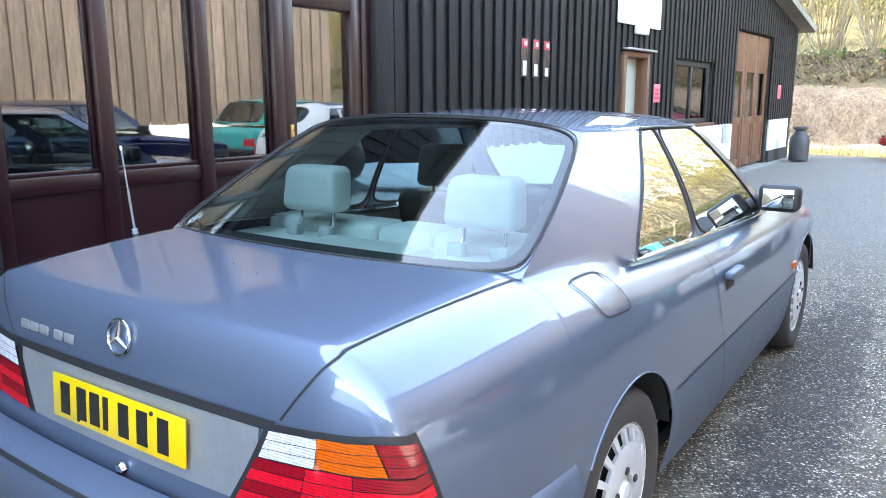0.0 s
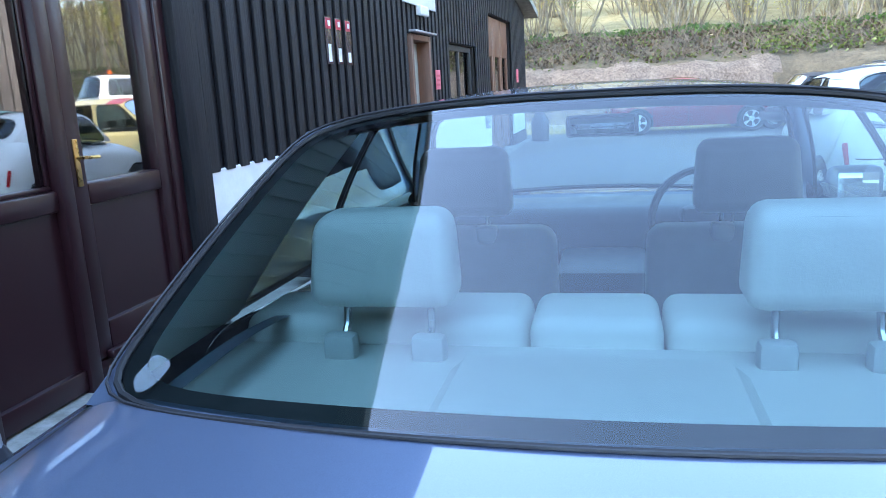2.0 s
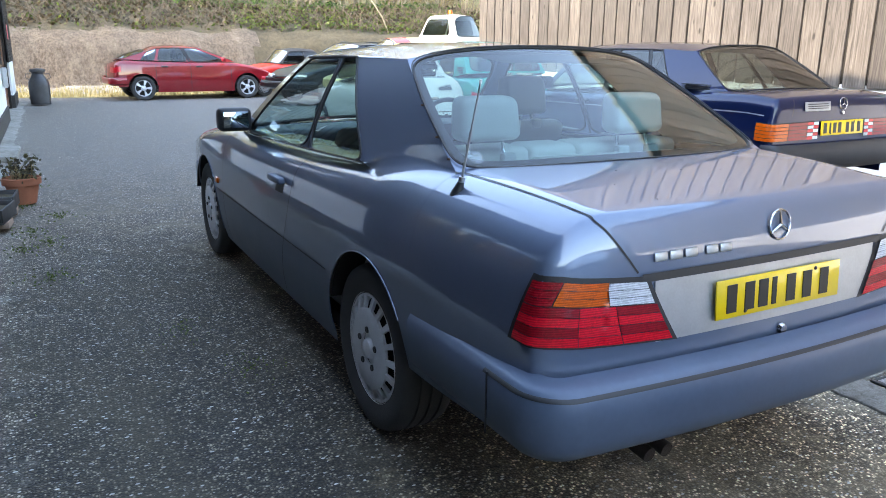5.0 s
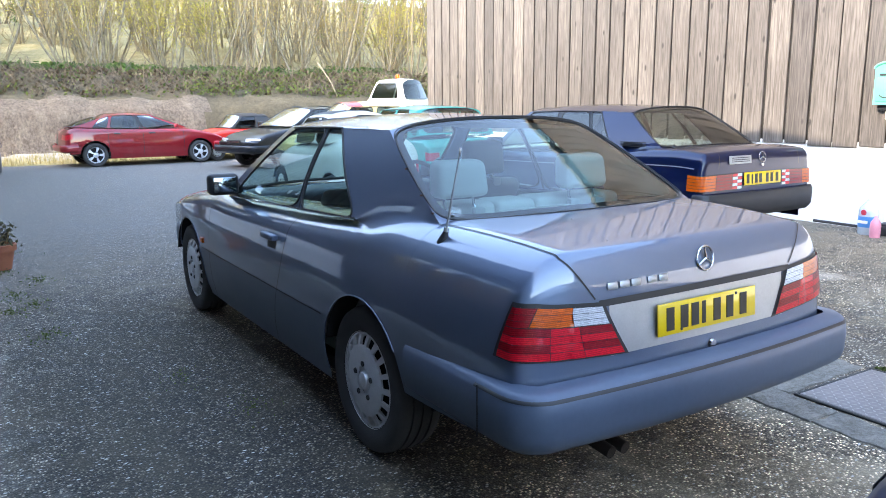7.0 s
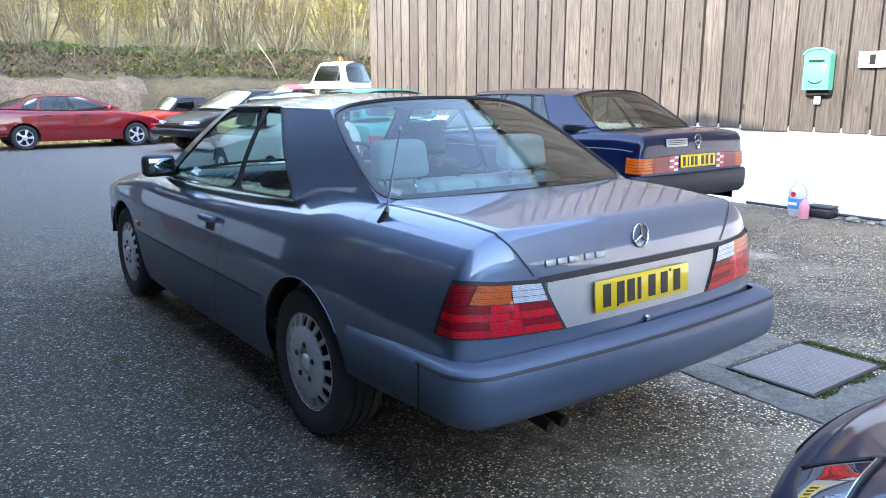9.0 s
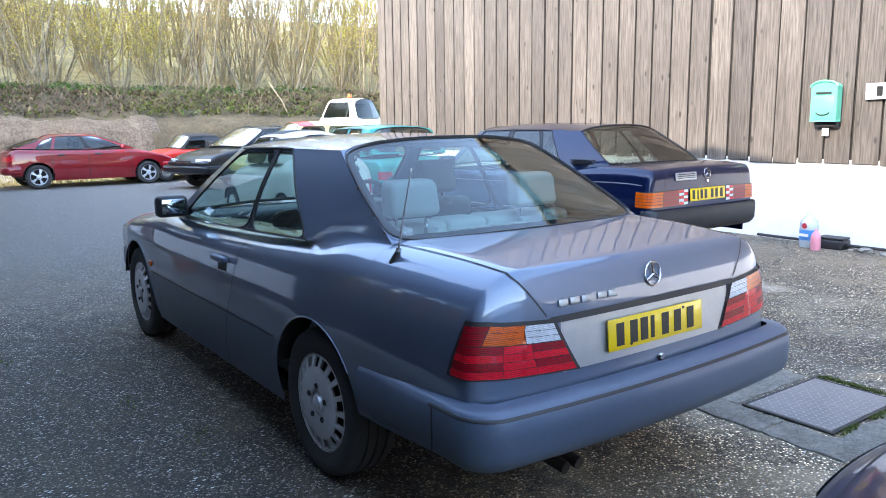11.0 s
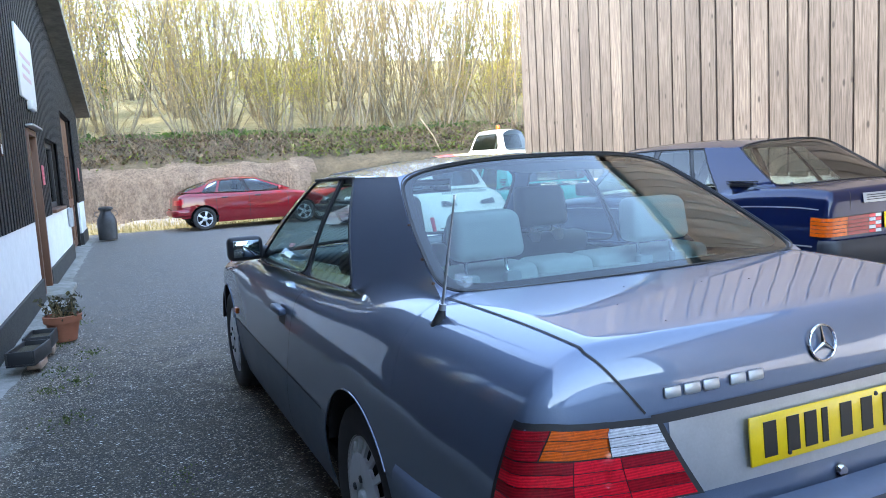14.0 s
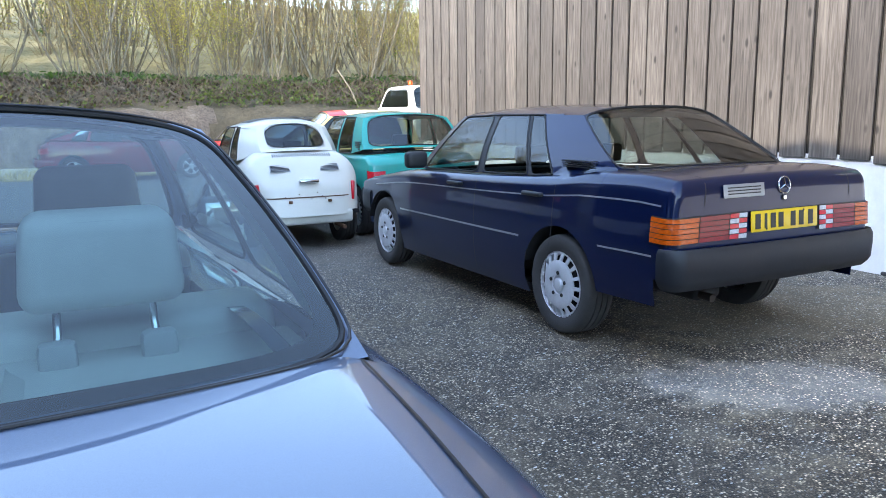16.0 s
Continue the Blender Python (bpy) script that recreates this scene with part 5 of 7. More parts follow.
    fog = [sc(-0.88 + 0.035 * a * (1 + 0.12 * math.sin(0.9 * k)), -0.82 + 0.09 * b * (1 + 0.12 * math.sin(0.67 * k + 1))) + Vector((0, -0.002, 0.003)) for k, (a, b) in enumerate(superellipse(28, 2.2))]
    part("fogged_patch", (fog + [sc(-0.88, -0.82) + Vector((0, -0.002, 0.003))], [(28, i, (i + 1) % 28) for i in range(28)]), FOG, w, "pale delaminated patch in the glass")
    for t in (-0.80, -0.45, 0.1):
        q = sc(-1.0, t)
        part("rust_spot", boxes((q.x - 0.005, q.x + 0.003, q.y - 0.005, q.y + 0.007, q.z - 0.004, q.z + 0.003), bev=0.002), RUST, car)
    rg = random.Random(12)
    for _ in range(5):
        q = B.at(-0.6 + 1.2 * rg.random(), 0.22 + 0.45 * rg.random(), 1.0)
        part("grit", boxes((q.x - 0.002, q.x + 0.002 * rg.random(), q.y - 0.0012, q.y + 0.0012, q.z - 0.001, q.z + 0.0015)), RUBBER, car)
    rv = part("rear_view_mirror", boxes((-0.115, 0.115, 2.46, 2.49, 1.225, 1.295), bev=0.012), DASH, car)
    part("mirror_glass", boxes((-0.102, 0.102, 2.455, 2.459, 1.235, 1.285), bev=0.002), MIRROR, rv)
    return car


coupe()


def generic_car(name, m, label, paint, L, hx, r, top, cols, rise, axles, R=0.29, rim_r=0.18, zb=0.19, keep=0.5, bump=BLACKPL, rim=RIM, glass=GLASSD, slots=17, style="disc", bow=0.06, rake=0.1,
                low=(0.10, -0.08), clad=None, clad_z=0.0, belt_trim=False, front_bow=0.06, rear_bow=-0.05, bumper_z=(0.55, 0.36), plan=None, cabin_paint=None, e=9, bumpers=True, arch=0.055, group="", wrap=None, flare=False, jut=1.0, rear_e=7, clearer=GLASSD, rear_k=0.985):
    """A parked car from its deck line, glasshouse edges and axles; tail at local y = 0. Returns the thing, its body and cabin."""
    car = empty(name, m, label, "car", group)
    plan = plan or ((0.0, 0.93 * hx), (0.2 * L, 0.99 * hx), (0.7 * L, hx), (L, 0.90 * hx))
    B = Body(0.08, L - 0.06, hx, zb, 1.0, r, top, plan, ((zb, 0.94), (zb + 0.12, 0.98), (0.5, 1.0), (0.72, 0.99), (0.88, 0.965), (1.02, 0.93)), 0.02, keep, rake, bow)
    arches = tuple((y, R, R + arch) for y in axles)
    xo = max(0.2, min(cols[-1][2], cols[0][2]) - 0.05)

    def region(x, y, z):
        if z > 0.99 and abs(x) < xo and cols[-1][0] + 0.06 < y < cols[0][0] - 0.05:
            return None
        if flare and cols[-1][0] < y < cols[-2][0] and z > 0.76 and abs(x) > xo:
            return None
        if z < (bumper_z[1] + 0.04 if y < 0.2 or y > L - 0.3 else 0.34) and (y < axles[0] - 0.05 or y > axles[1] + 0.05):
            return None
        return "cladding" if z < clad_z else "body"
    out = B.shell(region, arches, (-xo, xo), (cols[-1][0] + 0.06, cols[0][0] - 0.05) + ((cols[-1][0], cols[-2][0]) if flare else ()), (clad_z,) if clad_z else (0.76,) if flare else (), 70)
    for k, d in out.items():
        panel(k, d, clad if k == "cladding" else paint, car)
    wells(car, arches, hx, 0.26)
    part("underbody", boxes((-hx * 0.9, hx * 0.9, axles[0] - 0.05, axles[1] + 0.05, zb, zb + 0.05), (-hx * 0.84, hx * 0.84, 0.14, axles[0], bumper_z[1] + 0.03, bumper_z[1] + 0.07), (-hx * 0.84, hx * 0.84, axles[1], L - 0.2, 0.38, 0.42)), UNDER, car)
    for y in axles:
        for s in (-1, 1):
            wheel(car, y, s * (hx - 0.115), R, R, 0.18, rim_r, s, rim, slots, style)
    C = Cabin(cols, rise, front_bow, rear_bow, flare=B if flare else None)
    C.build(car, cabin_paint or paint, glass, LEATHERD, low=low, belt_trim=belt_trim, e=e, rear_e=rear_e, rear_glass=clearer, rear_k=rear_k)
    if bumpers:
        a, b = bumper_z
        h = a - b
        sec = [(o * jut, z) for o, z in ((-0.02, a), (0.04, a + 0.004), (0.065, a - 0.02), (0.07, a - 0.35 * h), (0.062, b + 0.25 * h), (0.035, b + 0.03), (-0.02, b))]
        part("rear_bumper", sweep(u_path(hx * 0.94, 0.09, wrap or axles[0] - R - arch - 0.03, min(0.12, (r[1] if isinstance(r, tuple) else r) + 0.03), bow * 0.9), sec), bump, car)
        part("front_bumper", sweep(u_path(hx * 0.92, L - 0.07, axles[1] + R + arch + 0.03, 0.14, bow * 0.9, -1), sec), bump, car)
    # seats seen through the glass
    for y0 in (axles[0] + 0.25, axles[0] + 1.10):
        for x in (-hx * 0.42, hx * 0.42):
            seat_pad(car, "seat_back", x - 0.22, x + 0.22, y0, y0 + 0.13, 0.4, cols[1][1] + 0.03, 0.2, DASH, 0.04)
            if y0 > axles[0] + 0.5:
                part("headrest", boxes((x - 0.12, x + 0.12, y0 - 0.16, y0 - 0.06, cols[1][1] + 0.06, cols[1][1] + 0.2), bev=0.03), DASH, car)
    part("cabin_floor", boxes((-hx * 0.8, hx * 0.8, cols[-1][0] + 0.1, cols[0][0], zb + 0.06, zb + 0.10)), UNDER, car)
    part("dashboard", boxes((-hx * 0.8, hx * 0.8, cols[0][0] - 0.35, cols[0][0] - 0.02, 0.5, cols[0][1] - 0.02), bev=0.04), DASH, car)
    return car, B, C


def side_line(B, y0, y1, z, s, n=24):
    return [(s * B.hx, y, z) for y in lin(y0, y1, n)]


def saloon():
    """Navy four-door saloon by the barn."""
    cols = [(3.08, 0.905, 0.735, 2.62, 1.315, 0.565, "paint"), (2.95, 0.905, 0.755, 2.55, 1.32, 0.57, "glass"), (2.06, 0.925, 0.762, 2.10, 1.33, 0.58, "black"), (2.00, 0.925, 0.762, 2.04, 1.33, 0.58, "glass"),
            (1.42, 0.94, 0.757, 1.66, 1.328, 0.575, "black"), (1.39, 0.94, 0.757, 1.635, 1.328, 0.575, "glass"), (1.16, 0.955, 0.745, 1.50, 1.325, 0.57, "paint"), (0.65, 1.005, 0.665, 1.14, 1.318, 0.54, "paint")]
    car, B, C = generic_car("saloon_car", pose(2.115, 4.31, 0.046, 0, 0, 1.6) @ Matrix.Translation((0, -1.0, 0)), "navy blue four-door saloon parked beside the timber barn", NAVY, 4.42, 0.838, (0.075, 0.05, 0.085),
                            ((0.08, 1.0), (0.4, 1.025), (0.75, 1.020), (1.16, 0.978), (2.0, 0.940), (3.0, 0.912), (4.0, 0.80), (4.4, 0.74)), cols, 0.05, (1.0, 3.665), 0.305, 0.20, bump=BUMPER, bow=0.03, rake=0.04,
                            plan=((0.0, 0.785), (0.35, 0.81), (0.7, 0.83), (1.6, 0.838), (3.0, 0.838), (4.4, 0.77)), bumper_z=(0.64, 0.425), wrap=0.17, jut=0.5, front_bow=0.07, rear_bow=-0.05, low=(0.12, -0.08), e=12, flare=True, rear_e=14, clearer=GLASSM)
    k = (1.0 - 0.5) / 0.5

    def zr(z):
        return 0.5 + (z - 0.5) / k
    for s in (-1, 1):
        for y in (1.06, 2.0, 3.06):
            part("shut_line", B.seam([(s * B.hx, y + (0.25 * max(0, 0.62 - z) if y < 1.5 else 0), z) for z in lin(0.25, 0.98, 16)], 0.007), RUBBER, car)
        part("belt_strip", B.seam(side_line(B, 0.16, 3.9, 0.865, s), 0.009, 0.005), DULLMETAL, car, "thin bright trim strip")
        part("side_strip", B.seam(side_line(B, 1.40, 3.27, 0.565, s), 0.013, 0.008), DULLMETAL, car, "grey rubbing strip")
        part("side_strip", B.seam(side_line(B, 0.20, 0.62, 0.60, s), 0.010, 0.008), DULLMETAL, car, "grey rubbing strip")
        for y in (1.26, 2.27):
            x = B.at(s * B.hx, y, 0.86).x
            part("door_handle", boxes((min(x, x + s * 0.04), max(x, x + s * 0.04), y - 0.10, y + 0.10, 0.825, 0.852), bev=0.010, seg=3), BLACKPL, car)
        part("door_mirror", boxes((s * 0.88 - 0.09, s * 0.88 + 0.09, 2.80, 2.90, 0.92, 1.05), bev=0.03, seg=3), BLACKPL, car)
        part("pillar_vent", boxes(*[(s * 0.722 - 0.012 - 0.004 * j, s * 0.722 + 0.012 - s * 0.005 * j, 0.80, 1.08, 1.012 + 0.012 * j, 1.018 + 0.012 * j) for j in range(4)]), BLACKPL, car)
        tl = part("tail_lamp", lamp_patch(B, 0.30, 0.30, zr(0.672), zr(0.812), 0.14, s, 0, 1, 0, 1, 0.004), BLACKPL, car)
        for i in range(5):
            for a, b, mt in ((0.01, 0.10, REDLENS if i % 2 else CLEARLENS), (0.10, 0.20, CLEARLENS if i % 2 else REDLENS), (0.21, 0.52, REDDEEP), (0.53, 0.99, AMBER)):
                part("lamp_rib", lamp_patch(B, 0.30, 0.30, zr(0.672), zr(0.812), 0.14, s, a, b, 0.02 + 0.195 * i, 0.02 + 0.195 * i + 0.165, 0.014, 16, 3), mt, tl)
    blank_plate(car, 0.52, 0.111, pose(0, B.at(0, 0.08, zr(0.755)).y - 0.014, 0.752, -4), ((0.08, 1), (0.20, 0.5), (0.31, 1), (0.43, 1), (0.62, 1), (0.75, 1), (0.90, 1)))
    badge(car, pose(0, B.at(0, 0.08, zr(0.935)).y - 0.006, 0.935, -8), 0.045)
    part("boot_lock", lathe([(0, 0.01), (0.012, 0.01), (0.014, 0)], 14), CHROME, car).matrix_local = pose(0, B.at(0, 0.08, zr(0.868)).y - 0.004, 0.868, 90)
    # grey panel with three dark bars on the boot face, left
    lv = part("boot_panel", boxes((-0.15, 0.15, -0.002, 0.003, -0.035, 0.035), bev=0.003), DULLMETAL, car, "grey reflective boot panel")
    lv.matrix_local = pose(-0.30, B.at(-0.30, 0.08, zr(0.915)).y - 0.004, 0.92, -8)
    part("panel_bar", boxes(*[(-0.12, 0.12, -0.0035, -0.0022, -0.018 + 0.016 * j, -0.012 + 0.016 * j) for j in range(3)]), BLACKPL, lv)
    part("shut_line", B.seam([(-0.62, y, 1.0) for y in lin(0.62, 0.08, 14)] + [(-0.62, 0.08, z) for z in lin(0.98, 0.86, 6)], 0.007), RUBBER, car)
    part("shut_line", B.seam([(0.62, y, 1.0) for y in lin(0.62, 0.08, 14)] + [(0.62, 0.08, z) for z in lin(0.98, 0.86, 6)], 0.007), RUBBER, car)
    part("silencer", boxes((-0.46, -0.26, 0.24, 0.6, 0.31, 0.40), bev=0.04, seg=3), UNDER, car)
    part("tail_pipe", tube([(-0.42, 0.34, 0.35), (-0.42, 0.16, 0.345)], 0.022, 12), DARKRUST, car)
    q = B.at(-0.68, 0.55, 1.0)
    part("aerial_stub", lathe([(0.013, 0), (0.013, 0.02), (0.008, 0.03), (0.0, 0.03)], 12), BLACKPL, car).location = q


def bubble():
    """Old cream-white bubble car, seen from the tail."""
    cols = [(2.02, 0.90, 0.58, 1.72, 1.25, 0.49, "paint"), (1.95, 0.90, 0.585, 1.68, 1.26, 0.495, "glass"), (1.22, 0.92, 0.60, 1.16, 1.275, 0.50, "paint"), (1.15, 0.92, 0.60, 1.10, 1.275, 0.50, "glass"),
            (0.80, 0.92, 0.595, 0.95, 1.265, 0.50, "paint"), (0.46, 1.01, 0.41, 0.78, 1.25, 0.37, "paint")]
    car, B, C = generic_car("bubble_car", pose(0.86, 8.02, 0.018, 0, 0, 1.5) @ Matrix.Diagonal((0.95, 1, 1, 1)), "old cream-white bubble car with rust spots", CREAMW, 2.97, 0.67, 0.24,
                            ((0.08, 0.78), (0.22, 0.92), (0.38, 1.0), (0.55, 1.03), (0.9, 0.96), (1.3, 0.92), (2.0, 0.90), (2.5, 0.80), (2.9, 0.66)), cols, 0.075, (0.62, 2.46), 0.26, 0.15, zb=0.22, bump=CREAMW, rim=CREAMW, bow=0.10, rake=0.22,
                            bumper_z=(0.37, 0.33), e=5, bumpers=False, plan=((0.0, 0.58), (0.35, 0.64), (0.9, 0.655), (2.2, 0.65), (2.97, 0.50)), arch=0.03, rear_k=0.78, rear_e=4)
    part("canvas_roof", grid(C.roof(-0.006), lin(-0.8, 0.8, 15), lin(0.05, 0.75, 12)), BLACKPL, car, "dark folded canvas roof")
    part("tail_apron", boxes((-0.50, 0.50, 0.10, 0.20, 0.27, 0.42), bev=0.04, seg=3), CREAMW, car)

    def face(x, z, out=0.006):
        p = B.at(x, 0.08, z)
        return p + Vector((0, -out, 0))
    # engine lid: louvres, vents, plate lamp, edge
    for i in range(26):
        x = -0.36 + 0.72 * i / 25
        a, b = B.at(x, 0.30, 1.0), B.at(x, 0.36, 1.0)
        part("louvre", tube([a + Vector((0, 0, 0.004)), b + Vector((0, 0, 0.004))], 0.006, 5), BLACKPL, car)
    for s in (-1, 1):
        v = part("lid_vent", boxes((-0.11, 0.11, -0.004, 0.002, -0.045, 0.045), bev=0.004), GREYPL, car)
        p = B.at(s * 0.31, 0.16, 1.0)
        v.matrix_local = pose(p.x, p.y - 0.006, p.z - 0.01, -46, 0, 0)
        for j in range(5):
            part("vent_slat", boxes((-0.10, 0.10, -0.009, -0.003, -0.038 + 0.018 * j, -0.030 + 0.018 * j)), BLACKPL, v)
        t = part("tail_lamp", boxes((-0.045, 0.045, -0.02, 0.02, -0.10, 0.10), bev=0.012, seg=3), REDLENS, car)
        p = face(s * 0.60, 0.62)
        t.matrix_local = pose(p.x, p.y + 0.035, 0.60, -14, 0, -s * 34)
        part("lid_hinge", boxes((s * 0.22 - 0.02, s * 0.22 + 0.02, face(0, 0.56).y - 0.015, face(0, 0.56).y + 0.01, 0.50, 0.53), bev=0.006), RUST, car)
    pl = part("plate_lamp", boxes((-0.11, 0.11, -0.05, 0.02, -0.02, 0.02), bev=0.016, seg=3), CHROME, car)
    p = face(0, 0.86)
    pl.matrix_local = pose(0, p.y - 0.005, p.z, -20)
    part("lid_edge", B.seam([(x, 0.08, 0.60) for x in lin(-0.52, 0.52, 20)], 0.012, 0.004), RUST, car)
    part("exhaust_pipe", tube([(0.36, 0.3, 0.24), (0.36, 0.02, 0.235)], 0.022, 10), RUST, car)
    for x, z in ((-0.13, 0.66), (-0.05, 0.60), (0.10, 0.68), (0.16, 0.62), (-0.3, 0.62), (0.2, 0.57), (0.02, 0.57)):
        p = face(x, z, 0.0)
        part("rust_spot", boxes((p.x - 0.007, p.x + 0.006, p.y - 0.002, p.y + 0.003, p.z - 0.006, p.z + 0.005), bev=0.002), RUST, car)


def hatch():
    """Small teal box car."""
    cols = [(2.20, 0.86, 0.62, 1.80, 1.265, 0.51, "paint"), (2.10, 0.86, 0.635, 1.74, 1.27, 0.52, "glass"), (1.30, 0.87, 0.64, 1.26, 1.28, 0.525, "paint"), (1.22, 0.87, 0.64, 1.20, 1.28, 0.525, "glass"),
            (0.72, 0.88, 0.635, 0.86, 1.275, 0.52, "paint"), (0.40, 0.93, 0.61, 0.66, 1.265, 0.51, "paint")]
    car, B, C = generic_car("box_car", pose(2.27, 8.22, 0.045, 0, 0, -1.0) @ Matrix.Diagonal((1.04, 1.04, 1.05, 1)), "small bright teal hatchback parked beyond the saloon", TEAL, 3.05, 0.685, 0.07,
                            ((0.08, 0.82), (0.3, 0.89), (0.6, 0.89), (2.2, 0.86), (3.0, 0.70)), cols, 0.045, (0.55, 2.39), 0.26, 0.16, bow=0.03, rake=0.15, e=8, rear_k=0.88, clearer=GLASSM)
    for s in (-1, 1):
        part("pillar_vent", boxes(*[(s * 0.605 - 0.014, s * 0.605 + 0.014, 0.50, 0.66, 0.90 + 0.02 * j, 0.912 + 0.02 * j) for j in range(6)]), BLACKPL, car)
        part("shut_line", B.seam([(s * B.hx, 1.26, z) for z in lin(0.25, 0.98, 12)], 0.008), RUBBER, car)
        part("door_handle", boxes((s * 0.675 - 0.02, s * 0.675 + 0.02, 1.30, 1.42, 0.74, 0.765), bev=0.006), BLACKPL, car)
        part("tail_lamp", lamp_patch(B, 0.50, 0.50, 0.66, 0.84, 0.06, s, 0, 1, 0, 1, 0.008), REDLENS, car)


def red_fastback():
    cols = [(3.10, 0.93, 0.70, 2.25, 1.24, 0.56, "paint"), (2.95, 0.92, 0.705, 2.18, 1.245, 0.565, "glass"), (2.00, 0.93, 0.715, 1.86, 1.265, 0.575, "black"), (1.93, 0.93, 0.715, 1.80, 1.265, 0.575, "glass"),
            (1.18, 0.95, 0.71, 1.28, 1.25, 0.57, "paint"), (1.12, 0.955, 0.70, 1.22, 1.245, 0.565, "glass"), (0.78, 0.97, 0.69, 0.98, 1.16, 0.56, "paint"), (0.34, 0.985, 0.66, 0.96, 1.17, 0.55, "paint")]
    car, B, C = generic_car("fastback_car", pose(-2.20, 20.5, 0.0, 0, 0, -86) @ Matrix.Translation((0, 0, 0)), "red five-door fastback parked below the bank", RED, 4.25, 0.845, 0.11,
                            ((0.08, 0.90), (0.4, 0.98), (0.8, 0.96), (2.0, 0.93), (3.0, 0.92), (3.8, 0.78), (4.2, 0.62)), cols, 0.05, (0.80, 3.40), 0.295, 0.20, bump=RED, slots=5, style="spoke", bow=0.08, e=7)
    for s in (-1, 1):
        for y in (1.12, 1.96, 2.98):
            part("shut_line", B.seam([(s * B.hx, y, z) for z in lin(0.25, 0.98, 12)], 0.012), RUBBER, car)
        part("side_strip", B.seam(side_line(B, 1.16, 3.04, 0.50, s), 0.035, 0.008), RED, car)
        for y in (1.25, 2.10):
            part("door_handle", boxes((s * 0.83 - 0.03, s * 0.83 + 0.03, y, y + 0.16, 0.80, 0.83), bev=0.008), BLACKPL, car)
        part("door_mirror", boxes((s * 0.86 - 0.09, s * 0.86 + 0.09, 2.74, 2.84, 0.93, 1.04), bev=0.03), RED, car)
        part("tail_lamp", lamp_patch(B, 0.45, 0.50, 0.72, 0.88, 0.18, s, 0, 1, 0, 1, 0.006), REDLENS, car)


def estate():
    """Black estate with roof rails, its nose towards the yard."""
    cols = [(3.22, 0.95, 0.72, 2.45, 1.37, 0.58, "paint"), (3.10, 0.94, 0.725, 2.40, 1.375, 0.585, "glass"), (2.15, 0.95, 0.735, 2.0, 1.39, 0.595, "black"), (2.08, 0.95, 0.735, 1.95, 1.39, 0.595, "glass"),
            (1.28, 0.96, 0.73, 1.25, 1.39, 0.595, "black"), (1.22, 0.96, 0.73, 1.19, 1.39, 0.595, "glass"), (0.42, 0.97, 0.70, 0.62, 1.37, 0.58, "paint"), (0.20, 0.98, 0.68, 0.45, 1.35, 0.56, "paint")]
    car, B, C = generic_car("estate_car", pose(5.6, 18.6, 0.0, 0, 0, 108) , "black estate car with roof rails and clear headlamps", DARKCAR, 4.5, 0.86, 0.12,
                            ((0.08, 0.95), (0.5, 0.97), (3.1, 0.95), (3.9, 0.84), (4.4, 0.66)), cols, 0.05, (0.95, 3.58), 0.30, 0.19, bow=0.10, bump=DARKCAR, e=9)
    for s in (-1, 1):
        part("roof_rail", tube([C.roof()(s * 0.9, t) + Vector((0, 0, 0.05 * math.sin(math.pi * min(1, max(0, 3 * min(t, 1 - t)))) )) for t in lin(0.12, 0.95, 14)], 0.014, 8), BLACKPL, car)
        hl = part("headlamp", boxes((-0.20, 0.20, -0.05, 0.05, -0.075, 0.075), bev=0.035, seg=3), CLEARLENS, car)
        hl.matrix_local = pose(s * 0.58, 4.28, 0.635, 14, 0, -s * 22)
        part("door_mirror", boxes((s * 0.93 - 0.09, s * 0.93 + 0.09, 2.9, 3.0, 0.95, 1.07), bev=0.03), DARKCAR, car)
    gr = part("grille", boxes((-0.28, 0.28, 4.40, 4.445, 0.58, 0.68), bev=0.02), BLACKPL, car)
    part("grille_bar", boxes((-0.26, 0.26, 4.445, 4.452, 0.622, 0.64)), CHROME, gr)
    p = part("number_plate", boxes((-0.26, 0.26, 4.47, 4.478, 0.38, 0.49), bev=0.002), WHITEPL, car, "white number plate with black bars")
    for k in range(7):
        part("character_bar", boxes((-0.235 + 0.068 * k, -0.195 + 0.068 * k, 4.479, 4.481, 0.40, 0.47)), INK, p)


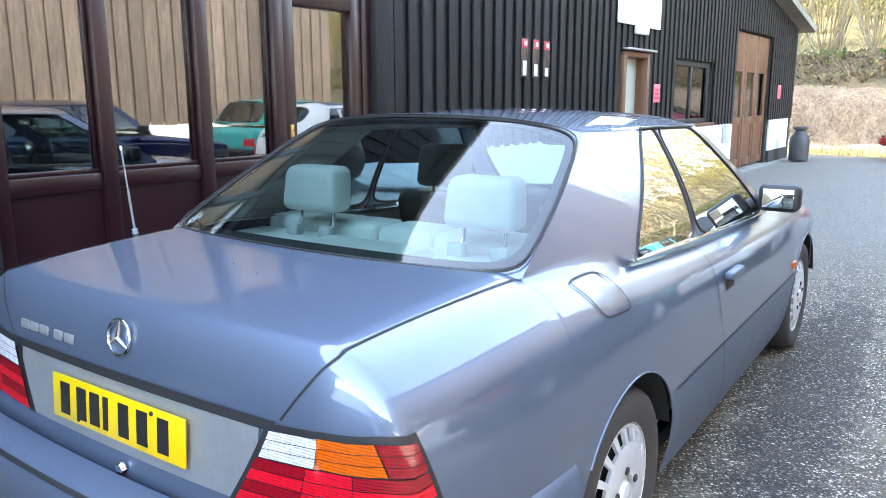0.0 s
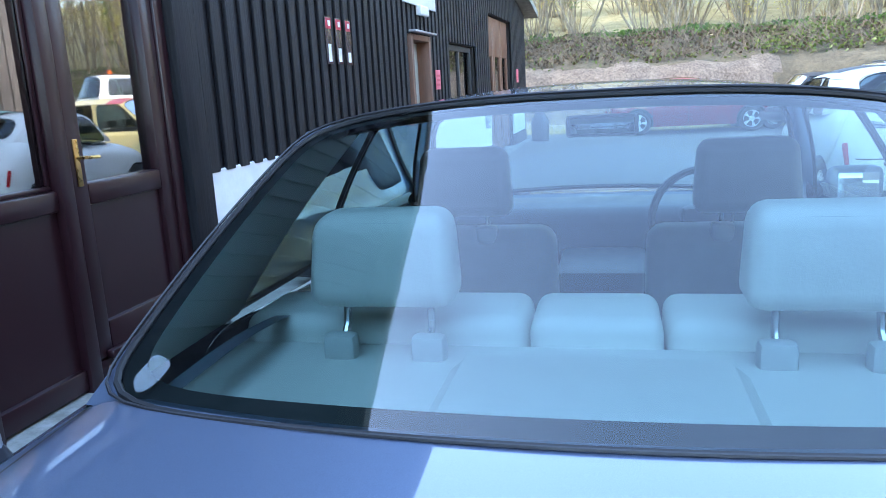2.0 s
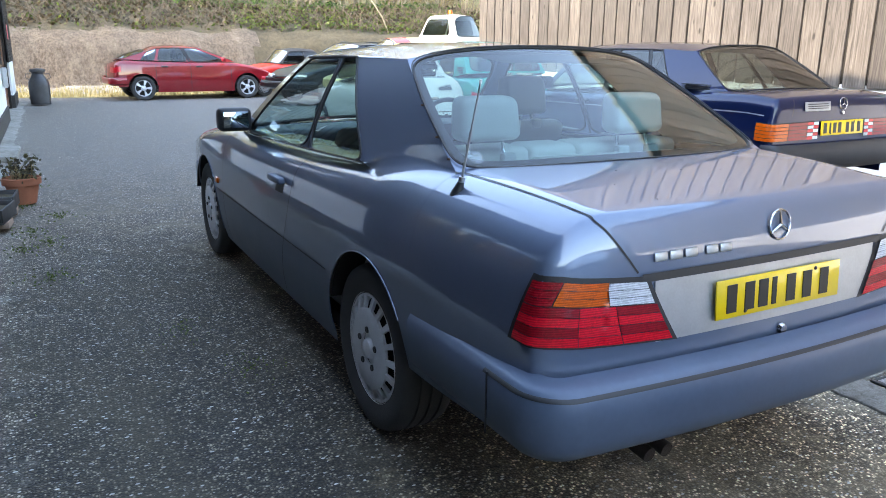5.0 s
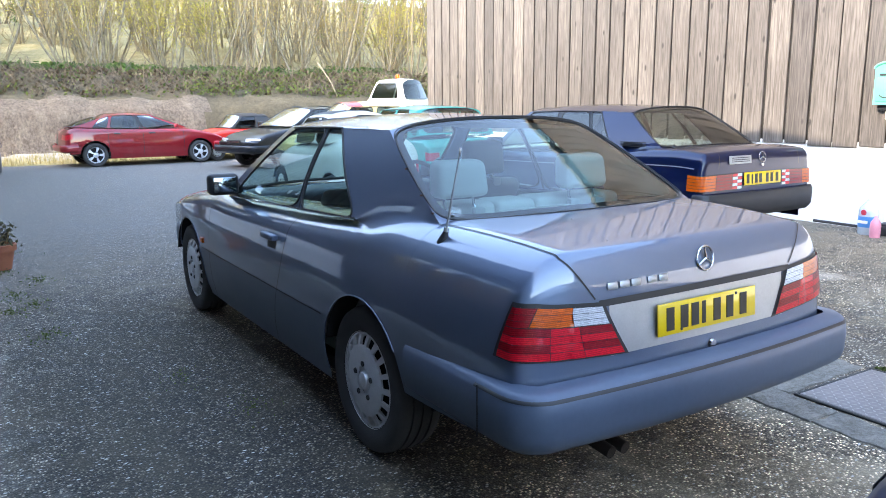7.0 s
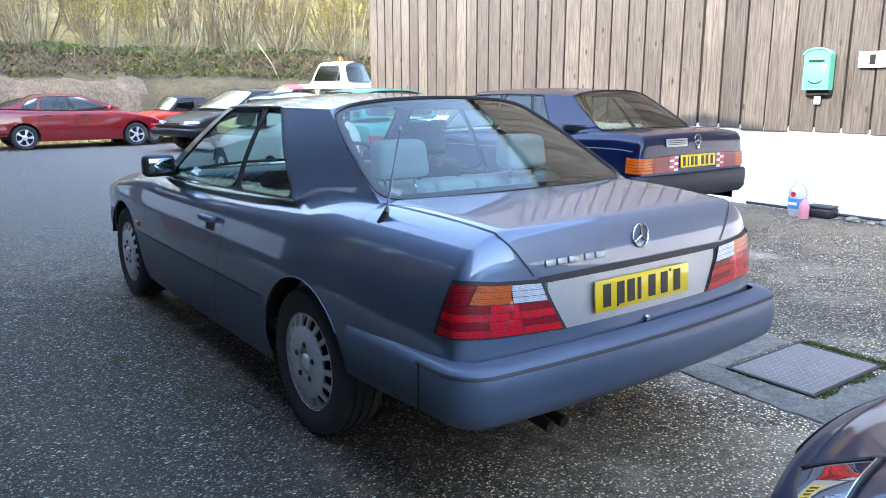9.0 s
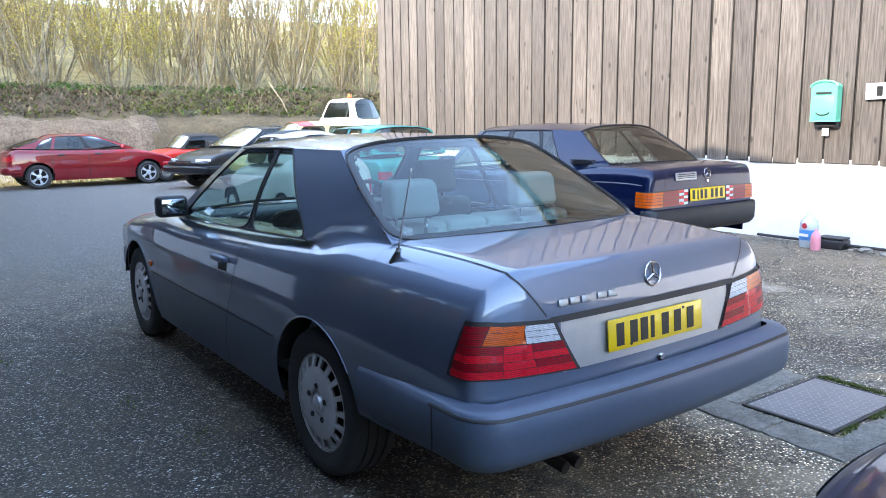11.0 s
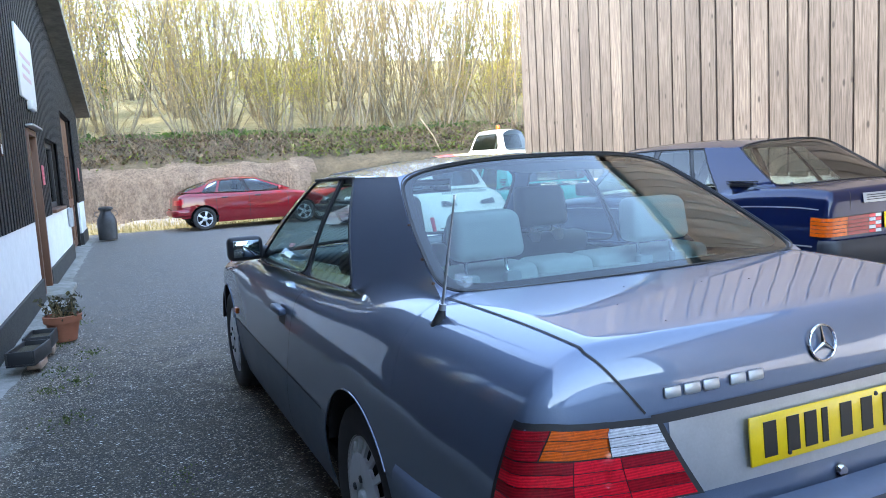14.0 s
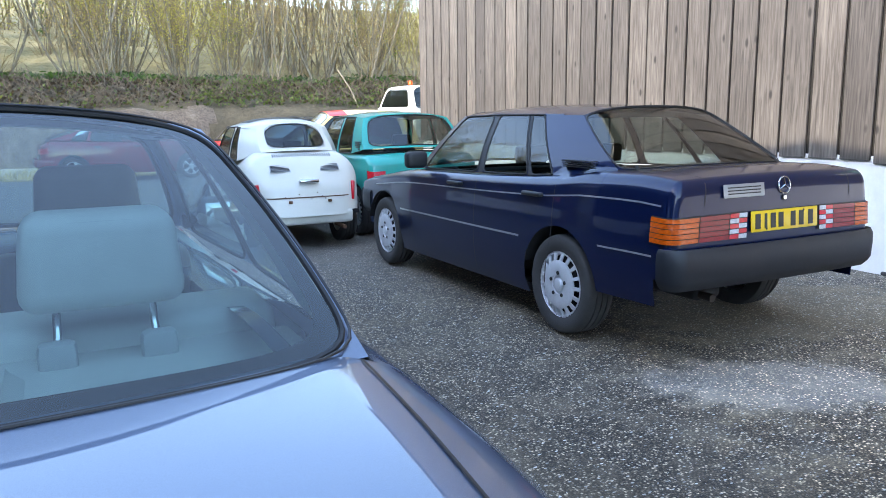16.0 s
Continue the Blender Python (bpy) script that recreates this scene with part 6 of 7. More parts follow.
def navy_behind():
    """Dark blue car parked nose-in behind the coupe; its front corner shows."""
    cols = [(2.95, 0.93, 0.70, 2.25, 1.33, 0.56, "paint"), (2.85, 0.92, 0.705, 2.20, 1.335, 0.565, "glass"), (1.95, 0.93, 0.715, 1.85, 1.35, 0.575, "black"), (1.88, 0.93, 0.715, 1.8, 1.35, 0.575, "glass"),
            (1.05, 0.94, 0.71, 1.2, 1.34, 0.57, "paint"), (0.42, 0.97, 0.66, 0.82, 1.32, 0.55, "paint")]
    car, B, C = generic_car("small_hatchback", pose(-1.38, -3.84, -0.10, 0, 0, 2), "dark blue hatchback parked close behind the coupe", NAVY, 4.05, 0.83, 0.16,
                            ((0.08, 0.92), (0.5, 0.96), (2.9, 0.93), (3.5, 0.81), (3.98, 0.62)), cols, 0.05, (0.70, 3.15), 0.29, 0.19, bump=NAVY, bow=0.20, e=8, bumpers=False)
    rng = random.Random(31)
    for s in (-1, 1):
        def fn(f, v, s=s, deep=0.0):
            q = B.at(s * (0.575 + 0.255 * f), 3.70 + (0.24 - 0.06 * f) * v, 1.0)
            return q + (q - Vector((s * 0.45, 3.45, 0.35))).normalized() * (0.004 - deep)
        hl = part("headlamp", grid(lambda f, v: fn(f, v, deep=0.012 + (0.045 + 0.02 * rng.random()) * math.sin(math.pi * f) * math.sin(math.pi * v)), lin(0, 1, 8), lin(0, 1, 7)), REFLECTOR, car, "bright faceted headlamp reflector under clear glass", smooth=False)
        bowl = part("lamp_bowl", lathe([(0.0, -0.02), (0.03, -0.018), (0.05, 0.0), (0.056, 0.012), (0.050, 0.014)], 28), CHROME, hl)
        c = fn(0.52, 0.45, deep=0.035)
        bowl.matrix_local = look(c, c - (fn(0.52, 0.45) - c))
        part("lamp_glass", grid(fn, lin(0, 1, 14), lin(0, 1, 10)), WATERGLASS, hl)
        rim = [fn(f, 0) for f in lin(0, 1, 12)] + [fn(1, v) for v in lin(0.1, 1, 8)] + [fn(f, 1) for f in lin(0.95, 0, 12)] + [fn(0, v) for v in lin(0.9, 0.1, 8)]
        part("headlamp_seal", tube(rim, 0.006, 6, True), BLACKPL, hl)
        part("chrome_edge", tube([fn(0.02 + 0.96 * f, 0.05) for f in lin(0, 1, 12)], 0.004, 6), CHROME, hl)
        part("shut_line", B.seam([(s * (0.68 - 0.105 * (y - 2.9) / 0.82), y, 1.0) for y in lin(2.9, 3.72, 18)], 0.008), RUBBER, car)
    part("shut_line", B.seam([(x, 3.92, 1.0) for x in lin(-0.565, 0.565, 18)], 0.008), RUBBER, car)
    part("grille", B.seam([(x, B.y1, 0.66) for x in lin(-0.38, 0.38, 20)], 0.09, 0.006), BLACKPL, car)


def yellow_car():
    cols = [(2.6, 0.92, 0.62, 2.0, 1.42, 0.53, "paint"), (2.5, 0.92, 0.625, 1.95, 1.425, 0.535, "glass"), (1.5, 0.93, 0.63, 1.45, 1.44, 0.54, "paint"), (1.42, 0.93, 0.63, 1.38, 1.44, 0.54, "glass"), (0.6, 0.93, 0.62, 0.75, 1.43, 0.53, "paint"), (0.3, 0.93, 0.60, 0.5, 1.41, 0.51, "paint")]
    car, B, C = generic_car("van_car", pose(5.0, 14.35, 0.0, 0, 0, 84), "small pale-yellow van with a red front edge to its roof", YELLOW, 3.4, 0.70, 0.12,
                            ((0.08, 0.88), (0.4, 0.92), (2.6, 0.90), (3.3, 0.74)), cols, 0.09, (0.6, 2.7), 0.28, 0.17, e=7)
    part("roof_edge", grid(C.roof(-0.008), lin(-1, 1, 15), lin(0.0, 0.22, 5)), SCARLET, car, "red painted roof edge")


def red_open():
    cols = [(1.95, 0.86, 0.56, 1.62, 1.18, 0.48, "paint"), (1.90, 0.86, 0.565, 1.60, 1.185, 0.485, "glass"), (1.2, 0.87, 0.57, 1.18, 1.20, 0.49, "black"), (0.6, 0.88, 0.55, 0.8, 1.18, 0.47, "black")]
    car, B, C = generic_car("open_car", pose(4.1, 21.4, 0.0, 0, 0, 100), "scarlet small open car with a black hood", SCARLET, 2.97, 0.66, 0.16,
                            ((0.08, 0.72), (0.4, 0.86), (2.0, 0.86), (2.9, 0.66)), cols, 0.06, (0.6, 2.45), 0.26, 0.16, cabin_paint=BLACKPL, e=6, bow=0.1)


def truck():
    """White cab with an amber beacon on its roof, seen over the cars."""
    t = empty("breakdown_truck", pose(6.55, 18.6, 0.0, 0, 0, 20) @ Matrix.Diagonal((0.62, 0.8, 0.95, 1)), "white truck cab with an amber roof beacon", "truck")
    bm = boxes((-0.85, 0.85, -0.9, 0.9, 0.75, 1.75), bev=0.08, seg=3)
    part("cab_body", bm, CREAMW, t)
    C = Cabin([(0.85, 1.7, 0.80, 0.55, 2.20, 0.68, "paint"), (0.78, 1.7, 0.80, 0.50, 2.20, 0.68, "glass"), (-0.55, 1.7, 0.80, -0.45, 2.20, 0.68, "paint"), (-0.88, 1.7, 0.78, -0.66, 2.18, 0.66, "paint")], 0.10, 0.06, -0.05)
    C.build(t, CREAMW, GLASSD, LEATHERD, belt_trim=False, e=6)
    part("beacon_bar", boxes((-0.22, 0.22, -0.10, 0.10, 2.28, 2.33), bev=0.012), BLACKPL, t)
    part("beacon", lathe([(0.0, 0.13), (0.07, 0.12), (0.085, 0.06), (0.088, 0.0)], 20), AMBER, t, "amber rotating beacon").location = (0, 0, 2.325)
    part("load_bed", boxes((-0.95, 0.95, -4.2, -0.95, 0.8, 0.98), bev=0.02), DULLMETAL, t)
    part("chassis", boxes((-0.4, 0.4, -4.0, 0.8, 0.55, 0.78)), UNDER, t)
    for y in (0.3, -3.1):
        for s in (-1, 1):
            wheel(t, y, s * 0.78, 0.36, 0.36, 0.22, 0.2, s, RIM)


saloon()
bubble()
hatch()
red_fastback()
estate()
navy_behind()
yellow_car()
red_open()
truck()


# ---- woodland on the bank ----
BARK = patchy("hazel_bark", ((0.055, 0.042, 0.028), (0.16, 0.128, 0.084), (0.36, 0.305, 0.215)), 3.0, 0.9, 0.4, 0.01, (1, 1, 0.3))
TWIG = plain("bare_twig", (0.24, 0.18, 0.085), 0.85, 0, 0.45, 3, 0)


def leaf_mat(name, a, b):
    m, n, l, p = nodes_of(name)
    g = n.new("ShaderNodeNewGeometry")
    c = ramp(n, l, g.outputs["Random Per Island"], ((0.0, a), (1.0, b)))
    l.new(c, p.inputs["Base Color"])
    p.inputs["Roughness"].default_value = 0.55
    tr = n.new("ShaderNodeBsdfTranslucent")
    l.new(c, tr.inputs[0])
    x = n.new("ShaderNodeMixShader")
    x.inputs[0].default_value = 0.45
    l.new(p.outputs[0], x.inputs[1])
    l.new(tr.outputs[0], x.inputs[2])
    l.new(x.outputs[0], n["Material Output"].inputs[0])
    return m


BUDS = leaf_mat("spring_leaf", (0.22, 0.21, 0.025), (0.55, 0.46, 0.10))
CATKIN = leaf_mat("catkin", (0.28, 0.19, 0.075), (0.50, 0.39, 0.17))
IVY = leaf_mat("ivy_leaf", (0.02, 0.055, 0.008), (0.09, 0.16, 0.025))
WEED = leaf_mat("moss_and_weed", (0.04, 0.07, 0.012), (0.12, 0.15, 0.03))
STEMS = plain("bramble_stem", (0.12, 0.092, 0.064), 0.85, 0, 0.45, 3, 0)
BRAMBLE = leaf_mat("bramble_leaf", (0.028, 0.021, 0.012), (0.105, 0.075, 0.040))
STRAW = leaf_mat("dry_grass", (0.20, 0.17, 0.07), (0.42, 0.36, 0.18))


def leaf_quads(rng, pts, size):
    V, F = [], []
    for p in pts:
        s = size * (0.6 + 0.8 * rng.random())
        d = Vector((rng.gauss(0, 1), rng.gauss(0, 1), rng.gauss(0, 1))).normalized()
        e = d.cross(Vector((rng.gauss(0, 1), rng.gauss(0, 1), rng.gauss(0, 1)))).normalized()
        o = len(V)
        V += [p - d * s, p + e * s * 0.55, p + d * s, p - e * s * 0.55]
        F.append((o, o + 1, o + 2, o + 3))
    return V, F


def hazel(seed, stems, height, spread, leaves, leaf, ivy=False):
    """Many-stemmed coppice stool: straight tapered stems fanning from one foot, side shoots, fine twigs and thin spring leaf."""
    rng = random.Random(seed)
    S, T, tips = [], [], []
    for i in range(stems):
        a = rng.random() * 2 * math.pi
        lean = spread * rng.random() ** 0.8
        h = height * (0.70 + 0.45 * rng.random())
        foot = 0.10 + 0.30 * rng.random()
        b = Vector((foot * math.cos(a), foot * math.sin(a), -0.1))
        bend, sway = rng.gauss(0, 0.16), rng.random() * 6.28
        pts = []
        for k in range(10):
            t = k / 9
            out = lean * h * 0.30 * (t ** 0.85 if i % 3 else t ** 1.5)
            pts.append(b + Vector((math.cos(a) * out + bend * math.sin(3.4 * t + sway), math.sin(a) * out + bend * math.cos(2.6 * t + sway), h * t)) + Vector((rng.gauss(0, 0.025), rng.gauss(0, 0.025), 0)))
        r = 0.016 + 0.034 * rng.random() ** 2
        S.append(tube(pts, r, 5, False, 0.007))
        for j in range(12):
            t = 0.10 + 0.82 * rng.random()
            k = min(8, int(t * 9))
            p = pts[k].lerp(pts[k + 1], t * 9 - k)
            w = rng.random() * 2 * math.pi
            ln = (0.6 + 1.2 * rng.random()) * (1.15 - t * 0.5)
            q = p + Vector((math.cos(w) * 0.62, math.sin(w) * 0.62, 0.70)) * ln * 0.5
            e = q + Vector((math.cos(w) * 0.35, math.sin(w) * 0.35, 0.85)) * ln * 0.5
            T.append(tube([p, q, e], 0.010, 3, False, 0.004))
            tips += [q, e]
            for c in range(3):
                f = p.lerp(q, 0.4 + 0.6 * rng.random()) if c else q.lerp(e, rng.random())
                g = f + Vector((rng.gauss(0, 0.20), rng.gauss(0, 0.20), 0.15 + 0.35 * rng.random()))
                T.append(tube([f, g], 0.0055, 3, False, 0.003))
                tips.append(g)
        tips.append(pts[-1])
    # low suckers and dead wood round the foot
    for j in range(26):
        w = rng.random() * 2 * math.pi
        f = Vector((0.35 * math.cos(w) * rng.random(), 0.35 * math.sin(w) * rng.random(), 0.0))
        g = f + Vector((math.cos(w) * (0.3 + 0.7 * rng.random()), math.sin(w) * (0.3 + 0.7 * rng.random()), 0.25 + 0.8 * rng.random()))
        T.append(tube([f, f.lerp(g, 0.5) + Vector((0, 0, 0.12)), g], 0.008, 3, False, 0.004))
    t = empty("hazel_tree", Matrix.Identity(4), "bare many-stemmed hazel coppice with thin spring leaf", "tree", "trees on the bank")
    part("trunk", join(*S), BARK, t)
    tagged(part("crown", join(*T), TWIG, t), kind="stuff")
    L = []
    for _ in range(leaves):
        c = rng.choice(tips)
        L.append(c + Vector((rng.gauss(0, 0.26), rng.gauss(0, 0.26), rng.gauss(0, 0.20))))
    tagged(part("foliage", leaf_quads(rng, L, 0.034), leaf, t, smooth=False), kind="stuff")
    if ivy:
        P = [Vector((rng.gauss(0, 0.11), rng.gauss(0, 0.11), 1.0 + rng.random() * height * 0.45)) for _ in range(500)]
        part("ivy", leaf_quads(rng, P, 0.05), IVY, t, "dark green climbing ivy", smooth=False)
    return t


def woods():
    rng = random.Random(21)
    kinds = [hazel(1, 11, 8.5, 1.6, 4600, BUDS), hazel(2, 9, 9.0, 1.3, 1800, CATKIN), hazel(3, 14, 7.5, 2.0, 5600, BUDS), hazel(4, 8, 9.5, 1.0, 1400, CATKIN), hazel(5, 5, 9.5, 0.8, 2200, BUDS, True), hazel(6, 13, 8.0, 1.8, 1800, CATKIN)]
    spots = []
    x = -24.0
    while x < 30:
        spots.append((x + rng.gauss(0, 0.4), 26.2 + rng.random() * 1.3, 0.95))
        x += 1.25 + 0.8 * rng.random()
    for row, (y, gap, sc) in enumerate(((29.0, 1.7, 1.0), (32.0, 2.0, 1.05), (36.0, 2.3, 1.1), (41, 2.6, 1.15), (47, 3.0, 1.2))):
        x = -26.0 - row * 3
        while x < 32 + row * 4:
            spots.append((x + rng.gauss(0, 0.5), y + rng.gauss(0, 1.0), sc))
            x += gap * (0.7 + 0.6 * rng.random())
    first = set()
    for i, (x, y, sc) in enumerate(spots):
        k = rng.randrange(len(kinds))
        s = sc * (0.8 + 0.35 * rng.random())
        m = pose(x, y, hill(x, y) - 0.05, rng.gauss(0, 3), rng.gauss(0, 3), rng.random() * 360)
        if k not in first:
            first.add(k)
            kinds[k].matrix_world = m
            kinds[k].scale = (s, s, s)
        else:
            t = copy_thing(kinds[k], m)
            t.scale = (s, s, s)


woods()


def undergrowth():
    rng = random.Random(8)
    # ivy and ramsons along the lip of the bank
    P = []
    for _ in range(9000):
        x = -22 + 46 * rng.random()
        y = 26.75 + rng.gauss(0, 0.32) + 0.02 * x
        P.append(Vector((x, y, hill(x, y) + 0.03 + 0.22 * rng.random() * (0.5 + noise.noise(Vector((x * 0.5, y, 0)))))))
    tagged(part("bank_ivy", leaf_quads(rng, P, 0.09), IVY, None, smooth=False), "low green ivy and ramsons along the bank top", "undergrowth", kind="stuff")
    # dead leaf and bramble hanging below it
    P = []
    for _ in range(16000):
        x = -22 + 46 * rng.random()
        y = 24.1 + 2.3 * rng.random() ** 0.8 + 0.02 * x
        P.append(Vector((x, y, hill(x, y) + 0.02 + 0.25 * rng.random() * (0.6 + noise.noise(Vector((x * 0.7, y, 2)))))))
    tagged(part("bramble_leaf", leaf_quads(rng, P, 0.06), BRAMBLE, None, smooth=False), "brown dead leaf and bramble on the bank face", "undergrowth", kind="stuff")
    # bramble arcs on the face
    B = []
    for _ in range(1500):
        x = -20 + 42 * rng.random()
        y = 24.0 + 2.4 * rng.random() + 0.02 * x
        a = rng.random() * 2 * math.pi
        p = Vector((x, y, hill(x, y)))
        ln = 0.5 + 0.9 * rng.random()
        q = p + Vector((math.cos(a) * ln * 0.5, -0.15 + 0.3 * math.sin(a), 0.25 + 0.3 * rng.random()))
        e = p + Vector((math.cos(a) * ln, -0.35 - 0.3 * rng.random(), -0.15 + 0.3 * rng.random()))
        B.append(tube([p, q, e], 0.005 + 0.007 * rng.random(), 3, False, 0.004))
    tagged(part("bank_brambles", join(*B), STEMS), "tangled brown bramble stems on the bank face", "undergrowth", kind="stuff")
    P = []
    for _ in range(6000):
        x = 2 + 17 * rng.random() if rng.random() < 0.75 else -20 + 22 * rng.random()
        y = 23.9 + 2.0 * rng.random() + 0.02 * x
        P.append(Vector((x, y, hill(x, y) + 0.25 * rng.random())))
    tagged(part("bank_weeds", leaf_quads(rng, P, 0.06), WEED, None, smooth=False), "small green leaves scattered over the bank face", "undergrowth", kind="stuff")
    # grass at the foot of the bank
    V, F = [], []
    for _ in range(9000):
        x = -14 + 24 * rng.random()
        y = 21.3 + 1.5 * rng.random() + 0.02 * x
        z = hill(x, y)
        a = rng.random() * 6.28
        h = 0.05 + 0.13 * rng.random()
        o = len(V)
        V += [(x, y, z), (x + 0.02 * math.cos(a), y + 0.02 * math.sin(a), z), (x + 0.05 * math.cos(a + 1), y + 0.05 * math.sin(a + 1), z + h)]
        F.append((o, o + 1, o + 2))
    tagged(part("verge_grass", (V, F), STRAW, None, smooth=False), "sunlit yellow-green grass below the bank", "grass", kind="stuff")


undergrowth()
# a leaning pale post on the bank
tagged(part("bank_post", tube([(7.2, 24.2, hill(7.2, 24.2) - 0.2), (7.0, 24.5, hill(7.2, 24.2) + 0.55), (6.72, 25.0, hill(7.2, 24.2) + 1.25)], 0.026, 8), BARK), "pale leaning pole on the bank", "post")


# ---- small things in the yard ----
TERRA = plain("terracotta", (0.30, 0.105, 0.055), 0.8, 0, 0.2, 10, 0.2)
BRICK = plain("buff_brick", (0.34, 0.24, 0.18), 0.9, 0, 0.25, 14, 0.4)
MINT = plain("mint_green_enamel", (0.10, 0.42, 0.29), 0.4, 0, 0.08, 12, 0.08)
WATER = plain("clear_bottle", (0.52, 0.58, 0.62), 0.22, 0, 0.06, 14, 0.1, coat=0.5)
WATER.node_tree.nodes["Principled BSDF"].inputs["Alpha"].default_value = 0.8
BLUELBL = plain("blue_label", (0.05, 0.22, 0.50), 0.45)
PINKLIQ = plain("pink_bottle", (0.62, 0.24, 0.30), 0.3, 0, 0.1, 14, 0.0, coat=0.4)


def milk_churn():
    c = empty("milk_churn", pose(-3.62, 18.9, 0.03), "dark dented metal milk churn beside the wall", "churn")
    part("churn_body", lathe([(0.0, 0.0), (0.20, 0.0), (0.21, 0.02), (0.205, 0.05), (0.215, 0.40), (0.205, 0.48), (0.13, 0.62), (0.115, 0.66), (0.135, 0.70), (0.0, 0.70)], 32), CHURN, c)
    part("churn_lid", lathe([(0.155, 0.70), (0.165, 0.72), (0.155, 0.76), (0.06, 0.78), (0.0, 0.78)], 32), CHURN, c)
    for s in (-1, 1):
        part("churn_handle", tube([(s * 0.17, 0, 0.53), (s * 0.25, 0, 0.58), (s * 0.23, 0, 0.66), (s * 0.13, 0, 0.66)], 0.011, 8), CHURN, c)


CHURN = plain("tarnished_churn", (0.055, 0.055, 0.058), 0.5, 0.5, 0.3, 8, 0.2)
milk_churn()


def plant_pot():
    p = empty("plant_pot", pose(-3.70, 6.95, 0.012), "terracotta pot with withered plants", "pot")
    part("pot", lathe([(0.0, 0.0), (0.10, 0.0), (0.135, 0.17), (0.155, 0.17), (0.158, 0.225), (0.145, 0.23), (0.135, 0.19), (0.0, 0.19)], 32), TERRA, p)
    rng = random.Random(3)
    S, L = [], []
    for _ in range(34):
        a = rng.random() * 6.28
        r = 0.11 * rng.random()
        b = Vector((r * math.cos(a), r * math.sin(a), 0.18))
        e = b + Vector((rng.gauss(0, 0.06), rng.gauss(0, 0.06), 0.05 + 0.14 * rng.random()))
        S.append(tube([b, b.lerp(e, 0.5) + Vector((rng.gauss(0, 0.02), 0, 0)), e], 0.004, 4))
        L += [e + Vector((rng.gauss(0, 0.03), rng.gauss(0, 0.03), rng.gauss(0, 0.03))) for _ in range(7)]
    part("dry_stems", join(*S), TWIG, p)
    part("withered_leaves", leaf_quads(rng, L, 0.022), WITHER, p, smooth=False)


WITHER = leaf_mat("withered_leaf", (0.035, 0.028, 0.018), (0.10, 0.09, 0.04))
plant_pot()


def trough(x, y, turn, w):
    t = empty("seed_trough", pose(x, y, 0.03, 0, 0, turn), "black plastic planting trough with soil", "trough", "troughs by the wall")
    bm = boxes((-w / 2, w / 2, -0.10, 0.10, 0.05, 0.065), (-w / 2, w / 2, -0.10, -0.085, 0.065, 0.16), (-w / 2, w / 2, 0.085, 0.10, 0.065, 0.16), (-w / 2, -w / 2 + 0.015, -0.085, 0.085, 0.065, 0.16), (w / 2 - 0.015, w / 2, -0.085, 0.085, 0.065, 0.16), bev=0.004)
    part("trough_shell", bm, BLACKPL, t)
    part("soil", boxes((-w / 2 + 0.015, w / 2 - 0.015, -0.085, 0.085, 0.065, 0.125)), SCRUB, t)
    b = empty("brick", pose(x + 0.05, y - 0.02, 0.03, 0, 0, turn + 4), "buff house brick under the trough", "brick", "bricks by the wall")
    part("brick_block", boxes((-0.107, 0.107, -0.05, 0.05, 0.0, 0.052), bev=0.006), BRICK, b)


trough(-3.86, 5.95, 80, 0.42)
trough(-3.83, 6.45, 86, 0.36)


def clumps(name, spots, n, size, spread, material, label, seed):
    rng = random.Random(seed)
    P = []
    for x, y in spots:
        for _ in range(n):
            r = abs(rng.gauss(0, spread))
            a = rng.random() * 6.28
            P.append(Vector((x + r * math.cos(a), y + r * math.sin(a) * 1.3, 0.03 + 0.045 * rng.random() * math.exp(-r * 4))))
    tagged(part(name, leaf_quads(rng, P, size), material, None, smooth=False), label, "weeds", kind="stuff")


clumps("yard_weeds", [(-3.62, 5.6), (-3.50, 5.25), (-3.66, 5.05), (-3.45, 6.1), (-3.75, 6.6), (-3.62, 7.6), (-3.5, 4.3), (-3.75, 8.4)], 130, 0.008, 0.10, WEED, "small moss and weed clumps on the concrete edge", 5)
clumps("yard_moss", [(-2.95, 3.1), (-3.9, 2.4), (-2.75, 2.5)], 110, 0.006, 0.09, WEED, "green moss in the asphalt", 6)


# relief paler than its plate: colour stands in for light on low ridges
CHEQ = plain("lit_chequer", (0.27, 0.24, 0.225), 0.5, 0.1, 0.2, 9, 0.0)
PLATESTEEL = plain("worn_galvanised_plate", (0.19, 0.165, 0.155), 0.65, 0.0, 0.25, 6, 0.15)


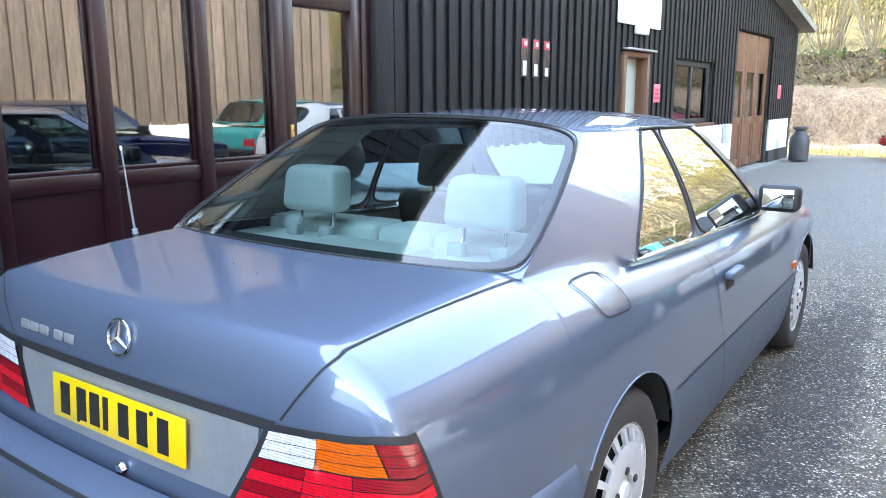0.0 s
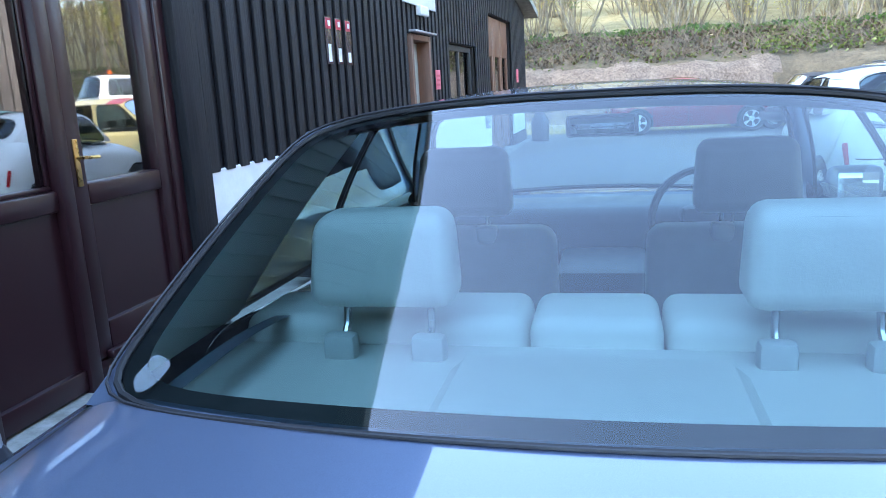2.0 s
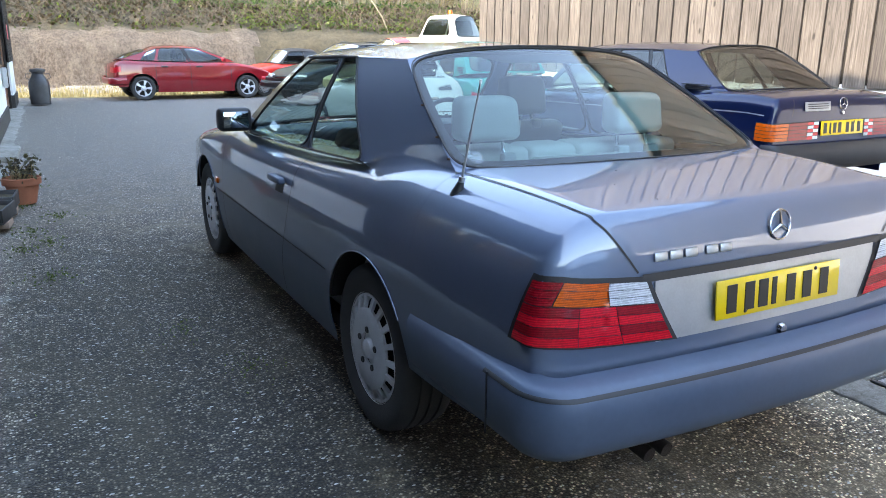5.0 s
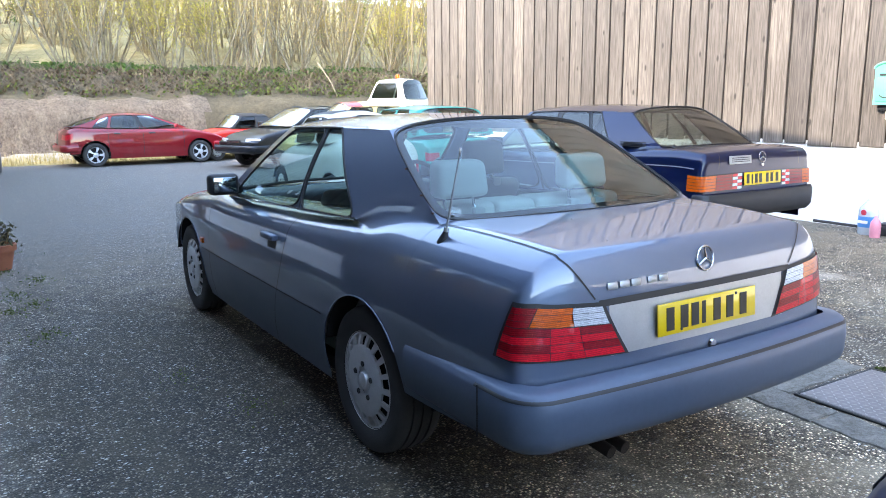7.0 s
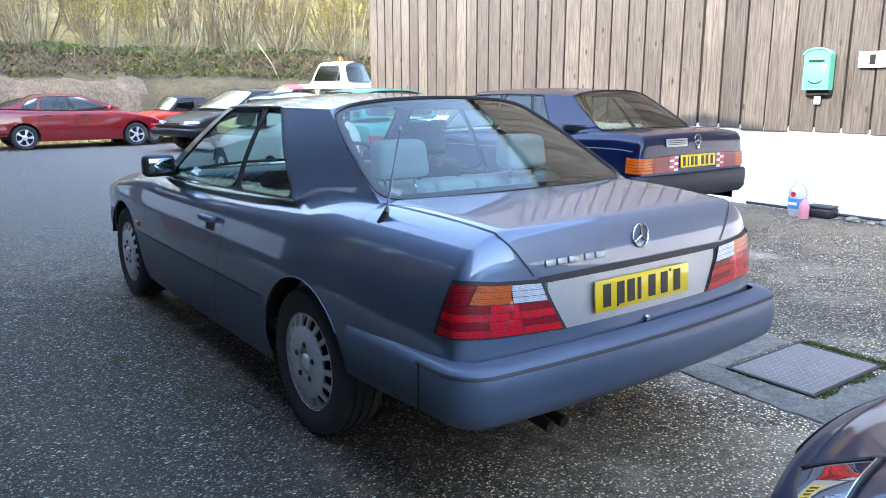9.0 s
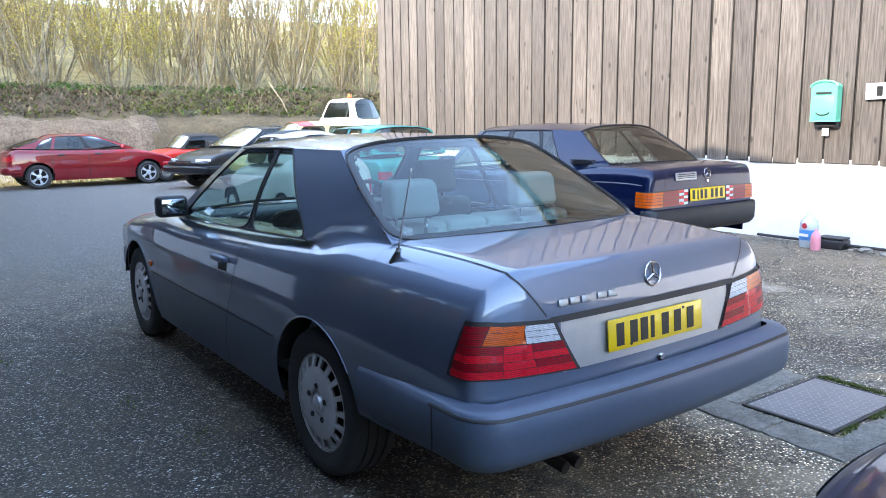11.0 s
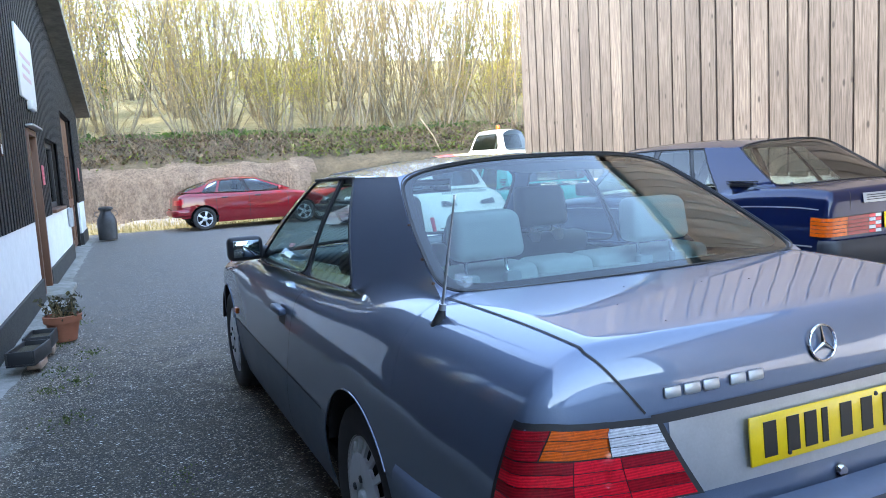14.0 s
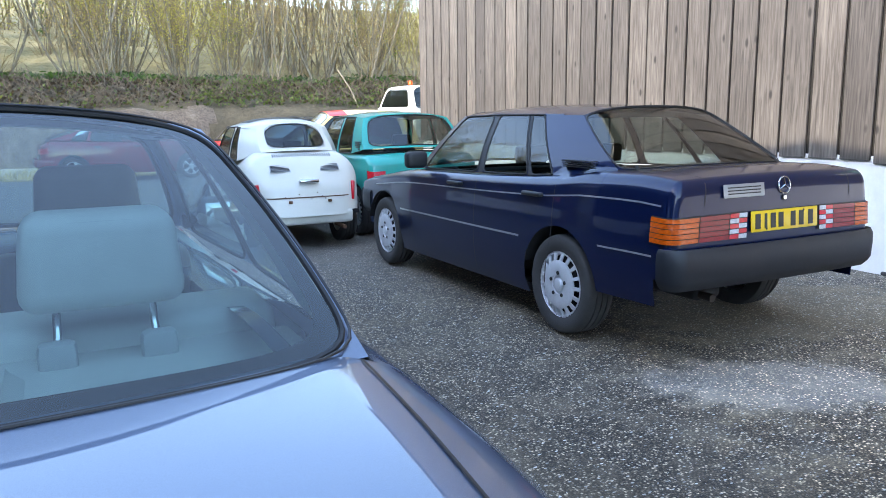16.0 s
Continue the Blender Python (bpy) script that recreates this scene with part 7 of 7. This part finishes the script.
def rough_slab(x0, x1, y0, y1, h, seed):
    """Broken slab with a ragged outline and a slightly dished top."""
    P = [(x0 + (x1 - x0) * t, y0) for t in lin(0, 1, 9)[:-1]] + [(x1, y0 + (y1 - y0) * t) for t in lin(0, 1, 13)[:-1]] + [(x1 - (x1 - x0) * t, y1) for t in lin(0, 1, 9)[:-1]] + [(x0, y1 - (y1 - y0) * t) for t in lin(0, 1, 13)[:-1]]
    P = [(x + 0.022 * noise.noise(Vector((x * 9, y * 9, seed))), y + 0.022 * noise.noise(Vector((x * 9, y * 9, seed + 5)))) for x, y in P]
    n, cx, cy = len(P), (x0 + x1) / 2, (y0 + y1) / 2
    V = [(x, y, -0.04) for x, y in P] + [(x, y, h - 0.006) for x, y in P] + [(cx + (x - cx) * 0.965, cy + (y - cy) * 0.965, h + 0.002 * noise.noise(Vector((x * 6, y * 6, seed)))) for x, y in P] + [(cx, cy, h)]
    F = [(k * n + a, k * n + (a + 1) % n, (k + 1) * n + (a + 1) % n, (k + 1) * n + a) for k in (0, 1) for a in range(n)] + [(2 * n + a, 2 * n + (a + 1) % n, 3 * n) for a in range(n)]
    return V, F


def manhole():
    s = tagged(new("drain_surround"), "cracked concrete slabs round the drain cover", "concrete", kind="structure")
    for k, q in enumerate(((-0.60, -0.385, 0.66, 1.06, 0.007), (-0.595, -0.385, 1.065, 1.47, 0.009), (-0.38, 0.02, 0.63, 0.815, 0.008), (0.03, 0.40, 0.64, 0.81, 0.006), (-0.38, -0.06, 1.335, 1.53, 0.009), (-0.05, 0.46, 1.335, 1.58, 0.007), (0.36, 0.56, 0.83, 1.32, 0.006))):
        part("slab", rough_slab(*q, k * 3.3), SLABC, s)
    mo = []
    rg = random.Random(9)
    for _ in range(2600):
        e = rg.random()
        w = abs(rg.gauss(0, 1))
        x, y = (-0.36 + 0.72 * rg.random(), 0.838 - 0.018 * w) if e < 0.42 else (0.34 + 0.03 * w, 0.84 + 0.47 * rg.random()) if e < 0.85 else (-0.60 + 1.0 * rg.random(), 0.645 - 0.012 * w)
        if noise.noise(Vector((x * 7, y * 7, 2.0))) > -0.12:
            mo.append(Vector((x, y, 0.010 + 0.006 * rg.random())))
    tagged(part("moss", leaf_quads(rg, mo, 0.006), WEED, None, smooth=False), "green moss in the joints round the drain cover", "moss", kind="stuff")
    c = empty("drain_cover", pose(-0.018, 1.077, 0.0, 0, 0, 0.8), "galvanised chequer-plate drain cover set in concrete", "drain cover")
    part("cover_plate", boxes((-0.325, 0.325, -0.215, 0.215, 0.006, 0.014), bev=0.003), PLATESTEEL, c)
    part("cover_frame", boxes((-0.345, -0.330, -0.235, 0.235, 0.002, 0.013), (0.330, 0.345, -0.235, 0.235, 0.002, 0.013), (-0.330, 0.330, -0.235, -0.220, 0.002, 0.013), (-0.330, 0.330, 0.220, 0.235, 0.002, 0.011), bev=0.002), SKIRT, c)
    V, F = [], []
    for i in range(19):
        for j in range(14):
            x, y = -0.306 + 0.034 * i, -0.20 + 0.031 * j
            a = math.pi / 4 if (i + j) % 2 else -math.pi / 4
            u, v = Vector((math.cos(a), math.sin(a), 0)) * 0.0165, Vector((-math.sin(a), math.cos(a), 0)) * 0.0060
            o = len(V)
            cc = Vector((x, y, 0.0138))
            V += [cc - u, cc + v, cc + u, cc - v, cc + Vector((0, 0, 0.003))]
            F += [(o, o + 1, o + 4), (o + 1, o + 2, o + 4), (o + 2, o + 3, o + 4), (o + 3, o, o + 4)]
    part("chequer_relief", (V, F), CHEQ, c)


manhole()


def post_box():
    b = empty("post_box", pose(EAST_X - 0.035, 3.52, 1.42), "mint-green arched post box on the timber wall", "post box")
    V, F = [], []
    prof = [(-0.14, 0.0), (0.14, 0.0), (0.14, 0.36)] + [(0.14 * math.cos(a), 0.36 + 0.06 * math.sin(a)) for a in lin(0.1, math.pi - 0.1, 12)] + [(-0.14, 0.36)]
    n = len(prof)
    for x in (0.0, -0.10):
        V += [(x, p[0], p[1]) for p in prof]
    F = [tuple(range(n))[::-1], tuple(range(n, 2 * n))] + [(i, (i + 1) % n, n + (i + 1) % n, n + i) for i in range(n)]
    part("box_body", (V, F), MINT, b, smooth=False)
    part("box_lid", tube([(-0.104, p[0] * 1.03, p[1] + 0.004) for p in prof[2:]], 0.012, 8), MINT, b)
    part("box_door", boxes((-0.108, -0.10, -0.115, 0.115, 0.03, 0.27), bev=0.003), MINT, b)
    part("posting_slot", boxes((-0.112, -0.107, -0.085, 0.085, 0.29, 0.31)), BLACKPL, b)
    part("box_relief", tube([(-0.110, 0.07 * math.cos(a), 0.10 + 0.03 * math.sin(a)) for a in lin(math.pi, 2 * math.pi, 12)], 0.007, 6), BLACKPL, b)
    part("box_foot", boxes((-0.04, 0.0, -0.12, 0.12, -0.05, -0.002)), BLACKPL, b)
    t = empty("bell_push", pose(EAST_X - 0.028, 3.53, 1.27), "small white bell push below the post box", "bell push")
    part("push_plate", boxes((-0.02, 0.0, -0.035, 0.035, 0, 0.085), bev=0.006), WHITEPL, t)
    s = empty("plaque", pose(EAST_X - 0.028, 3.0, 1.64), "white plaque with a dark bar", "sign")
    part("plaque_plate", boxes((-0.012, 0.0, -0.14, 0.14, 0, 0.16), bev=0.003), WHITEPL, s)
    part("plaque_bar", boxes((-0.0145, -0.0125, -0.03, 0.03, 0.03, 0.13)), INK, s)


post_box()


def wall_foot():
    z = hill(4.1, 3.4)
    b = empty("water_bottle", pose(4.10, 3.52, z), "large clear water bottle with a blue label", "bottle")
    part("bottle_body", lathe([(0.0, 0.0), (0.085, 0.0), (0.092, 0.02), (0.092, 0.24), (0.085, 0.28), (0.03, 0.34), (0.024, 0.36), (0.0, 0.36)], 28), WATER, b)
    part("bottle_label", lathe([(0.094, 0.08), (0.094, 0.19)], 28), BLUELBL, b)
    part("label_bar", boxes((-0.100, -0.094, -0.05, 0.05, 0.12, 0.15)), WHITEPL, b)
    part("bottle_cap", lathe([(0.026, 0.36), (0.028, 0.385), (0.0, 0.387)], 18), WHITEPL, b)
    part("red_roundel", lathe([(0.0, 0.003), (0.028, 0.002), (0.03, 0)], 18, "x"), SIGNRED, b).matrix_local = pose(-0.092, 0, 0.235, 0, 0, 180)
    p = empty("pink_bottle", pose(3.96, 3.36, z), "small clear bottle of pink liquid", "bottle")
    part("bottle_body", lathe([(0.0, 0.0), (0.05, 0.0), (0.052, 0.12), (0.045, 0.16), (0.018, 0.20), (0.016, 0.22), (0.0, 0.22)], 22), PINKLIQ, p)
    t = empty("rodent_box", pose(4.20, 3.30, z, 0, 0, 4), "black plastic bait box against the wall", "box")
    part("box_base", boxes((-0.10, 0.10, -0.14, 0.14, 0, 0.10), bev=0.02, seg=3), BLACKPL, t)
    part("box_lid", boxes((-0.095, 0.095, -0.135, 0.135, 0.101, 0.125), bev=0.01), BLACKPL, t)
    rng = random.Random(9)
    for k in range(7):
        s = 0.03 + 0.06 * rng.random()
        bm = bmesh.new()
        bmesh.ops.create_icosphere(bm, subdivisions=2, radius=s)
        for v in bm.verts:
            v.co *= 1 + 0.3 * noise.noise(v.co * 18 + Vector((k, 0, 0)))
            v.co.z = v.co.z * 0.45 + s * 0.3
        o = part("stone", bm, RUBBLE, None)
        o.matrix_world = pose(4.14 + 0.1 * rng.random(), 2.3 + 0.9 * rng.random(), z, 0, 0, rng.random() * 360)
        tagged(o, "loose grey stone at the foot of the wall", "stone", "stones at the wall foot")
    h = empty("waste_pipe", pose(4.22, 0, z), "thin black pipe along the wall foot", "pipe")
    part("pipe_run", tube([(0, 1.6, 0.05), (0.01, 3.0, 0.045), (0, 4.2, 0.05)], 0.016, 8), BLACKPL, h)


wall_foot()


# ---- boards, piece by piece ----
def board_mesh(name, w, t, z0, z1, material, slope=0.0):
    bm = boxes((-t, 0, -w / 2, w / 2, z0, z1), bev=min(0.004, t / 3), seg=1)
    for v in bm.verts:
        if v.co.z > (z0 + z1) / 2:
            v.co.z += slope * v.co.y
    me = bpy.data.meshes.new(name)
    bm.to_mesh(me)
    bm.free()
    me.materials.append(material)
    return me


def place(me, parent, x, y, z=0.0, turn=0.0, tilt=0.0):
    ob = new("board", me)
    ob.parent = parent
    ob.matrix_local = pose(x, y, z, tilt, 0, turn)
    return ob


rng = random.Random(4)
east_boards = [board_mesh("board", 0.262 + 0.006 * k, 0.024, 0.985 - 0.008 * k, 6.58, GREYW) for k in range(4)]
y = EAST_Y - 0.14
k = 0
while y > -8.5:
    place(rng.choice(east_boards), EAST, EAST_X - 0.002 + 0.004 * rng.random(), y, 0, 180, 0.12 * (rng.random() - 0.5))
    y -= 0.298 + 0.012 * (rng.random() - 0.5)
# end of the barn
for i in range(16):
    ob = place(east_boards[i % 4], EAST, EAST_X + 0.16 + 0.30 * i, EAST_Y - 0.01, 0, -90)

# dark boards, stepped under the sloping verge, cut round the openings
step = 0.196
y = 4.93 + step / 2
while y < END_Y - 0.05:
    o = [q for q in OPEN_W[1:] if q[0] - 0.05 < y < q[1] + 0.05]
    for a, b in ([(o[0][3], verge(y))] + ([] if o[0][2] < 0.9 or o[0][2] < 1.1 else [(0.93, o[0][2])]) if o else [(0.955, verge(y))]):
        me = board_mesh("board", 0.112, 0.026, a, b - 0.02, BLACKW, -0.165 if y > 4 else 0.165)
        place(me, WEST, FACE_X, y, 0, 0)
        me = board_mesh("board", 0.088, 0.022, a + 0.004, b - 0.02, BLACKW, -0.165 if y > 4 else 0.165)
        if not (o and y + step / 2 > o[0][1] + 0.05):
            place(me, WEST, FACE_X - 0.028, y + step / 2, 0, 0)
    y += step
y = 1.70
while y > -8:
    place(board_mesh("board", 0.112, 0.026, 0.0, verge(y) - 0.02, BLACKW, 0.165), WEST, FACE_X, y)
    place(board_mesh("board", 0.088, 0.022, 0.0, verge(y) - 0.02, BLACKW, 0.165), WEST, FACE_X - 0.028, y - step / 2)
    y -= step
y = 1.85
while y < 4.7:
    place(board_mesh("board", 0.112, 0.026, 2.45, verge(y) - 0.02, BLACKW, 0.165), WEST, FACE_X, y)
    place(board_mesh("board", 0.088, 0.022, 2.45, verge(y) - 0.02, BLACKW, 0.165), WEST, FACE_X - 0.028, y + step / 2)
    y += step
